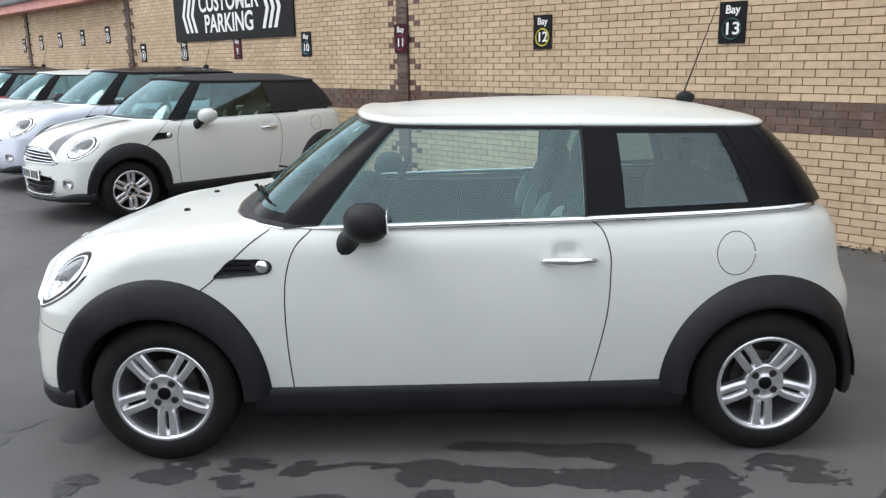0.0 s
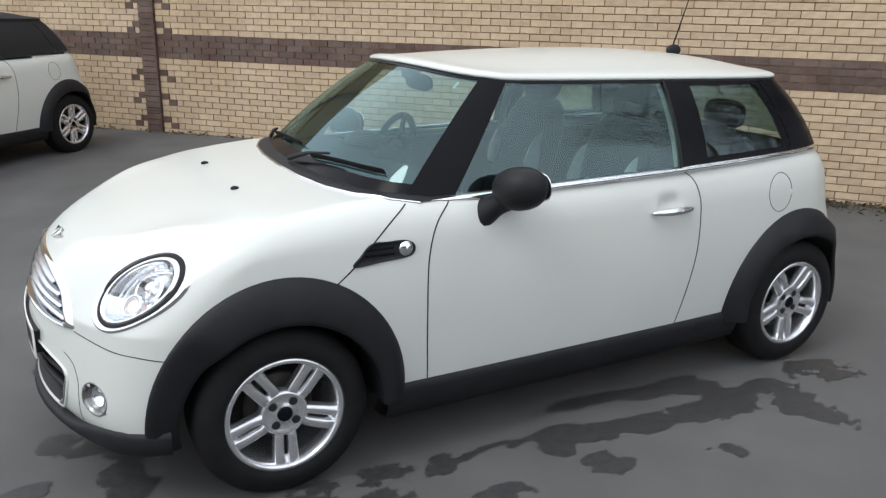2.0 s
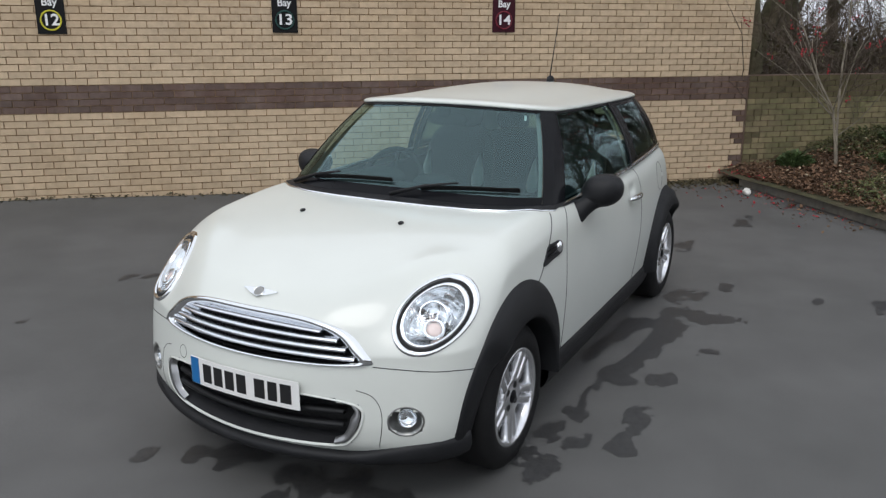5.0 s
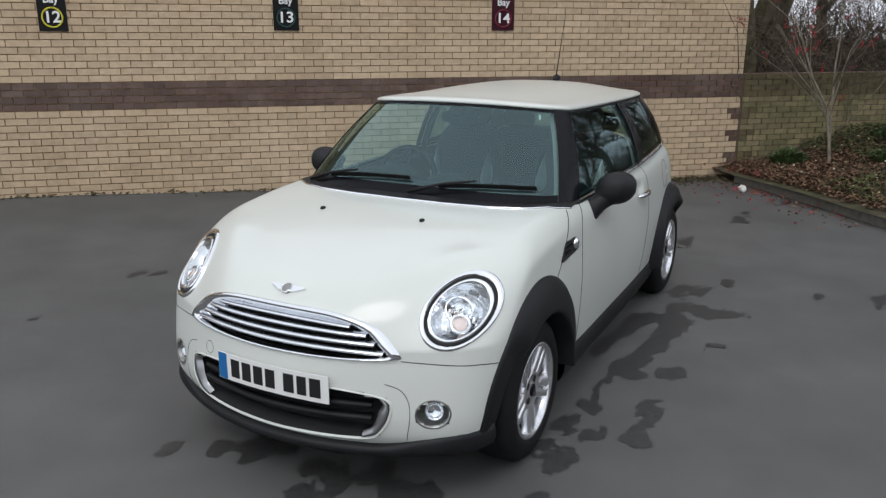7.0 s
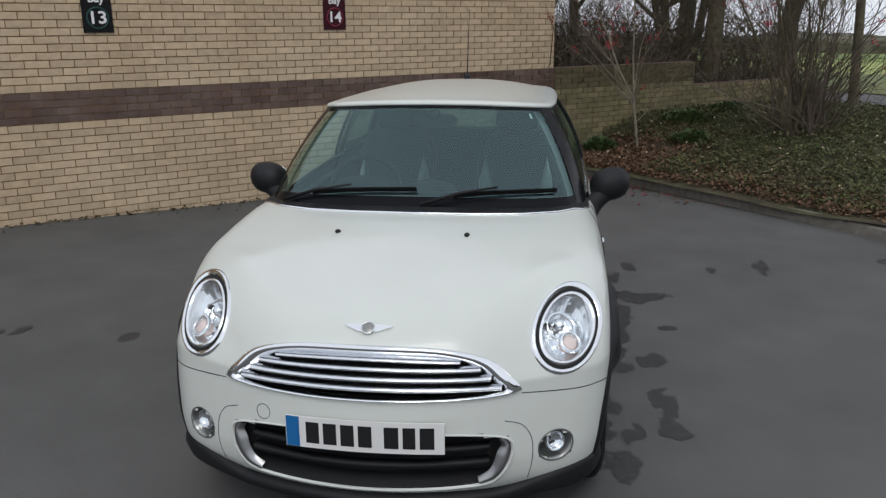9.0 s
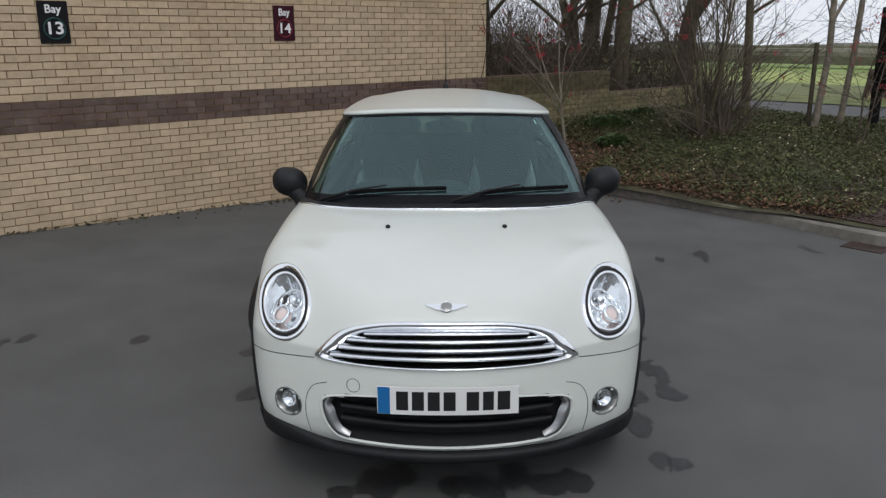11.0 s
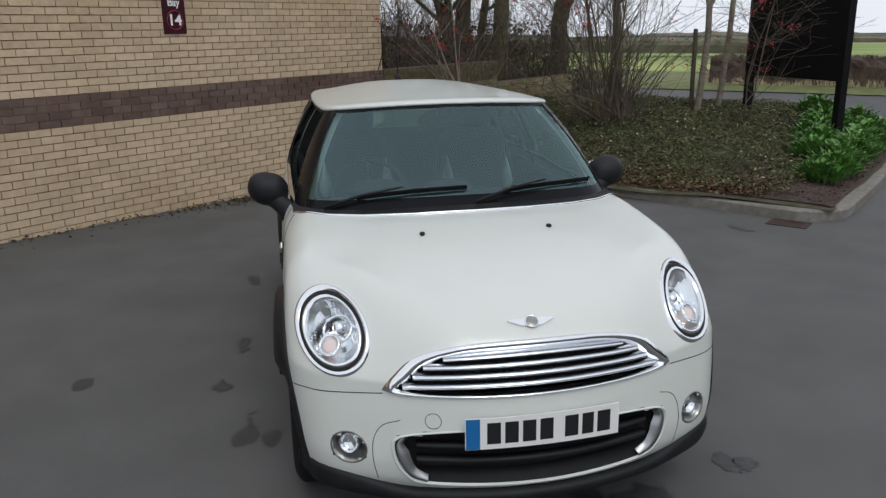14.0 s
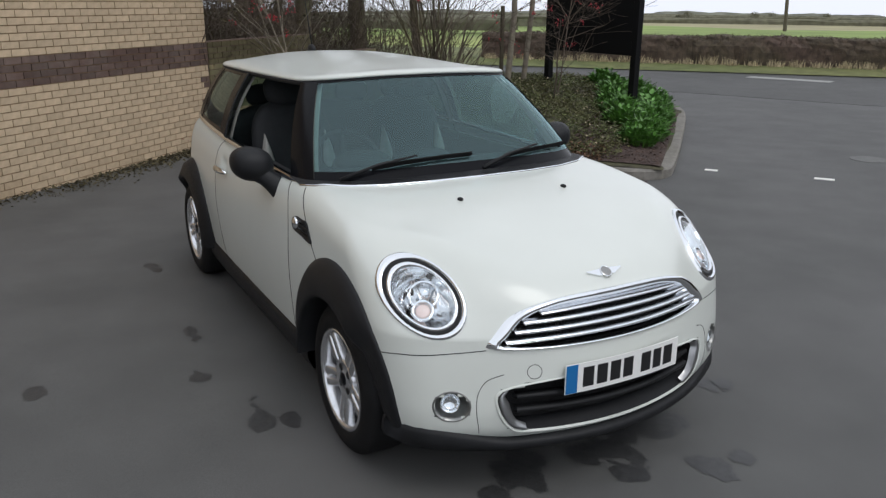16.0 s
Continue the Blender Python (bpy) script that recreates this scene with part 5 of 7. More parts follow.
# ---- the building's frame: x along the wall, y into it, z up ----
WALL_TURN, WALL_OFF = -47.57, 4.166
WALL_M = pose(0, 0, 0, 0, 0, WALL_TURN) @ pose(0, WALL_OFF, 0)
COURSE, MODULE, JOINT = 0.0665, 0.1965, 0.009
BAND0 = 0.963


def wp(s, y, z=0.0):
    return WALL_M @ Vector((s, y, z))


def add_box(v, f, x0, x1, y0, y1, z0, z1):
    """A brick's five seen faces, its back left open."""
    o = len(v)
    v += [(x0, y0, z0), (x1, y0, z0), (x1, y0, z1), (x0, y0, z1), (x0, y1, z0), (x1, y1, z0), (x1, y1, z1), (x0, y1, z1)]
    f += [(o, o + 1, o + 2, o + 3), (o + 3, o + 2, o + 6, o + 7), (o, o + 4, o + 5, o + 1), (o, o + 3, o + 7, o + 4), (o + 1, o + 5, o + 6, o + 2)]


PIERS = [(-5.375, -5.165), (-13.95, -13.75), (-20.5, -20.3)]


def brickwork(s_from, s_to, z_from, z_to, singles, band=True, teeth=()):
    """Returns lists of geometry for joined bricks and places for single ones."""
    rng = random.Random(5)
    plain, dark, single = ([], []), ([], []), []
    k0 = math.floor((z_from - BAND0) / COURSE)
    k1 = math.ceil((z_to - BAND0) / COURSE)
    for k in range(k0, k1):
        za = BAND0 + k * COURSE
        is_band = band and 0 <= k < 4
        z0, z1 = za + JOINT / 2, za + COURSE - JOINT / 2
        if z1 > z_to + 0.01:
            continue
        s = s_from - (MODULE / 2 if k % 2 else 0)
        while s < s_to:
            a, b = max(s + JOINT / 2, s_from), min(s + MODULE - JOINT / 2, s_to)
            s += MODULE
            if b - a < 0.02:
                continue
            is_dark = is_band
            cut = False
            for p0, p1 in PIERS:
                if a < p1 and b > p0:
                    if a >= p0 and b <= p1:
                        cut = True
                    elif a < p0:
                        b = p0 - 0.004
                    else:
                        a = p1 + 0.004
            dy = rng.uniform(-0.0012, 0.0012)
            for p0, p1 in teeth:
                if (p0 < 4 or k < 0) and (k // 2) % 2 == 0 and not is_band and not cut and b - a > 0.11:
                    if abs(b - p0) < 0.11:
                        add_box(*dark, b - 0.10, b, dy, 0.012, z0, z1)
                        b -= 0.11
                    elif abs(a - p1) < 0.11:
                        add_box(*dark, a, a + 0.10, dy, 0.012, z0, z1)
                        a += 0.11
                    continue
                if p0 > 4 and k < 0 and (k // 2) % 2 == 0 and (abs(b - p0) < 0.11 or abs(a - p1) < 0.11):
                    is_dark = True
            if cut or b - a < 0.02:
                continue
            if not is_dark and b - a > MODULE - JOINT - 0.001 and singles(a, z0) and len(single) < 300:
                single.append((a, z0, dy))
                continue
            v, f = dark if is_dark else plain
            add_box(v, f, a, b, dy, 0.012, z0, z1)
    return plain, dark, single


# ---- ground ----
def build_ground():
    n = 90
    g = np.sign(np.linspace(-1, 1, n)) * np.abs(np.linspace(-1, 1, n)) ** 3.2 * 900
    v = []
    for a in g:
        for b in g:
            r = math.hypot(a, b)
            z = -0.06 - max(0.0, r - 40) * 0.015 + (noise.noise(Vector((a * 0.005, b * 0.005, 0))) * 3 * min(1, max(0, r - 150) / 300))
            v.append((a, b, z - (0.0 if r > 60 else 0.05)))
    gr = piece("ground", v, grid_faces(n, n), M["field"], None, smooth=True)
    tagged(gr, "green and straw-coloured farm fields reaching to the horizon", "field", kind="structure")
    # tarmac sheet in the building's frame
    ss = np.concatenate([np.linspace(-45, -22, 8), np.linspace(-20, 19, 79)])
    ys = np.concatenate([np.linspace(-45, -16, 12), np.linspace(-15, 1.0, 50), [2, 8, 20, 40]])
    v, f = [], []
    for s in ss:
        for y in ys:
            q = wp(s, y)
            v.append((q.x, q.y, ground_z(q.x, q.y) if s < 4.7 else ground_z(q.x, q.y) * max(0, 1 - (s - 4.7) / 4)))
    f = grid_faces(len(ss), len(ys))
    t = piece("car_park", v, f, M["asphalt"], None, smooth=True)
    tagged(t, "worn grey tarmac of the car park and road", "tarmac", kind="structure")


build_ground()


def damp_patch(spots, seed, lift, cell=0.016, fx=1.6, fy=5.2, label="dark damp water stain on the tarmac"):
    """One thin irregular damp stain, spread round a few spots (x, y, half length, half width)."""
    x0, x1 = min(p[0] - p[2] * 1.6 for p in spots), max(p[0] + p[2] * 1.6 for p in spots)
    y0, y1 = min(p[1] - p[3] * 1.6 for p in spots), max(p[1] + p[3] * 1.6 for p in spots)
    nx, ny = int((x1 - x0) / cell) + 1, int((y1 - y0) / cell) + 1
    v, f, idx = [], [], {}
    for i in range(nx):
        for j in range(ny):
            x, y = x0 + i * cell, y0 + j * cell
            e = max(1 - ((x - px) / pa) ** 2 - ((y - py) / pb) ** 2 for px, py, pa, pb in spots)
            if e < -1.2:
                continue
            k = noise.fractal(Vector((x * fx + seed * 3.7, y * fy, seed)), 0.9, 2.1, 6)
            if max(e, -1.2) * 0.75 + k * 1.25 - 0.16 < 0:
                continue
            quad = []
            for di, dj in ((0, 0), (1, 0), (1, 1), (0, 1)):
                key = (i + di, j + dj)
                if key not in idx:
                    px, py = x0 + key[0] * cell, y0 + key[1] * cell
                    px += noise.noise(Vector((px * 50, py * 50, seed))) * cell * 0.5
                    py += noise.noise(Vector((px * 50, py * 50, seed + 5))) * cell * 0.5
                    idx[key] = len(v)
                    v.append((px, py, ground_z(px, py) + lift))
                quad.append(idx[key])
            f.append(tuple(quad))
    tagged(piece("damp_stain", v, f, M["wet"]), label, "stain", "damp stains on the tarmac")


damp_patch([(0.95, -1.12, 0.16, 0.22), (0.68, -1.02, 0.18, 0.12), (0.62, -0.80, 0.14, 0.10), (0.46, -0.99, 0.16, 0.08), (0.24, -0.98, 0.18, 0.07), (-0.02, -0.96, 0.18, 0.07), (-0.2, -0.93, 0.16, 0.08), (-0.36, -0.90, 0.16, 0.07), (-0.52, -0.88, 0.16, 0.07), (-0.68, -0.87, 0.15, 0.07), (-0.84, -0.85, 0.14, 0.07), (0.22, -0.73, 0.18, 0.06), (0.42, -0.78, 0.16, 0.06), (0.04, -0.70, 0.14, 0.06), (-0.97, -0.93, 0.13, 0.09)], 1, 0.0022, 0.012, fx=2.6, fy=6.0)
for i_, (x_, y_, a_, b_) in enumerate([(1.30, -0.93, 0.20, 0.12), (-0.60, -1.12, 0.13, 0.08), (-0.13, -1.14, 0.10, 0.07), (0.35, -1.27, 0.09, 0.05), (-0.86, -1.15, 0.13, 0.06), (1.63, -1.15, 0.12, 0.06), (-1.18, -0.88, 0.14, 0.10)]):
    damp_patch([(x_, y_, a_, b_)], 31 + i_, 0.0030, 0.010, 6.5, 9.0)
damp_patch([(-1.74, 0.30, 0.10, 0.08), (-1.64, 0.18, 0.08, 0.07), (-1.82, 0.42, 0.07, 0.06), (-1.79, 0.26, 0.09, 0.05)], 4, 0.0022, 0.010, fx=6, fy=6)
damp_patch([(-1.68, -0.10, 0.12, 0.08), (-1.74, -0.03, 0.10, 0.06), (-1.92, -0.13, 0.09, 0.08), (-1.80, -0.17, 0.10, 0.06)], 6, 0.0026, 0.010, fx=6, fy=6)
damp_patch([(-1.66, -0.28, 0.09, 0.07), (-1.76, -0.42, 0.09, 0.07), (-1.71, -0.54, 0.10, 0.08), (-2.06, -0.40, 0.08, 0.08), (-2.09, -0.57, 0.06, 0.06)], 7, 0.0024, 0.010, fx=6, fy=6)
damp_patch([(-0.76, 1.00, 0.20, 0.07), (-0.93, 0.89, 0.09, 0.05)], 5, 0.0022, 0.012, fx=4, fy=4)
for i_, (x_, y_, a_, b_) in enumerate([(-1.56, -0.94, 0.07, 0.05), (-1.93, 0.62, 0.06, 0.05), (-0.32, 1.15, 0.07, 0.05), (-0.17, 1.84, 0.08, 0.04), (0.22, 1.05, 0.10, 0.04), (1.46, 1.05, 0.12, 0.05), (2.64, -0.66, 0.20, 0.07), (3.75, -0.95, 0.24, 0.07), (1.79, -2.12, 0.14, 0.06), (1.59, -1.75, 0.08, 0.03), (1.59, -2.11, 0.08, 0.03), (1.89, -3.10, 0.14, 0.06), (-0.74, -1.15, 0.07, 0.04), (-0.27, 2.62, 0.10, 0.04), (-0.2, 2.5, 0.09, 0.04), (-1.21, 2.49, 0.10, 0.04), (-1.58, -1.0, 0.06, 0.04), (4.75, -1.25, 0.16, 0.05)]):
    damp_patch([(x_, y_, a_, b_)], 10 + i_, 0.0028, 0.010, 8.0, 8.0, "small dark damp spot on the tarmac")


# ---- the long brick wall ----
def build_wall():
    wall = piece("wall_north", *join_geo(box_geo(-45, 4.52, 0.010, 0.35, -0.2, 4.3)), M["mortar"])
    wall.matrix_world = WALL_M
    tagged(wall, "long buff brick wall with a dark brown brick band", "wall", kind="structure")
    pl, dk, sg = brickwork(-25.5, 4.52, -0.05, 3.1, lambda a, z: 0.0 < a < 4.2 and 0.15 < z < 2.4 and (a > 1.2), teeth=PIERS + [(4.52, 9)])
    piece("brickwork", *pl, M["brick"], wall)["kind"] = "stuff"
    piece("brick_band", *dk, M["dark_brick"], wall)["kind"] = "stuff"
    me = mesh_data("brick", *one_brick(), M["brick"])
    for a, z, dy in sg:
        b = new("brick", me)
        b.parent = wall
        b.location = (a, dy, z)
    for p0, p1 in PIERS:
        pier = new("pier")
        pier.parent = wall
        v, f = [], []
        z = 0.0
        while z < (2.92 if p0 < -10 else 4.0):
            add_box(v, f, p0 + 0.003, p1 - 0.003, -0.03, 0.02, z, z + COURSE - 0.006)
            z += COURSE
        piece("pier_bricks", v, f, M["dark_brick"], pier)["kind"] = "stuff"
    # roof edge over the far part
    fas = piece("fascia", *join_geo(box_geo(-45, -13.8, -0.35, 0.05, 2.92, 3.12)), M["fascia_red"])
    fas.matrix_world = WALL_M
    tagged(fas, "pale pinkish red roof fascia above the brick wall", "fascia", kind="structure")
    v = [(-45, -0.42, 3.12), (-13.8, -0.42, 3.12), (-13.8, 5, 5.4), (-45, 5, 5.4), (-45, -0.42, 3.18), (-13.8, -0.42, 3.18), (-13.8, 5, 5.46), (-45, 5, 5.46)]
    rf = piece("roof_slope", v, [(0, 1, 2, 3), (4, 7, 6, 5), (0, 4, 5, 1), (1, 5, 6, 2)], M["roof_slate"])
    rf.matrix_world = WALL_M
    tagged(rf, "dark slate roof slope over the wall", "roof", kind="structure")
    # side return of the building
    ret = piece("wall_east", *box_geo(4.23, 4.515, 0.36, 12, -0.2, 4.3), M["brick"])
    ret.matrix_world = WALL_M
    tagged(ret, "buff brick side wall of the building", "wall", kind="structure")
    top = piece("roof_slab", *box_geo(-45, 4.44, 0.3, 12, 4.3, 4.5), M["roof_slate"])
    top.matrix_world = WALL_M
    tagged(top, "flat dark roof of the building", "roof", kind="structure")


def one_brick():
    v, f = [], []
    add_box(v, f, 0, MODULE - JOINT, 0, 0.012, 0, COURSE - JOINT)
    return v, f


def garden_wall():
    g = piece("garden_wall", *join_geo(box_geo(4.53, 7.25, 0.012, 0.22, 0.0, BAND0 + 4 * COURSE), box_geo(7.25, 9.75, 0.012, 0.22, 0.0, BAND0 - COURSE)), M["dark_mortar"])
    g.matrix_world = WALL_M
    tagged(g, "low mossy buff brick garden wall with a dark coping band", "wall", kind="structure")
    pl, dk, _ = brickwork(4.55, 7.25, 0.1, BAND0 + 4 * COURSE, lambda a, z: False, teeth=[(4.23, 4.55)])
    pl2, dk2, _ = brickwork(7.25, 9.75, 0.1, BAND0 - COURSE, lambda a, z: False, band=False)
    piece("brickwork", *join_geo(pl, pl2), M["old_brick"], g)["kind"] = "stuff"
    piece("brick_band", *join_geo(dk, dk2), M["old_dark_brick"], g)["kind"] = "stuff"


# ---- signs ----
def text_mesh(name, body, size, mat, m, parent, depth=0.001, width=None):
    cu = bpy.data.curves.new(name, "FONT")
    cu.body, cu.size, cu.align_x, cu.align_y, cu.extrude = body, size, "CENTER", "CENTER", depth
    cu.offset = size * 0.02
    tmp = bpy.data.objects.new(name, cu)
    scene.collection.objects.link(tmp)
    dg = bpy.context.evaluated_depsgraph_get()
    me = bpy.data.meshes.new_from_object(tmp.evaluated_get(dg))
    scene.collection.objects.unlink(tmp)
    bpy.data.objects.remove(tmp)
    co = np.array([v.co for v in me.vertices])
    w = co[:, 0].max() - co[:, 0].min()
    me.materials.clear()
    me.materials.append(mat)
    ob = new(name, me)
    ob.parent = parent
    ob.matrix_local = m @ Matrix.Diagonal((width / w if width else 1, 1, 1, 1))
    return ob


def bold(name, body, size, mat, x, y, z, parent, width):
    """Upright lettering facing out of the wall."""
    text_mesh(name, body, size, mat, pose(x, y, z, 90, 0, 0), parent, 0.0008, width)


def bay_sign(s, z, number, ring, readable=True):
    sg = empty("bay_sign", WALL_M @ pose(s, -0.034 if number == "11" else 0.0, z))
    tagged(sg, "small black parking bay sign on the brick wall, number " + number if readable else "small black parking bay sign on the brick wall", "sign", "bay signs along the wall")
    w, h = 0.125, 0.178
    box("panel", -w, w, -0.014, -0.002, -h, h, M["sign_maroon"] if ring == "sign_red" else M["sign_black"], sg, bevel=0.002)
    pts = [(0.088 * math.cos(t), -0.016, -0.055 + 0.088 * math.sin(t)) for t in np.linspace(0, 2 * math.pi, 33)]
    piece("number_ring", *tube_geo(pts, 0.008, 6, cap=False), M[ring], sg)
    if readable:
        bold("heading", "Bay", 0.098, M["sign_white"], 0, -0.0162, 0.108, sg, 0.135)
        bold("number", number, 0.145, M["sign_white"], 0, -0.0162, -0.055, sg, {"14": 0.128, "13": 0.124, "12": 0.124, "11": 0.100, "10": 0.125}.get(number, 0.06))
    else:
        box("heading_bar", -0.06, 0.06, -0.0155, -0.0145, 0.08, 0.125, M["sign_white"], sg)
        box("number_bar", -0.03, 0.03, -0.0155, -0.0145, -0.10, -0.01, M["sign_white"], sg)


def parking_sign():
    s0, s1, z0, z1 = -11.70, -7.74, 1.985, 2.87
    sg = empty("parking_sign", WALL_M @ pose((s0 + s1) / 2, 0, (z0 + z1) / 2))
    tagged(sg, "large black customer parking board with white lettering", "sign")
    w, h = (s1 - s0) / 2, (z1 - z0) / 2
    box("panel", -w, w, -0.03, -0.002, -h, h, M["sign_black"], sg, bevel=0.004)
    bold("lettering", "CUSTOMER", 0.42, M["sign_white"], 0.0, -0.032, 0.17, sg, 2.0)
    bold("lettering", "PARKING", 0.42, M["sign_white"], 0.0, -0.032, -0.18, sg, 1.62)
    for sd in (-1, 1):
        for i in range(3):
            x = sd * (1.20 + 0.17 * i)
            tip = 0.13 * sd
            v = []
            for yy in (-0.034, -0.030):
                for q, zz in ((0, 0.30), (0.09, 0.30), (tip + 0.09, 0), (0.09, -0.30), (0, -0.30), (tip, 0)):
                    v.append((x + q - 0.045 - tip * 0.5, yy, zz))
            f = [(0, 5, 2, 1), (5, 4, 3, 2), (6, 7, 8, 11), (11, 8, 9, 10)] + [(i_, (i_ + 1) % 6, 6 + (i_ + 1) % 6, 6 + i_) for i_ in range(6)]
            piece("chevron", v, f, M["sign_white"], sg)


build_wall()
garden_wall()
for s_, z_, num, ring, ok in [(1.49, 1.900, "14", "sign_red", True), (-0.805, 1.895, "13", "sign_green", True), (-2.960, 1.885, "12", "sign_yellow", True), (-5.27, 1.880, "11", "sign_red", True), (-7.47, 1.86, "10", "sign_teal", True), (-9.50, 1.84, "9", "sign_red", True), (-11.45, 1.83, "8", "sign_white", True),
                              (-13.25, 1.82, "7", "sign_white", False), (-15.0, 2.22, "6", "sign_white", False), (-16.5, 2.20, "5", "sign_white", False), (-18.0, 2.19, "4", "sign_white", False), (-19.4, 2.16, "3", "sign_white", False), (-20.8, 2.12, "2", "sign_white", False)]:
    bay_sign(s_, z_, num, ring, ok)
parking_sign()

# ---- kerb, planting bed ----
KERB = [(4.30, -0.35), (4.32, -2.0), (4.25, -4.0), (4.15, -4.95), (4.17, -5.28), (4.38, -5.49), (4.80, -5.54), (6.5, -5.55), (9.0, -5.50), (9.9, -5.25), (10.8, -4.5), (11.4, -3.4), (11.65, -2.0), (11.7, 0.0)]
FAR_EDGE = ((9.0, 9.9, 10.8, 11.4, 11.65), (-5.5, -5.25, -4.5, -3.4, -2.0))


def build_bed():
    stones = new("kerb")
    tagged(stones, "worn grey concrete kerb stones edging the planting bed", "kerb", kind="structure")
    fine = smooth_line(KERB, 160)
    per = 10
    for i in range(0, 160 - per, per):
        seg = fine[i:i + per + 1]
        pts, outs = [], []
        for j in range(len(seg)):
            t = seg[min(j + 1, len(seg) - 1)] - seg[max(j - 1, 0)]
            o = np.array([-t[1], t[0]]) / np.linalg.norm(t)
            q = wp(seg[j][0], seg[j][1])
            ow = WALL_M.to_3x3() @ Vector((-o[0], -o[1], 0))
            pts.append((q.x, q.y, 0.0))
            outs.append(ow)
        pts[0] = tuple(Vector(pts[0]) * 0.995 + Vector(pts[1]) * 0.005)
        v, f = sweep_geo(pts, outs, [(-0.0, -0.1), (0.0, 0.085), (-0.02, 0.105), (-0.125, 0.108), (-0.125, -0.1)])
        m_ = len(pts)
        f += [tuple(range(5))[::-1], tuple((m_ - 1) * 5 + k for k in range(5))]
        piece("kerb_stone", v, f, M["kerb_stone"], stones)


def bed_z(s, y):
    """Height of the planted bank."""
    e = min(max(s - 4.20, 0), max(y + 5.47, 0), max(11.68 - s, 0))
    rise = 0.10 + 0.42 * min(1, e / 2.2) + 0.06 * noise.noise(Vector((s * 0.9, y * 0.9, 3)))
    return rise


def build_bank():
    ss, ys = np.linspace(4.22, 11.66, 100), np.linspace(-5.45, 16, 100)
    v = [(*wp(s, y).xy, bed_z(s, y)) for s in ss for y in ys]
    f = []
    for i, q in enumerate(grid_faces(100, 100)):
        s, y = ss[i // 99], ys[i % 99]
        if s < 9 or y > np.interp(s, *FAR_EDGE) + 0.12:
            f.append(q)
    b = piece("bank", v, f, M["soil"], None, smooth=True)
    tagged(b, "low earth bank of the planting bed under ivy", "bank", kind="structure")


def leaf_cards(name, places, mat, label, cat, size, rng, fold=0.25, long=1.4):
    v, f = [], []
    for p, nrm in places:
        a = rng.uniform(0, 2 * math.pi)
        t = Vector((math.cos(a), math.sin(a), rng.uniform(-0.5, 0.5)))
        n = Vector(nrm) + Vector((rng.gauss(0, 0.45), rng.gauss(0, 0.45), rng.gauss(0, 0.3)))
        t = (t - n * (t.dot(n) / max(n.length_squared, 1e-6))).normalized()
        b = n.cross(t).normalized()
        n.normalize()
        s = size * rng.uniform(0.6, 1.35)
        o = len(v)
        P = Vector(p)
        v += [P, P + t * s * 0.5 * long + b * s * 0.42 + n * s * fold, P + t * s * long, P + t * s * 0.5 * long - b * s * 0.42 + n * s * fold]
        f += [(o, o + 1, o + 2), (o, o + 2, o + 3)]
    ob = piece(name, v, f, mat)
    tagged(ob, label, cat, kind="stuff")
    return ob


build_bed()
build_bank()
rng = random.Random(11)
pl = []
while len(pl) < 60000:
    s, y = rng.uniform(4.4, 11.5), rng.uniform(-5.3, 0.3) if rng.random() < 0.88 else rng.uniform(-5.3, 6)
    if s < 7.0 and y < -4.98 + 0.10 * noise.noise(Vector((s * 3, 0, 0))) or y < np.interp(s, *FAR_EDGE) + 0.2:
        continue
    if s < 5.4 and y > -1.6:
        continue
    if rng.random() < (s - 7.5) / 7:
        continue
    q = wp(s, y)
    hump = 0.10 * max(0, noise.noise(Vector((s * 2.1, y * 2.1, 8)))) + 0.03
    pl.append(((q.x, q.y, bed_z(s, y) + rng.uniform(0, 0.05 + hump)), (0, 0, 1)))
leaf_cards("ivy", pl, M["ivy"], "low dull green ivy covering the bank", "ivy", 0.027, rng)
pl = []
while len(pl) < 11000:
    heap = rng.random() < 0.6
    s = 4.32 + abs(rng.gauss(0, 0.75 if heap else 0.30))
    y = -0.2 - abs(rng.gauss(0, 1.0)) if heap else rng.uniform(-4.8, 0)
    if y < -5.2:
        continue
    q = wp(s, y)
    if s > 6.5:
        continue
    pl.append(((q.x, q.y, bed_z(s, y) + rng.uniform(0.0, 0.05)), (0, 0, 1)))
for i in range(130):
    q = wp(4.25 - abs(rng.gauss(0, 0.22)), rng.uniform(-2.6, -0.2))
    pl.append(((q.x, q.y, ground_z(q.x, q.y) + 0.006), (0, 0, 1)))
leaf_cards("dead_leaves", pl, M["dead_leaf"], "brown fallen leaves heaped by the kerb", "leaves", 0.033, rng)
pl = []
for i in range(300):
    q = wp(4.3 + rng.gauss(0, 0.35), -1.0 + rng.gauss(0, 0.7))
    pl.append(((q.x, q.y, (bed_z(4.5, -1) if q.x > 5.3 else ground_z(q.x, q.y)) + 0.02), (0, 0, 1)))
leaf_cards("red_petals", pl, M["berry"], "fallen red berries and petals by the kerb", "petals", 0.022, rng)
pl = []
for i in range(700):
    q = wp(rng.uniform(-9, 4.3), -abs(rng.gauss(0, 0.05)) - 0.01)
    pl.append(((q.x, q.y, ground_z(q.x, q.y) + rng.uniform(0.002, 0.025)), (0, 0, 1)))
for i in range(1500):
    q = wp(4.35 - abs(rng.gauss(0, 1.6)), -abs(rng.gauss(0, 0.17)) - 0.01)
    pl.append(((q.x, q.y, ground_z(q.x, q.y) + rng.uniform(0.002, 0.014)), (0, 0, 1)))
leaf_cards("wall_foot_litter", pl, M["bramble"], "moss and leaf litter along the foot of the wall", "leaves", 0.028, rng)
pl = []
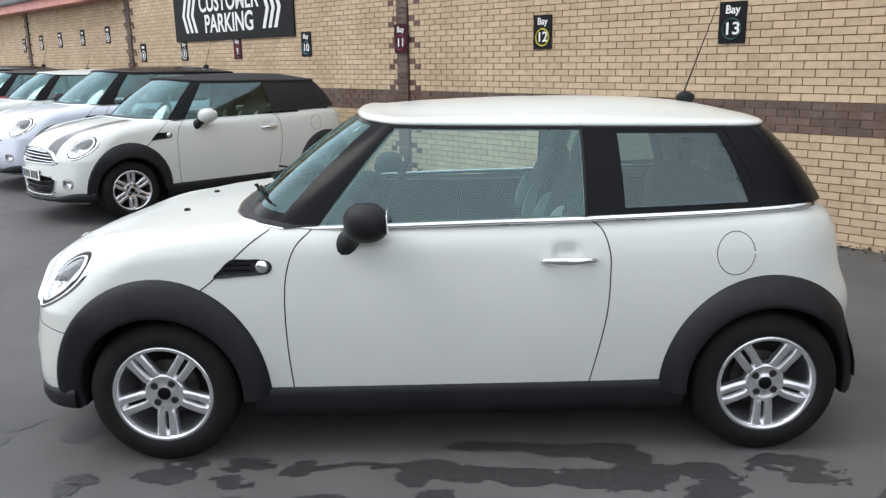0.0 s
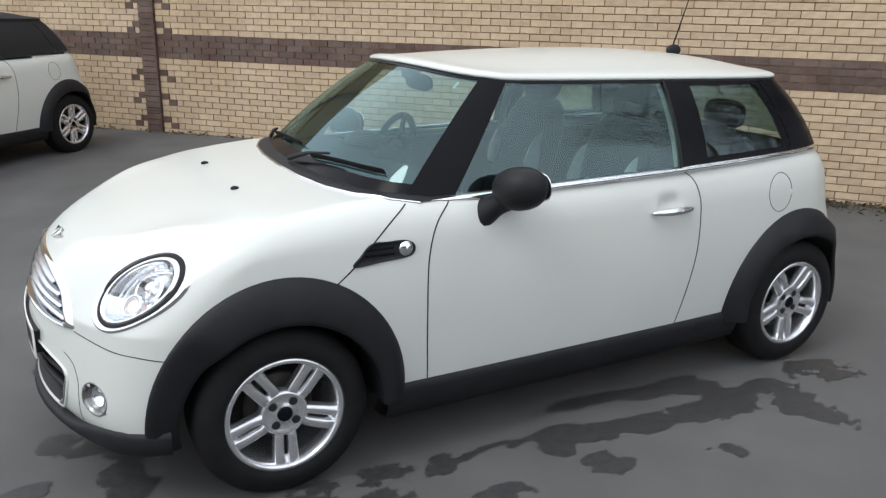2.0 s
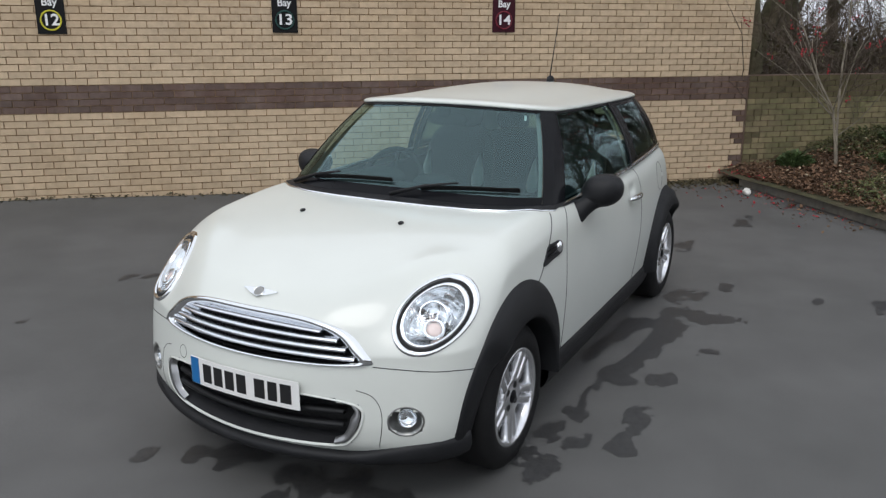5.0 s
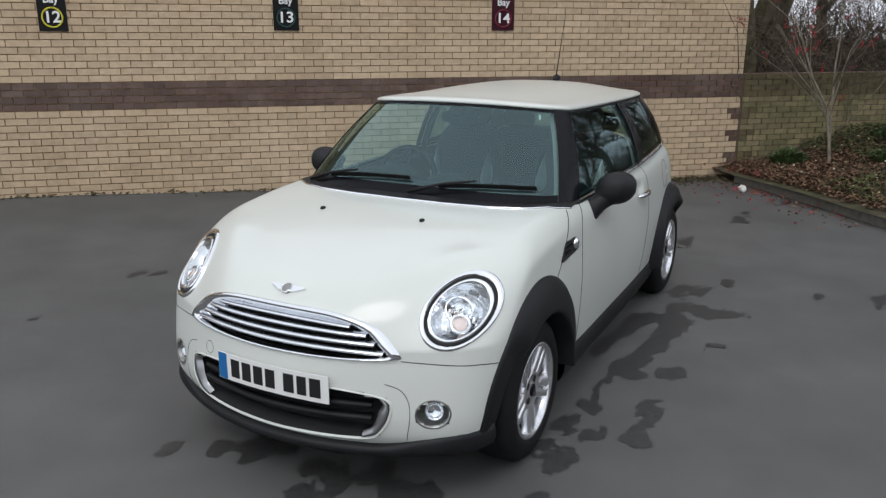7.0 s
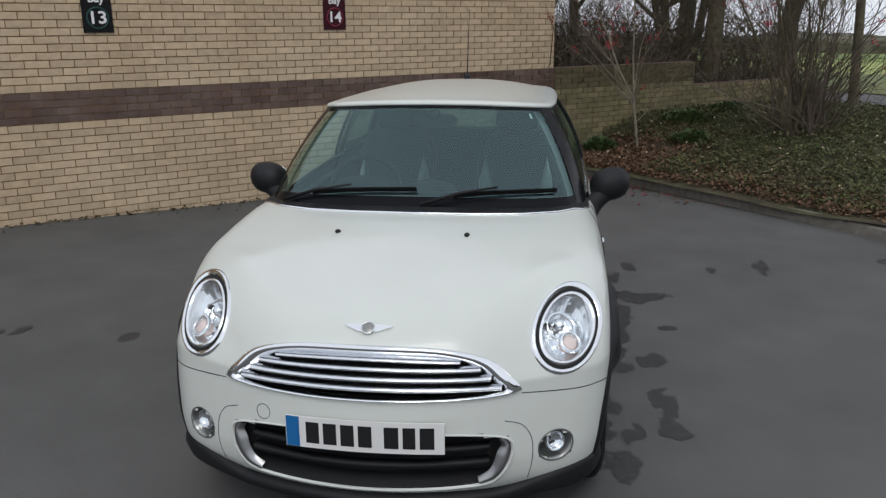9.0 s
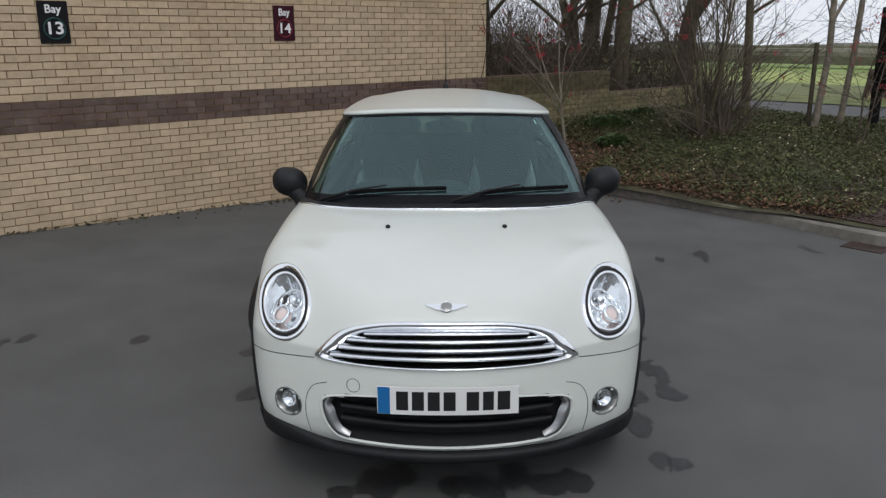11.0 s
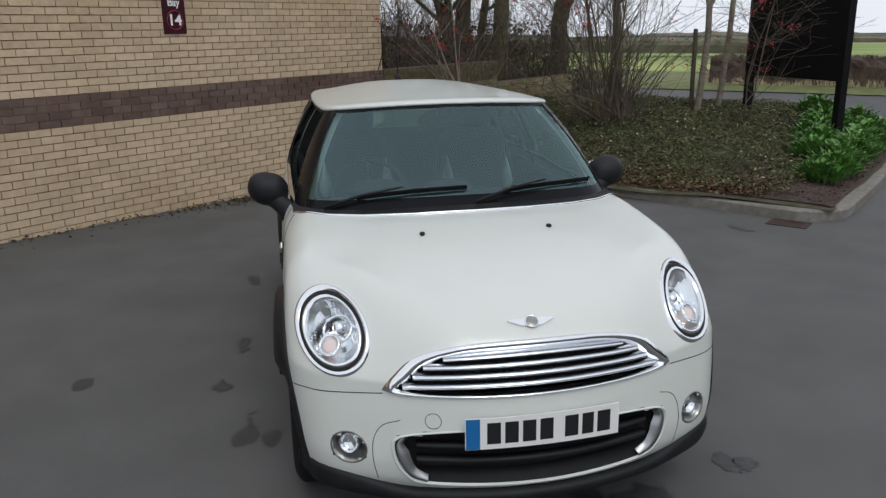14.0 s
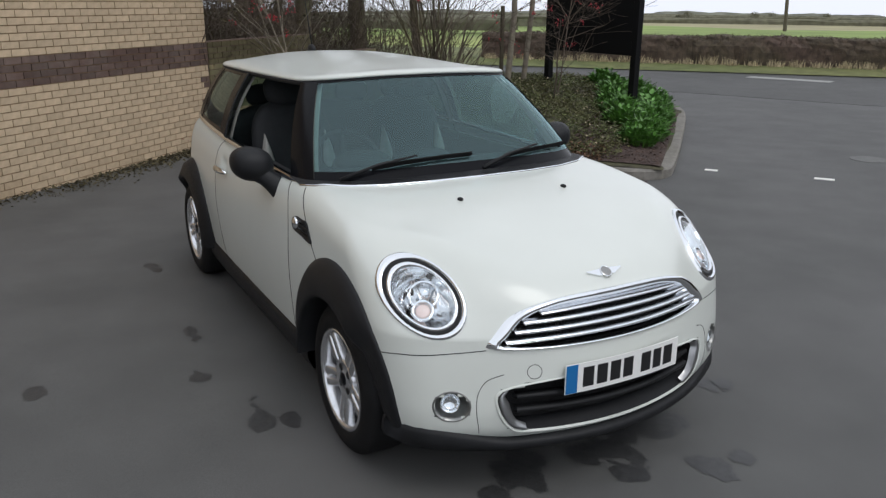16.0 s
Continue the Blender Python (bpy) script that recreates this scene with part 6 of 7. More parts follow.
for i in range(900):
    s, y = rng.uniform(4.5, 8.5), rng.uniform(-4.9, -0.3)
    q = wp(s, y)
    pl.append(((q.x, q.y, bed_z(s, y) + rng.uniform(0.05, 0.10)), (0, 0, 1)))
leaf_cards("pale_leaves", pl, M["pale_leaf"], "scattered pale dry leaves caught on the ivy", "leaves", 0.026, rng)
# bare mulch corner
ss, ys = np.linspace(4.32, 8.6, 22), np.linspace(-5.42, -4.4, 12)
piece_m = piece("mulch", [(*wp(s, y).xy, bed_z(s, y) + 0.012) for s in ss for y in ys], grid_faces(22, 12), M["mulch"], None, smooth=True)
tagged(piece_m, "dark bark mulch at the corner of the bed", "mulch", kind="structure")
pl = []
for i in range(3500):
    s, y = rng.uniform(4.35, 8.6), rng.uniform(-5.40, -4.4)
    q = wp(s, y)
    pl.append(((q.x, q.y, bed_z(s, y) + 0.016), (0, 0, 1)))
leaf_cards("bark_chips", pl, M["chip"], "reddish brown bark chips", "mulch", 0.022, rng, 0.1)


def leafy_clump(s, y, r, h, n, seed, mat="green_leaf", name="leafy_plant", label="clump of bright green broad-leaved plants", size=1.0):
    rg = random.Random(seed)
    base = wp(s, y, bed_z(s, y))
    cl = empty(name, Matrix.Translation(base))
    tagged(cl, label, "plant", "leafy plants in the bed")
    v, f = [], []
    for i in range(n):
        a, d = rg.uniform(0, 2 * math.pi), r * math.sqrt(rg.random())
        top = h * max(0.15, 1 - (d / r) ** 2 * 0.75)
        root = Vector((math.cos(a) * d, math.sin(a) * d, top * rg.uniform(0.0, 0.75)))
        out = Vector((math.cos(a + rg.gauss(0, 0.8)), math.sin(a + rg.gauss(0, 0.8)), 0))
        L, w = rg.uniform(0.07, 0.14) * size, rg.uniform(0.014, 0.030)
        sd = Vector((-out.y, out.x, 0))
        o = len(v)
        lean = rg.uniform(0.15, 0.9)
        for k, ww in ((0, 0.12), (0.45, 0.3), (0.75, 1.0), (1.0, 0.15)):
            c = root + out * (L * lean * k * k) + Vector((0, 0, L * (k - 0.42 * lean * k * k)))
            v += [c - sd * w * ww, c + Vector((0, 0, -0.008)), c + sd * w * ww]
        for k in range(3):
            b = o + 3 * k
            f += [(b, b + 1, b + 4, b + 3), (b + 1, b + 2, b + 5, b + 4)]
    piece("foliage", v, f, M[mat], cl, smooth=True)


for i, (s, y, r, h) in enumerate([(5.35, -5.10, 0.20, 0.20), (5.75, -5.12, 0.26, 0.27), (6.2, -5.08, 0.28, 0.30), (6.35, -4.82, 0.24, 0.26), (6.75, -5.12, 0.28, 0.32), (6.95, -4.75, 0.26, 0.30), (7.35, -5.06, 0.30, 0.33), (7.6, -4.58, 0.28, 0.29), (8.0, -5.03, 0.30, 0.34), (8.3, -4.52, 0.30, 0.32), (8.7, -4.98, 0.30, 0.36), (9.0, -4.40, 0.30, 0.34), (9.45, -4.72, 0.28, 0.36), (9.6, -4.15, 0.28, 0.34)]):
    leafy_clump(s, y, r, h, 620, 40 + i)
for i, (s, y, r, h) in enumerate([(4.95, -0.45, 0.20, 0.16), (5.6, -1.35, 0.24, 0.12), (6.3, -0.7, 0.34, 0.12), (7.3, -0.6, 0.32, 0.12)]):
    leafy_clump(s, y, r, h * 1.4, 800, 60 + i, "low_leaf", "low_shrub", "low dark green shrub by the garden wall", size=0.45)


# ---- trees ----
def tree(name, base, height, r0, seed, label, levels=4, spread=0.55, bark="bark", stems=1, twig_n=6, droop=0.0, berries=0, lean=(0, 0), twigmat="twig"):
    rg = random.Random(seed)
    t = empty(name, Matrix.Translation(base))
    tagged(t, label, "tree", "bare winter trees")
    big, thin, ends = [], [], []

    def grow(p, d, length, r, lev):
        n = 5 if lev == 0 else 4 if lev == 1 else 3
        pts, rad = [p.copy()], [r]
        q, dd = p.copy(), d.copy()
        for i in range(n):
            dd = (dd + Vector((rg.gauss(0, 0.10 + 0.05 * lev), rg.gauss(0, 0.10 + 0.05 * lev), rg.gauss(0, 0.07) + 0.04 - droop * lev * 0.09))).normalized()
            q = q + dd * (length / n)
            pts.append(q.copy())
            rad.append(max(0.0016, r * (1 - 0.55 * (i + 1) / n)))
        sides = 9 if lev == 0 else 6 if lev == 1 else 4 if lev == 2 else 3
        (big if lev < 2 else thin).append(tube_geo(pts, rad, sides, cap=False))
        if lev >= levels - 1:
            ends.append(pts[-1])
        if lev < levels:
            k = (9 if lev == 0 else twig_n) + rg.randint(-1, 1)
            for j in range(k):
                f_ = rg.uniform(0.22 if lev == 0 else 0.15, 1.0)
                i = min(int(f_ * n), n - 1)
                st = pts[i].lerp(pts[i + 1], f_ * n - i)
                a = rg.uniform(0, 2 * math.pi)
                side = Vector((math.cos(a), math.sin(a), rg.uniform(-0.2, 0.6)))
                nd = (dd * (1 - spread) + side * spread).normalized()
                grow(st, nd, length * rg.uniform(0.38, 0.68), max(0.0018, rad[i] * rg.uniform(0.35, 0.6)), lev + 1)

    for k in range(stems):
        a = rg.uniform(0, 2 * math.pi)
        off = Vector((math.cos(a), math.sin(a), 0)) * (0.0 if stems == 1 else r0 * 2.2)
        d = Vector((math.cos(a) * (0.05 if stems == 1 else 0.22) + lean[0], math.sin(a) * (0.05 if stems == 1 else 0.22) + lean[1], 1)).normalized()
        grow(off - Vector((0, 0, 0.1)), d, height * rg.uniform(0.85, 1.1), r0 * rg.uniform(0.8, 1.1), 0)
    piece("trunk", *join_geo(*big), M[bark], t, smooth=True)
    if thin:
        piece("crown", *join_geo(*thin), M[twigmat], t)
    if berries:
        gs = []
        for i in range(berries):
            e = rg.choice(ends)
            if i % 6:
                e = held
            held = e
            c = e + Vector((rg.gauss(0, 0.022), rg.gauss(0, 0.022), rg.gauss(-0.015, 0.025)))
            r = rg.uniform(0.007, 0.013)
            gs.append(([c + Vector((0, 0, r)), c + Vector((r, 0, 0)), c + Vector((0, r, 0)), c + Vector((-r, 0, 0)), c + Vector((0, -r, 0)), c - Vector((0, 0, r))], [(0, 1, 2), (0, 2, 3), (0, 3, 4), (0, 4, 1), (5, 2, 1), (5, 3, 2), (5, 4, 3), (5, 1, 4)]))
        piece("berries", *join_geo(*gs), M["berry"], t, "small red berries")["kind"] = "stuff"
    return t


def at(s, y, z=None):
    return wp(s, y, bed_z(s, y) if z is None else z)


tree("berry_shrub", at(5.15, -0.95), 1.9, 0.017, 3, "thin pale-stemmed shrub with a few red berries", levels=4, stems=2, bark="pale_bark", berries=240, twig_n=3)
tree("berry_shrub", at(6.12, -2.35), 2.7, 0.018, 4, "many-stemmed pale shrub with red berries on its twigs", levels=4, stems=7, bark="bark", berries=1900, twig_n=4, spread=0.5)
tree("bare_tree", at(6.0, 2.2), 6.1, 0.16, 5, "ivy-clad bare tree behind the wall", levels=4, spread=0.6)
tree("bare_tree", at(10.8, 3.2), 7.0, 0.20, 6, "tall bare tree with a mossy trunk", levels=4)
tree("bare_tree", at(8.5, 4.5), 6.7, 0.15, 7, "bare tree with tangled twigs", levels=4, spread=0.65, twig_n=6)
tree("bare_tree", at(9.6, 2.2), 5.5, 0.09, 8, "bare tree with tangled twigs", levels=4, stems=3, spread=0.6)
tree("bare_tree", at(7.97, -2.89), 6.0, 0.058, 9, "pale-barked young tree beside the sign board", levels=4, bark="pale_bark", spread=0.42, berries=500, twig_n=5, lean=(0.02, -0.07))
tree("bare_tree", at(8.44, -3.03), 5.6, 0.046, 19, "slender pale-barked young tree beside the sign board", levels=4, bark="pale_bark", spread=0.42, berries=400, twig_n=5, lean=(0.0, 0.02))
tree("berry_shrub", at(7.25, -3.75), 1.9, 0.011, 44, "thin berry shrub spreading in front of the board", levels=3, stems=2, spread=0.75, bark="twig", berries=170, twig_n=4, lean=(-0.05, -0.12))
tree("bare_tree", at(10.9, -0.4), 5.6, 0.09, 14, "bare tree at the edge of the bed", levels=4, spread=0.6, twig_n=6)
tree("bare_tree", at(7.4, 3.0), 7.0, 0.17, 15, "ivy-clad bare tree behind the wall", levels=4, spread=0.6)
tree("bare_tree", at(10.2, 5.5), 7.0, 0.13, 16, "bare tree with tangled twigs", levels=4, spread=0.6)
tree("bare_tree", at(8.85, 1.0), 8.5, 0.17, 31, "tall bare tree with a mossy trunk behind the wall", levels=3, twig_n=7)
tree("bare_tree", at(10.4, 0.6), 8.5, 0.20, 32, "tall bare tree with a dark leaning trunk", levels=3, twig_n=7, lean=(0.06, 0.0))
tree("bare_tree", at(5.45, 1.1), 8.0, 0.15, 33, "ivy-clad bare tree close to the building", levels=3, twig_n=7)
tree("bare_tree", at(11.0, 7.5), 7.2, 0.16, 10, "bare tree with tangled twigs", levels=4, spread=0.6)
tree("bare_tree", at(9.0, 8.5), 7.2, 0.16, 12, "bare tree with tangled twigs", levels=4, spread=0.6)


# ---- tangled undergrowth behind the garden wall ----
def thicket(s0, s1, y0, y1, h, n, seed, label, spread=0.35):
    rg = random.Random(seed)
    gs_v, gs_f = [], []
    for i in range(n):
        s, y = rg.uniform(s0, s1), rg.uniform(y0, y1)
        q = wp(s, y, 0.2)
        d = Vector((rg.gauss(0, spread), rg.gauss(0, spread), 1)).normalized()
        L = h * rg.uniform(0.4, 1.15)
        r = rg.uniform(0.004, 0.013)
        pts, p = [], Vector(q)
        for k in range(5):
            pts.append(p.copy())
            d = (d + Vector((rg.gauss(0, 0.22), rg.gauss(0, 0.22), rg.gauss(-0.10, 0.16)))).normalized()
            p = p + d * (L / 4)
        v, f = tube_geo(pts, [r, r * 0.8, r * 0.6, r * 0.4, r * 0.2], 3, cap=False)
        o = len(gs_v)
        gs_v += v
        gs_f += [tuple(k + o for k in x) for x in f]
        for k in range(6):
            st = pts[rg.randint(1, 4)]
            e = st + Vector((rg.gauss(0, 0.3), rg.gauss(0, 0.3), rg.gauss(0.05, 0.25)))
            o = len(gs_v)
            w = Vector((rg.gauss(0, 1), rg.gauss(0, 1), rg.gauss(0, 1))).normalized() * 0.0038
            gs_v += [st - w, st + w, e]
            gs_f.append((o, o + 1, o + 2))
    ob = piece("thicket", gs_v, gs_f, M["twig"])
    tagged(ob, label, "thicket", kind="stuff")


thicket(4.8, 9.2, 0.6, 3.5, 2.5, 900, 21, "tangled brown winter undergrowth behind the wall")
thicket(8.6, 11.4, 0.1, 5.0, 2.5, 850, 22, "tangled brown winter undergrowth behind the wall")
thicket(6.5, 11.5, 5.0, 9.0, 3.0, 700, 23, "tangled brown winter undergrowth behind the wall")
thicket(10.0, 11.6, 0.2, 7.5, 3.6, 330, 24, "tall tangled bare saplings beside the road")
thicket(6.0, 6.6, -2.6, -2.1, 2.5, 130, 25, "dense brown bare twigs of a berry shrub", 0.12)
rgw = random.Random(77)
pw = []
for i in range(7000):
    s, y = rgw.uniform(4.7, 11.5), rgw.uniform(0.4, 8)
    q = wp(s, y, 0.3 + 1.5 * rgw.random() ** 1.6)
    pw.append(((q.x, q.y, q.z), (rgw.gauss(0, 1), rgw.gauss(0, 1), 0.5)))
leaf_cards("bramble_leaves", pw, M["bramble"], "dull brown and green bramble leaves under the trees", "bramble", 0.06, rgw)

# ---- tall bare trees on the far side of the lane, behind the walk ----
for i, (x, y) in enumerate([(-7.5, -13.5), (-12.5, -12.0)]):
    tree("roadside_tree", Vector((x, y, 0)), 5.5, 0.17, 90 + i, "tall bare roadside tree", levels=3, spread=0.55, twig_n=7)
# unseen tall hedge, added to cut low sky light on the car's left side
rgh = random.Random(5)
hv, hf = [], []
for i in range(9000):
    x = rgh.uniform(-26, 2)
    p = Vector((x, -15.5 + rgh.gauss(0, 0.5), 4.3 * rgh.random() ** 0.8))
    d = Vector((rgh.gauss(0, 0.6), rgh.gauss(0, 0.6), rgh.uniform(0.2, 1))).normalized() * 0.7
    w = Vector((rgh.gauss(0, 1), rgh.gauss(0, 1), 0)).normalized() * 0.06
    o = len(hv)
    hv += [p - w, p + w, p + d]
    hf.append((o, o + 1, o + 2))
hcore = [(x, -15.5 + dy, z) for x in np.arange(-26, 2.1, 1.0) for dy, z in ((0.5, 0), (0.55, 2.0), (0.2, 3.8), (-0.5, 3.6), (-0.6, 0))]
tagged(piece("hedgerow", *join_geo((hv, hf), (hcore, grid_faces(29, 5))), M["hedge"]), "unseen tall brown hedge added to block low sky light on the car", "hedge", kind="stuff")


# ---- black sign board ----
def notice_board():
    a, b = wp(8.72, -3.38, 0.25), wp(7.62, -4.80, 0.25)
    d = (b - a).normalized()
    L = (b - a).length
    m = Matrix.Translation(a) @ pose(0, 0, 0, 0, 0, math.degrees(math.atan2(d.y, d.x)))
    bd = empty("sign_board", m)
    tagged(bd, "large plain black board on two black posts", "sign")
    for x in (0.0, L):
        box("post", x - 0.05, x + 0.05, -0.05, 0.05, -0.1, 1.86, M["board"], bd, bevel=0.006)
    box("panel", 0.03, L - 0.03, -0.04, 0.03, 0.76, 1.82, M["board"], bd, bevel=0.008)


notice_board()

# ---- small things on the ground ----
def crumpled(name, x, y, r, seed, mat, label):
    v, f = ellipsoid_geo((0, 0, 0), (r, r * 0.8, r * 0.7), 12, 8)
    v = [Vector(p) * (1 + 0.35 * noise.noise(Vector(p) * 30 + Vector((seed, 0, 0)))) for p in v]
    ob = piece(name, v, f, M[mat])
    ob.location = (x, y, ground_z(x, y) + r * 0.62)
    tagged(ob, label, "litter")


crumpled("paper_litter", 5.15, -0.77, 0.058, 3, "litter", "crumpled white litter among fallen leaves")


def grate(x, y, w, l, turn, label):
    g = empty("drain_cover", pose(x, y, ground_z(x, y) + 0.002, 0, 0, turn))
    tagged(g, label, "drain")
    for a in (-1, 1):
        box("frame_bar", -l / 2, l / 2, a * w / 2 - 0.02, a * w / 2 + 0.02, -0.01, 0.006, M["rust"], g)
        box("frame_bar", a * l / 2 - 0.02, a * l / 2 + 0.02, -w / 2 - 0.02, w / 2 + 0.02, -0.01, 0.005, M["rust"], g)
    for i in range(7):
        y_ = -w / 2 + w * (i + 0.5) / 7
        box("grate_bar", -l / 2, l / 2, y_ - 0.011, y_ + 0.011, -0.01, 0.004, M["rust"], g)


grate(1.97, -3.60, 0.20, 0.30, 42, "rusty iron drain grating beside the kerb")
for x_, y_, l_ in ((2.03, -4.82, 0.13), (1.16, -5.51, 0.19)):
    c_ = piece("white_card", *box_geo(-l_ / 2, l_ / 2, -0.04, 0.04, 0, 0.006), M["litter"])
    c_.matrix_world = pose(x_, y_, ground_z(x_, y_) + 0.001, 0, 0, 35)
    tagged(c_, "small flat white marker lying on the tarmac", "litter")
fp = empty("fence_post", Matrix.Translation(wp(8.05, -2.78, 0.3)))
tagged(fp, "weathered thin wooden post beside the trees", "post")
box("post", -0.025, 0.025, -0.025, 0.025, -0.1, 1.36, M["pole"], fp, bevel=0.008)
tp = empty("telegraph_pole", pose(42.4, -57.2, -0.6, 1, 4, 0))
tagged(tp, "distant leaning telegraph pole in the field", "pole")
piece("shaft", *tube_geo([(0, 0, -0.5), (0, 0, 8.5)], [0.16, 0.11], 10), M["pole"], tp)
mk = piece("road_marking", *box_geo(-0.95, 0.95, -0.22, 0.22, 0, 0.004), M["road_paint"])
mk.matrix_world = pose(8.75, -14.65, 0.010, 0, 0, 22)
tagged(mk, "worn pale paint patch on the road", "marking", kind="structure")

# ---- road, verge, hedge ----
rs = [(12.9 + (min(y, -5.3) + 5.3) * 0.32 if y > -9 else 11.72 - (y + 9) * 0.25 + (y + 9) ** 2 * 0.03, y) for y in (60, 20, 5, -3, -5.3, -6.5, -7.5, -8.5, -9.5, -11, -13)]
v = [(*wp(a, y).xy, z) for a, y in rs for z in (-0.02, 0.006)] + [(*wp(18.05, y).xy, 0.006) for a, y in rs]
nr = len(rs)
f = [(2 * i, 2 * i + 1, 2 * i + 3, 2 * i + 2) for i in range(nr - 1)] + [(2 * i + 1, 2 * nr + i, 2 * nr + i + 1, 2 * i + 3) for i in range(nr - 1)]
tagged(piece("road", v, f, M["road_asphalt"]), "darker tarmac of the road beyond the car park entrance", "road", kind="structure")
mc = piece("manhole_cover", *tube_geo([(0, 0, -0.02), (0, 0, 0.004), (0, 0, 0.006)], [0.21, 0.21, 0.20], 28), M["cover"])
mc.matrix_world = Matrix.Translation(wp(6.22, -7.66, 0.0))
tagged(mc, "worn round metal access cover set in the tarmac", "cover")
v = [(*wp(s, y).xy, 0.03 + 0.12 * min(1, s - 18.0)) for s in (18.0, 18.5, 19.0, 24.0) for y in (-70, -30, -10, 10, 30, 70)]
vg = piece("verge", v, grid_faces(4, 6), M["grass"])
tagged(vg, "rough grass verge beside the road", "grass", kind="structure")


def field_z(q):
    """The fields fall away from the car park."""
    return -max(0.0, math.hypot(q.x, q.y) - 40) * 0.015


def hedge(name, s, y0, y1, h, w, seed, label, n=9000, mat="hedge", step=0.12):
    """A clipped hedge: a rough solid core with short twigs standing out of it."""
    rg = random.Random(seed)
    far = s > 60

    def skin(y, a):
        """Point of the clipped surface; a runs from the road side over the top."""
        k = noise.fractal(Vector((y * 1.7 / (step * 8), a * 5, seed)), 0.9, 2.1, 4)
        hh = h * (0.93 + 0.07 * noise.noise(Vector((y * 0.35, seed, 0))))
        c, t = math.cos(math.pi * a), math.sin(math.pi * a)
        q = -math.copysign(abs(c) ** 0.5, c) * 0.42 * w * (1 + 0.22 * k)
        z = hh * t ** 0.42 * (1 + 0.05 * k)
        p = wp(s + q, y, z)
        return p + Vector((0, 0, field_z(p))) if far else p

    v, f = [], []
    for i in range(n):
        y, a = rg.uniform(y0, y1), 0.03 + 0.75 * rg.random()
        p = skin(y, a)
        d = Vector((rg.gauss(0, 0.7), rg.gauss(0, 0.7), rg.uniform(0.0, 1))).normalized() * rg.uniform(0.03, 0.11) * (w / 1.2)
        sd = Vector((rg.gauss(0, 1), rg.gauss(0, 1), 0)).normalized() * rg.uniform(0.004, 0.012) * (w / 1.2)
        o = len(v)
        v += [p - sd - d * 0.2, p + sd - d * 0.2, p + d]
        f.append((o, o + 1, o + 2))
    ys = np.arange(y0, y1, step)
    core = [skin(y, a) for y in ys for a in np.linspace(0, 1, 15)]
    hd = piece(name, *join_geo((v, f), (core, grid_faces(len(ys), 15))), M[mat])
    tagged(hd, label, "hedge", kind="stuff")


for i, (s_, ya_, yb_, h_) in enumerate([(46, 6, 70, 0.95), (75, 9, 90, 1.1), (130, -60, 20, 0.9), (210, -150, 60, 1.3), (300, -120, 160, 1.8)]):
    hedge("field_hedge", s_, ya_, yb_, h_, 2.5, 30 + i, "distant field hedge in a haze-paled colour", 600, "hazed_growth", 1.5)
hedge("hedge", 19.6, -60, 0.6, 0.93, 1.2, 1, "long clipped brown winter hedge along the road", 60000)
rgs = random.Random(8)
sv, sf = [], []
for i in range(5200):
    c = rgs.randint(0, 52) * 0.55 + rgs.gauss(0, 0.11)
    y, x = 0.3 - c, 19.02 - abs(rgs.gauss(0, 0.10))
    L = rgs.uniform(0.08, 0.36) * (0.6 + 0.5 * noise.noise(Vector((c * 0.9, 4, 0))))
    p = wp(x, y, 0.14)
    d = Vector((rgs.gauss(0, 0.25), rgs.gauss(0, 0.25), 1)) * L
    w = Vector((rgs.gauss(0, 1), rgs.gauss(0, 1), 0)).normalized() * 0.012
    o = len(sv)
    sv += [p - w, p + w, p + d]
    sf.append((o, o + 1, o + 2))
tagged(piece("dry_grass", sv, sf, M["straw"]), "pale dry grass tufts at the foot of the hedge", "grass", kind="stuff")


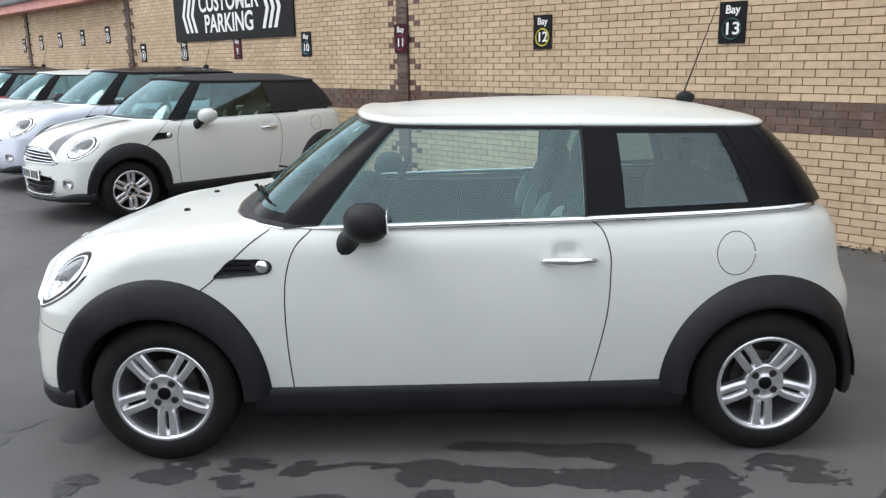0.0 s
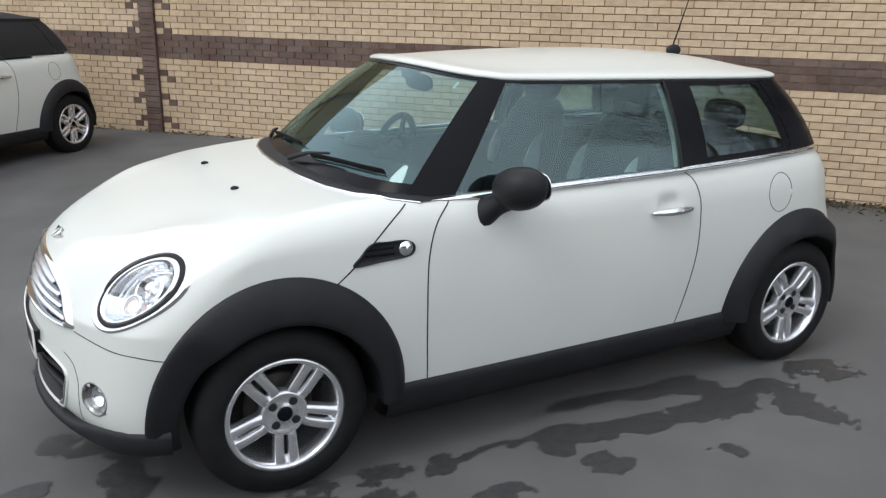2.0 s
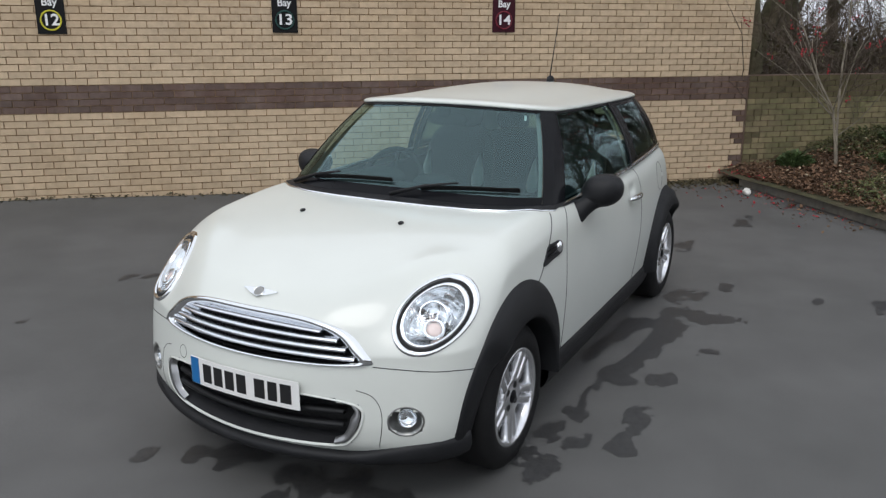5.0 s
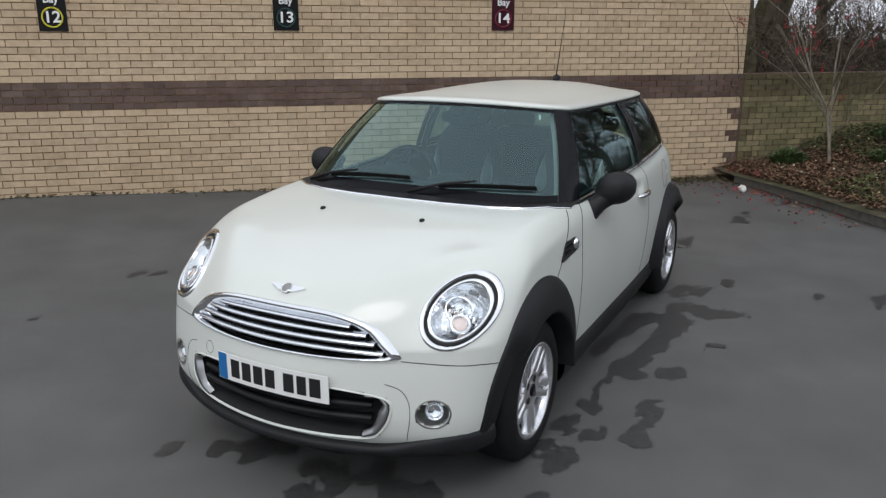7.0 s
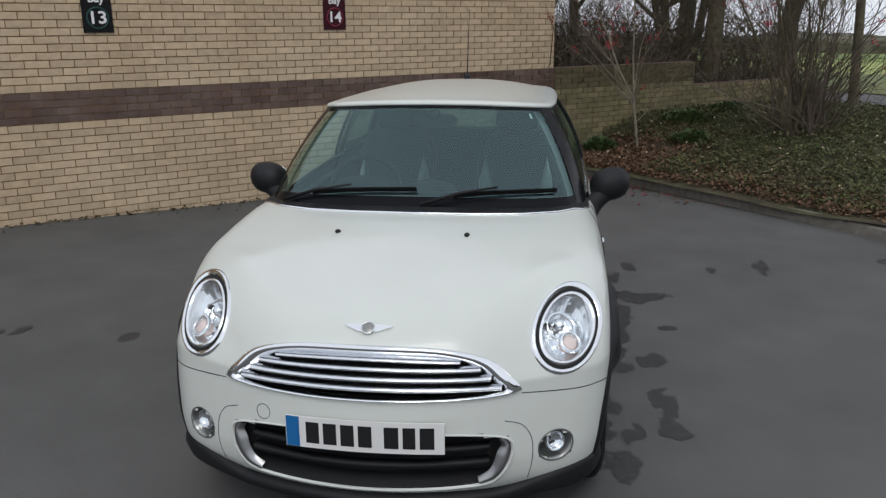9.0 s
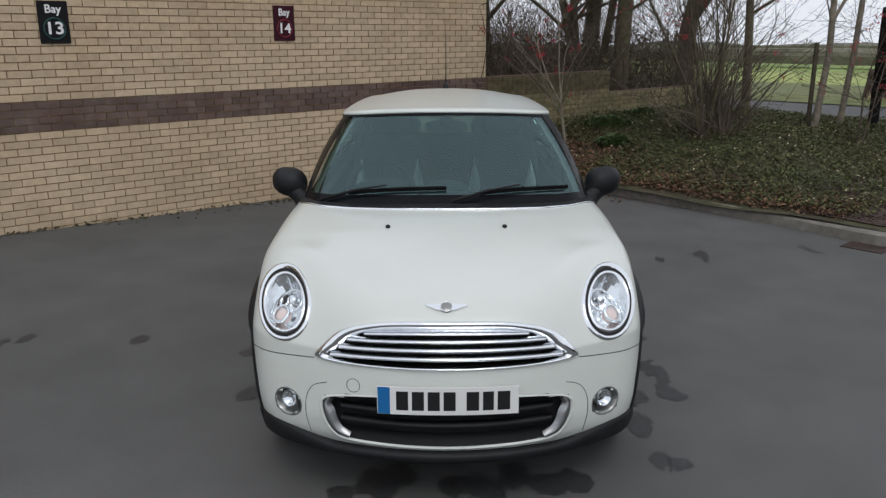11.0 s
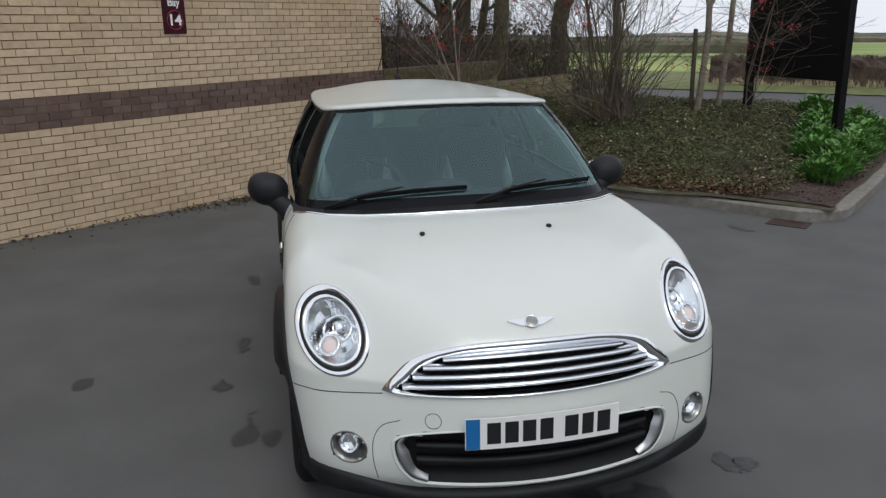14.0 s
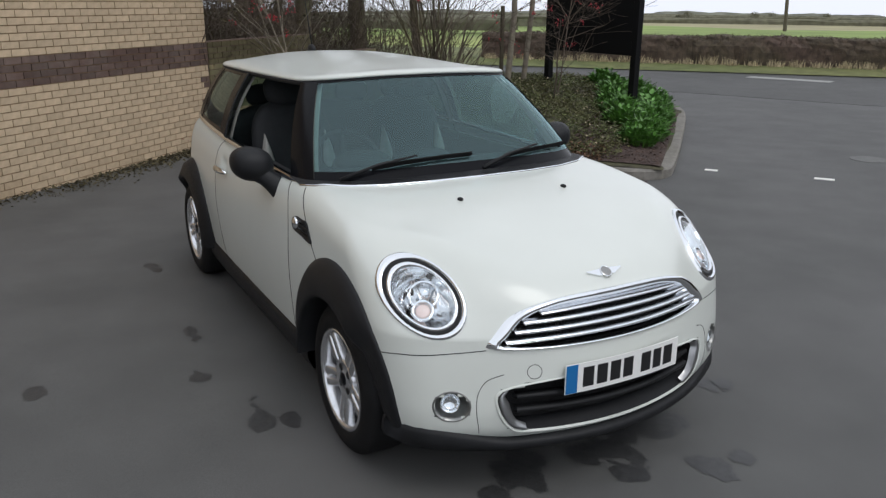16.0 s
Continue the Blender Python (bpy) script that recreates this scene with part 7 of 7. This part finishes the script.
# ---- bushes and woods towards the horizon ----
def far_bush(s, y, r, seed):
    rg = random.Random(seed)
    p = wp(s, y, 0)
    p.z = field_z(p) - 0.3
    t = empty("field_tree", Matrix.Translation(p))
    tagged(t, "small distant bare field tree", "tree", "distant field trees")
    gs = [tube_geo([Vector((0, 0, 0)), Vector((0.1, 0, r * 1.1))], [0.14, 0.07], 6, cap=False)]
    piece("trunk", *gs[0], M["bark"], t)
    v, f = [], []
    for i in range(380):
        d = Vector((rg.gauss(0, 1), rg.gauss(0, 1), rg.gauss(0, 1))).normalized() * r * rg.random() ** 0.4
        c = Vector((d.x, d.y, d.z * 0.8 + r * 1.2))
        e = d.normalized() * rg.uniform(0.2, 0.5) + Vector((rg.gauss(0, 0.15), rg.gauss(0, 0.15), 0.1))
        w = Vector((rg.gauss(0, 1), rg.gauss(0, 1), rg.gauss(0, 1))).normalized() * 0.07
        o = len(v)
        v += [c - w, c + w, c + e]
        f.append((o, o + 1, o + 2))
    piece("crown", v, f, M["hazed_growth"], t)


for i, (s_, y_, r_) in enumerate([(200, 0.5, 1.1), (206, 2.6, 0.8), (205, -14.5, 1.2), (260, -22, 1.3), (120, 26, 1.0), (150, 60, 1.3), (230, -33, 1.2)]):
    far_bush(s_, y_, r_, 300 + i)
# horizon woods; their pale grey-brown stands in for haze
wv, wf = [], []
na = 420
for i in range(na):
    a = radians(-47.57 - 45 + 115 * i / (na - 1))
    r = 610 + 40 * noise.noise(Vector((i * 0.02, 7, 0)))
    h = max(0.4, 3.6 + 3.2 * noise.fractal(Vector((i * 0.045, 2, 0)), 0.8, 2.0, 6))
    for rr, z in ((r, -16.0), (r + 4, -8.8 + h), (r + 30, -16.0)):
        wv.append((math.cos(a) * rr, math.sin(a) * rr, z))
tagged(piece("far_woods", wv, grid_faces(na, 3), M["hazed_wood"]), "grey-brown woods along the horizon, haze put into their colour", "woods", kind="stuff")


# ---- parked cars ----
PAINT_OF.update({"parked_convertible": "white_paint", "parked_crossover": "silver_paint", "parked_hatchback": "white_paint", "parked_hatchback_red": "red_paint", "parked_hatchback_dark": "teal_paint"})


def parked(name, ox, oy, scale, **kw):
    turn = kw.pop("turn", 38)
    m = pose(ox, oy, ground_z(ox, oy) - 0.005, 0, 0, turn) @ Matrix.Scale(scale, 4)
    return make_car(m, dict(name=name, res=0.5, group="cars parked along the wall", **kw))


parked("parked_convertible", -2.84, 5.70, 1.0, turn=43, paint="white_paint", roof="soft", mirror="white_paint", stripes=True, label="white convertible with a black fabric roof, parked by the wall", spokes=6)
parked("parked_crossover", -4.38, 7.80, 1.04, turn=41, paint="silver_paint", roof_paint="black_gloss", label="pale silver crossover with a black roof, parked by the wall")
parked("parked_hatchback", -6.15, 9.8, 1.0, paint="white_paint", label="white hatchback, mostly hidden between parked cars")
parked("parked_hatchback_red", -7.8, 11.75, 1.0, paint="red_paint", roof_paint="black_gloss", label="dark red hatchback with a black roof")
parked("parked_hatchback_dark", -9.5, 13.4, 1.05, paint="teal_paint", roof_paint="black_gloss", label="dark blue-green car at the end of the row")
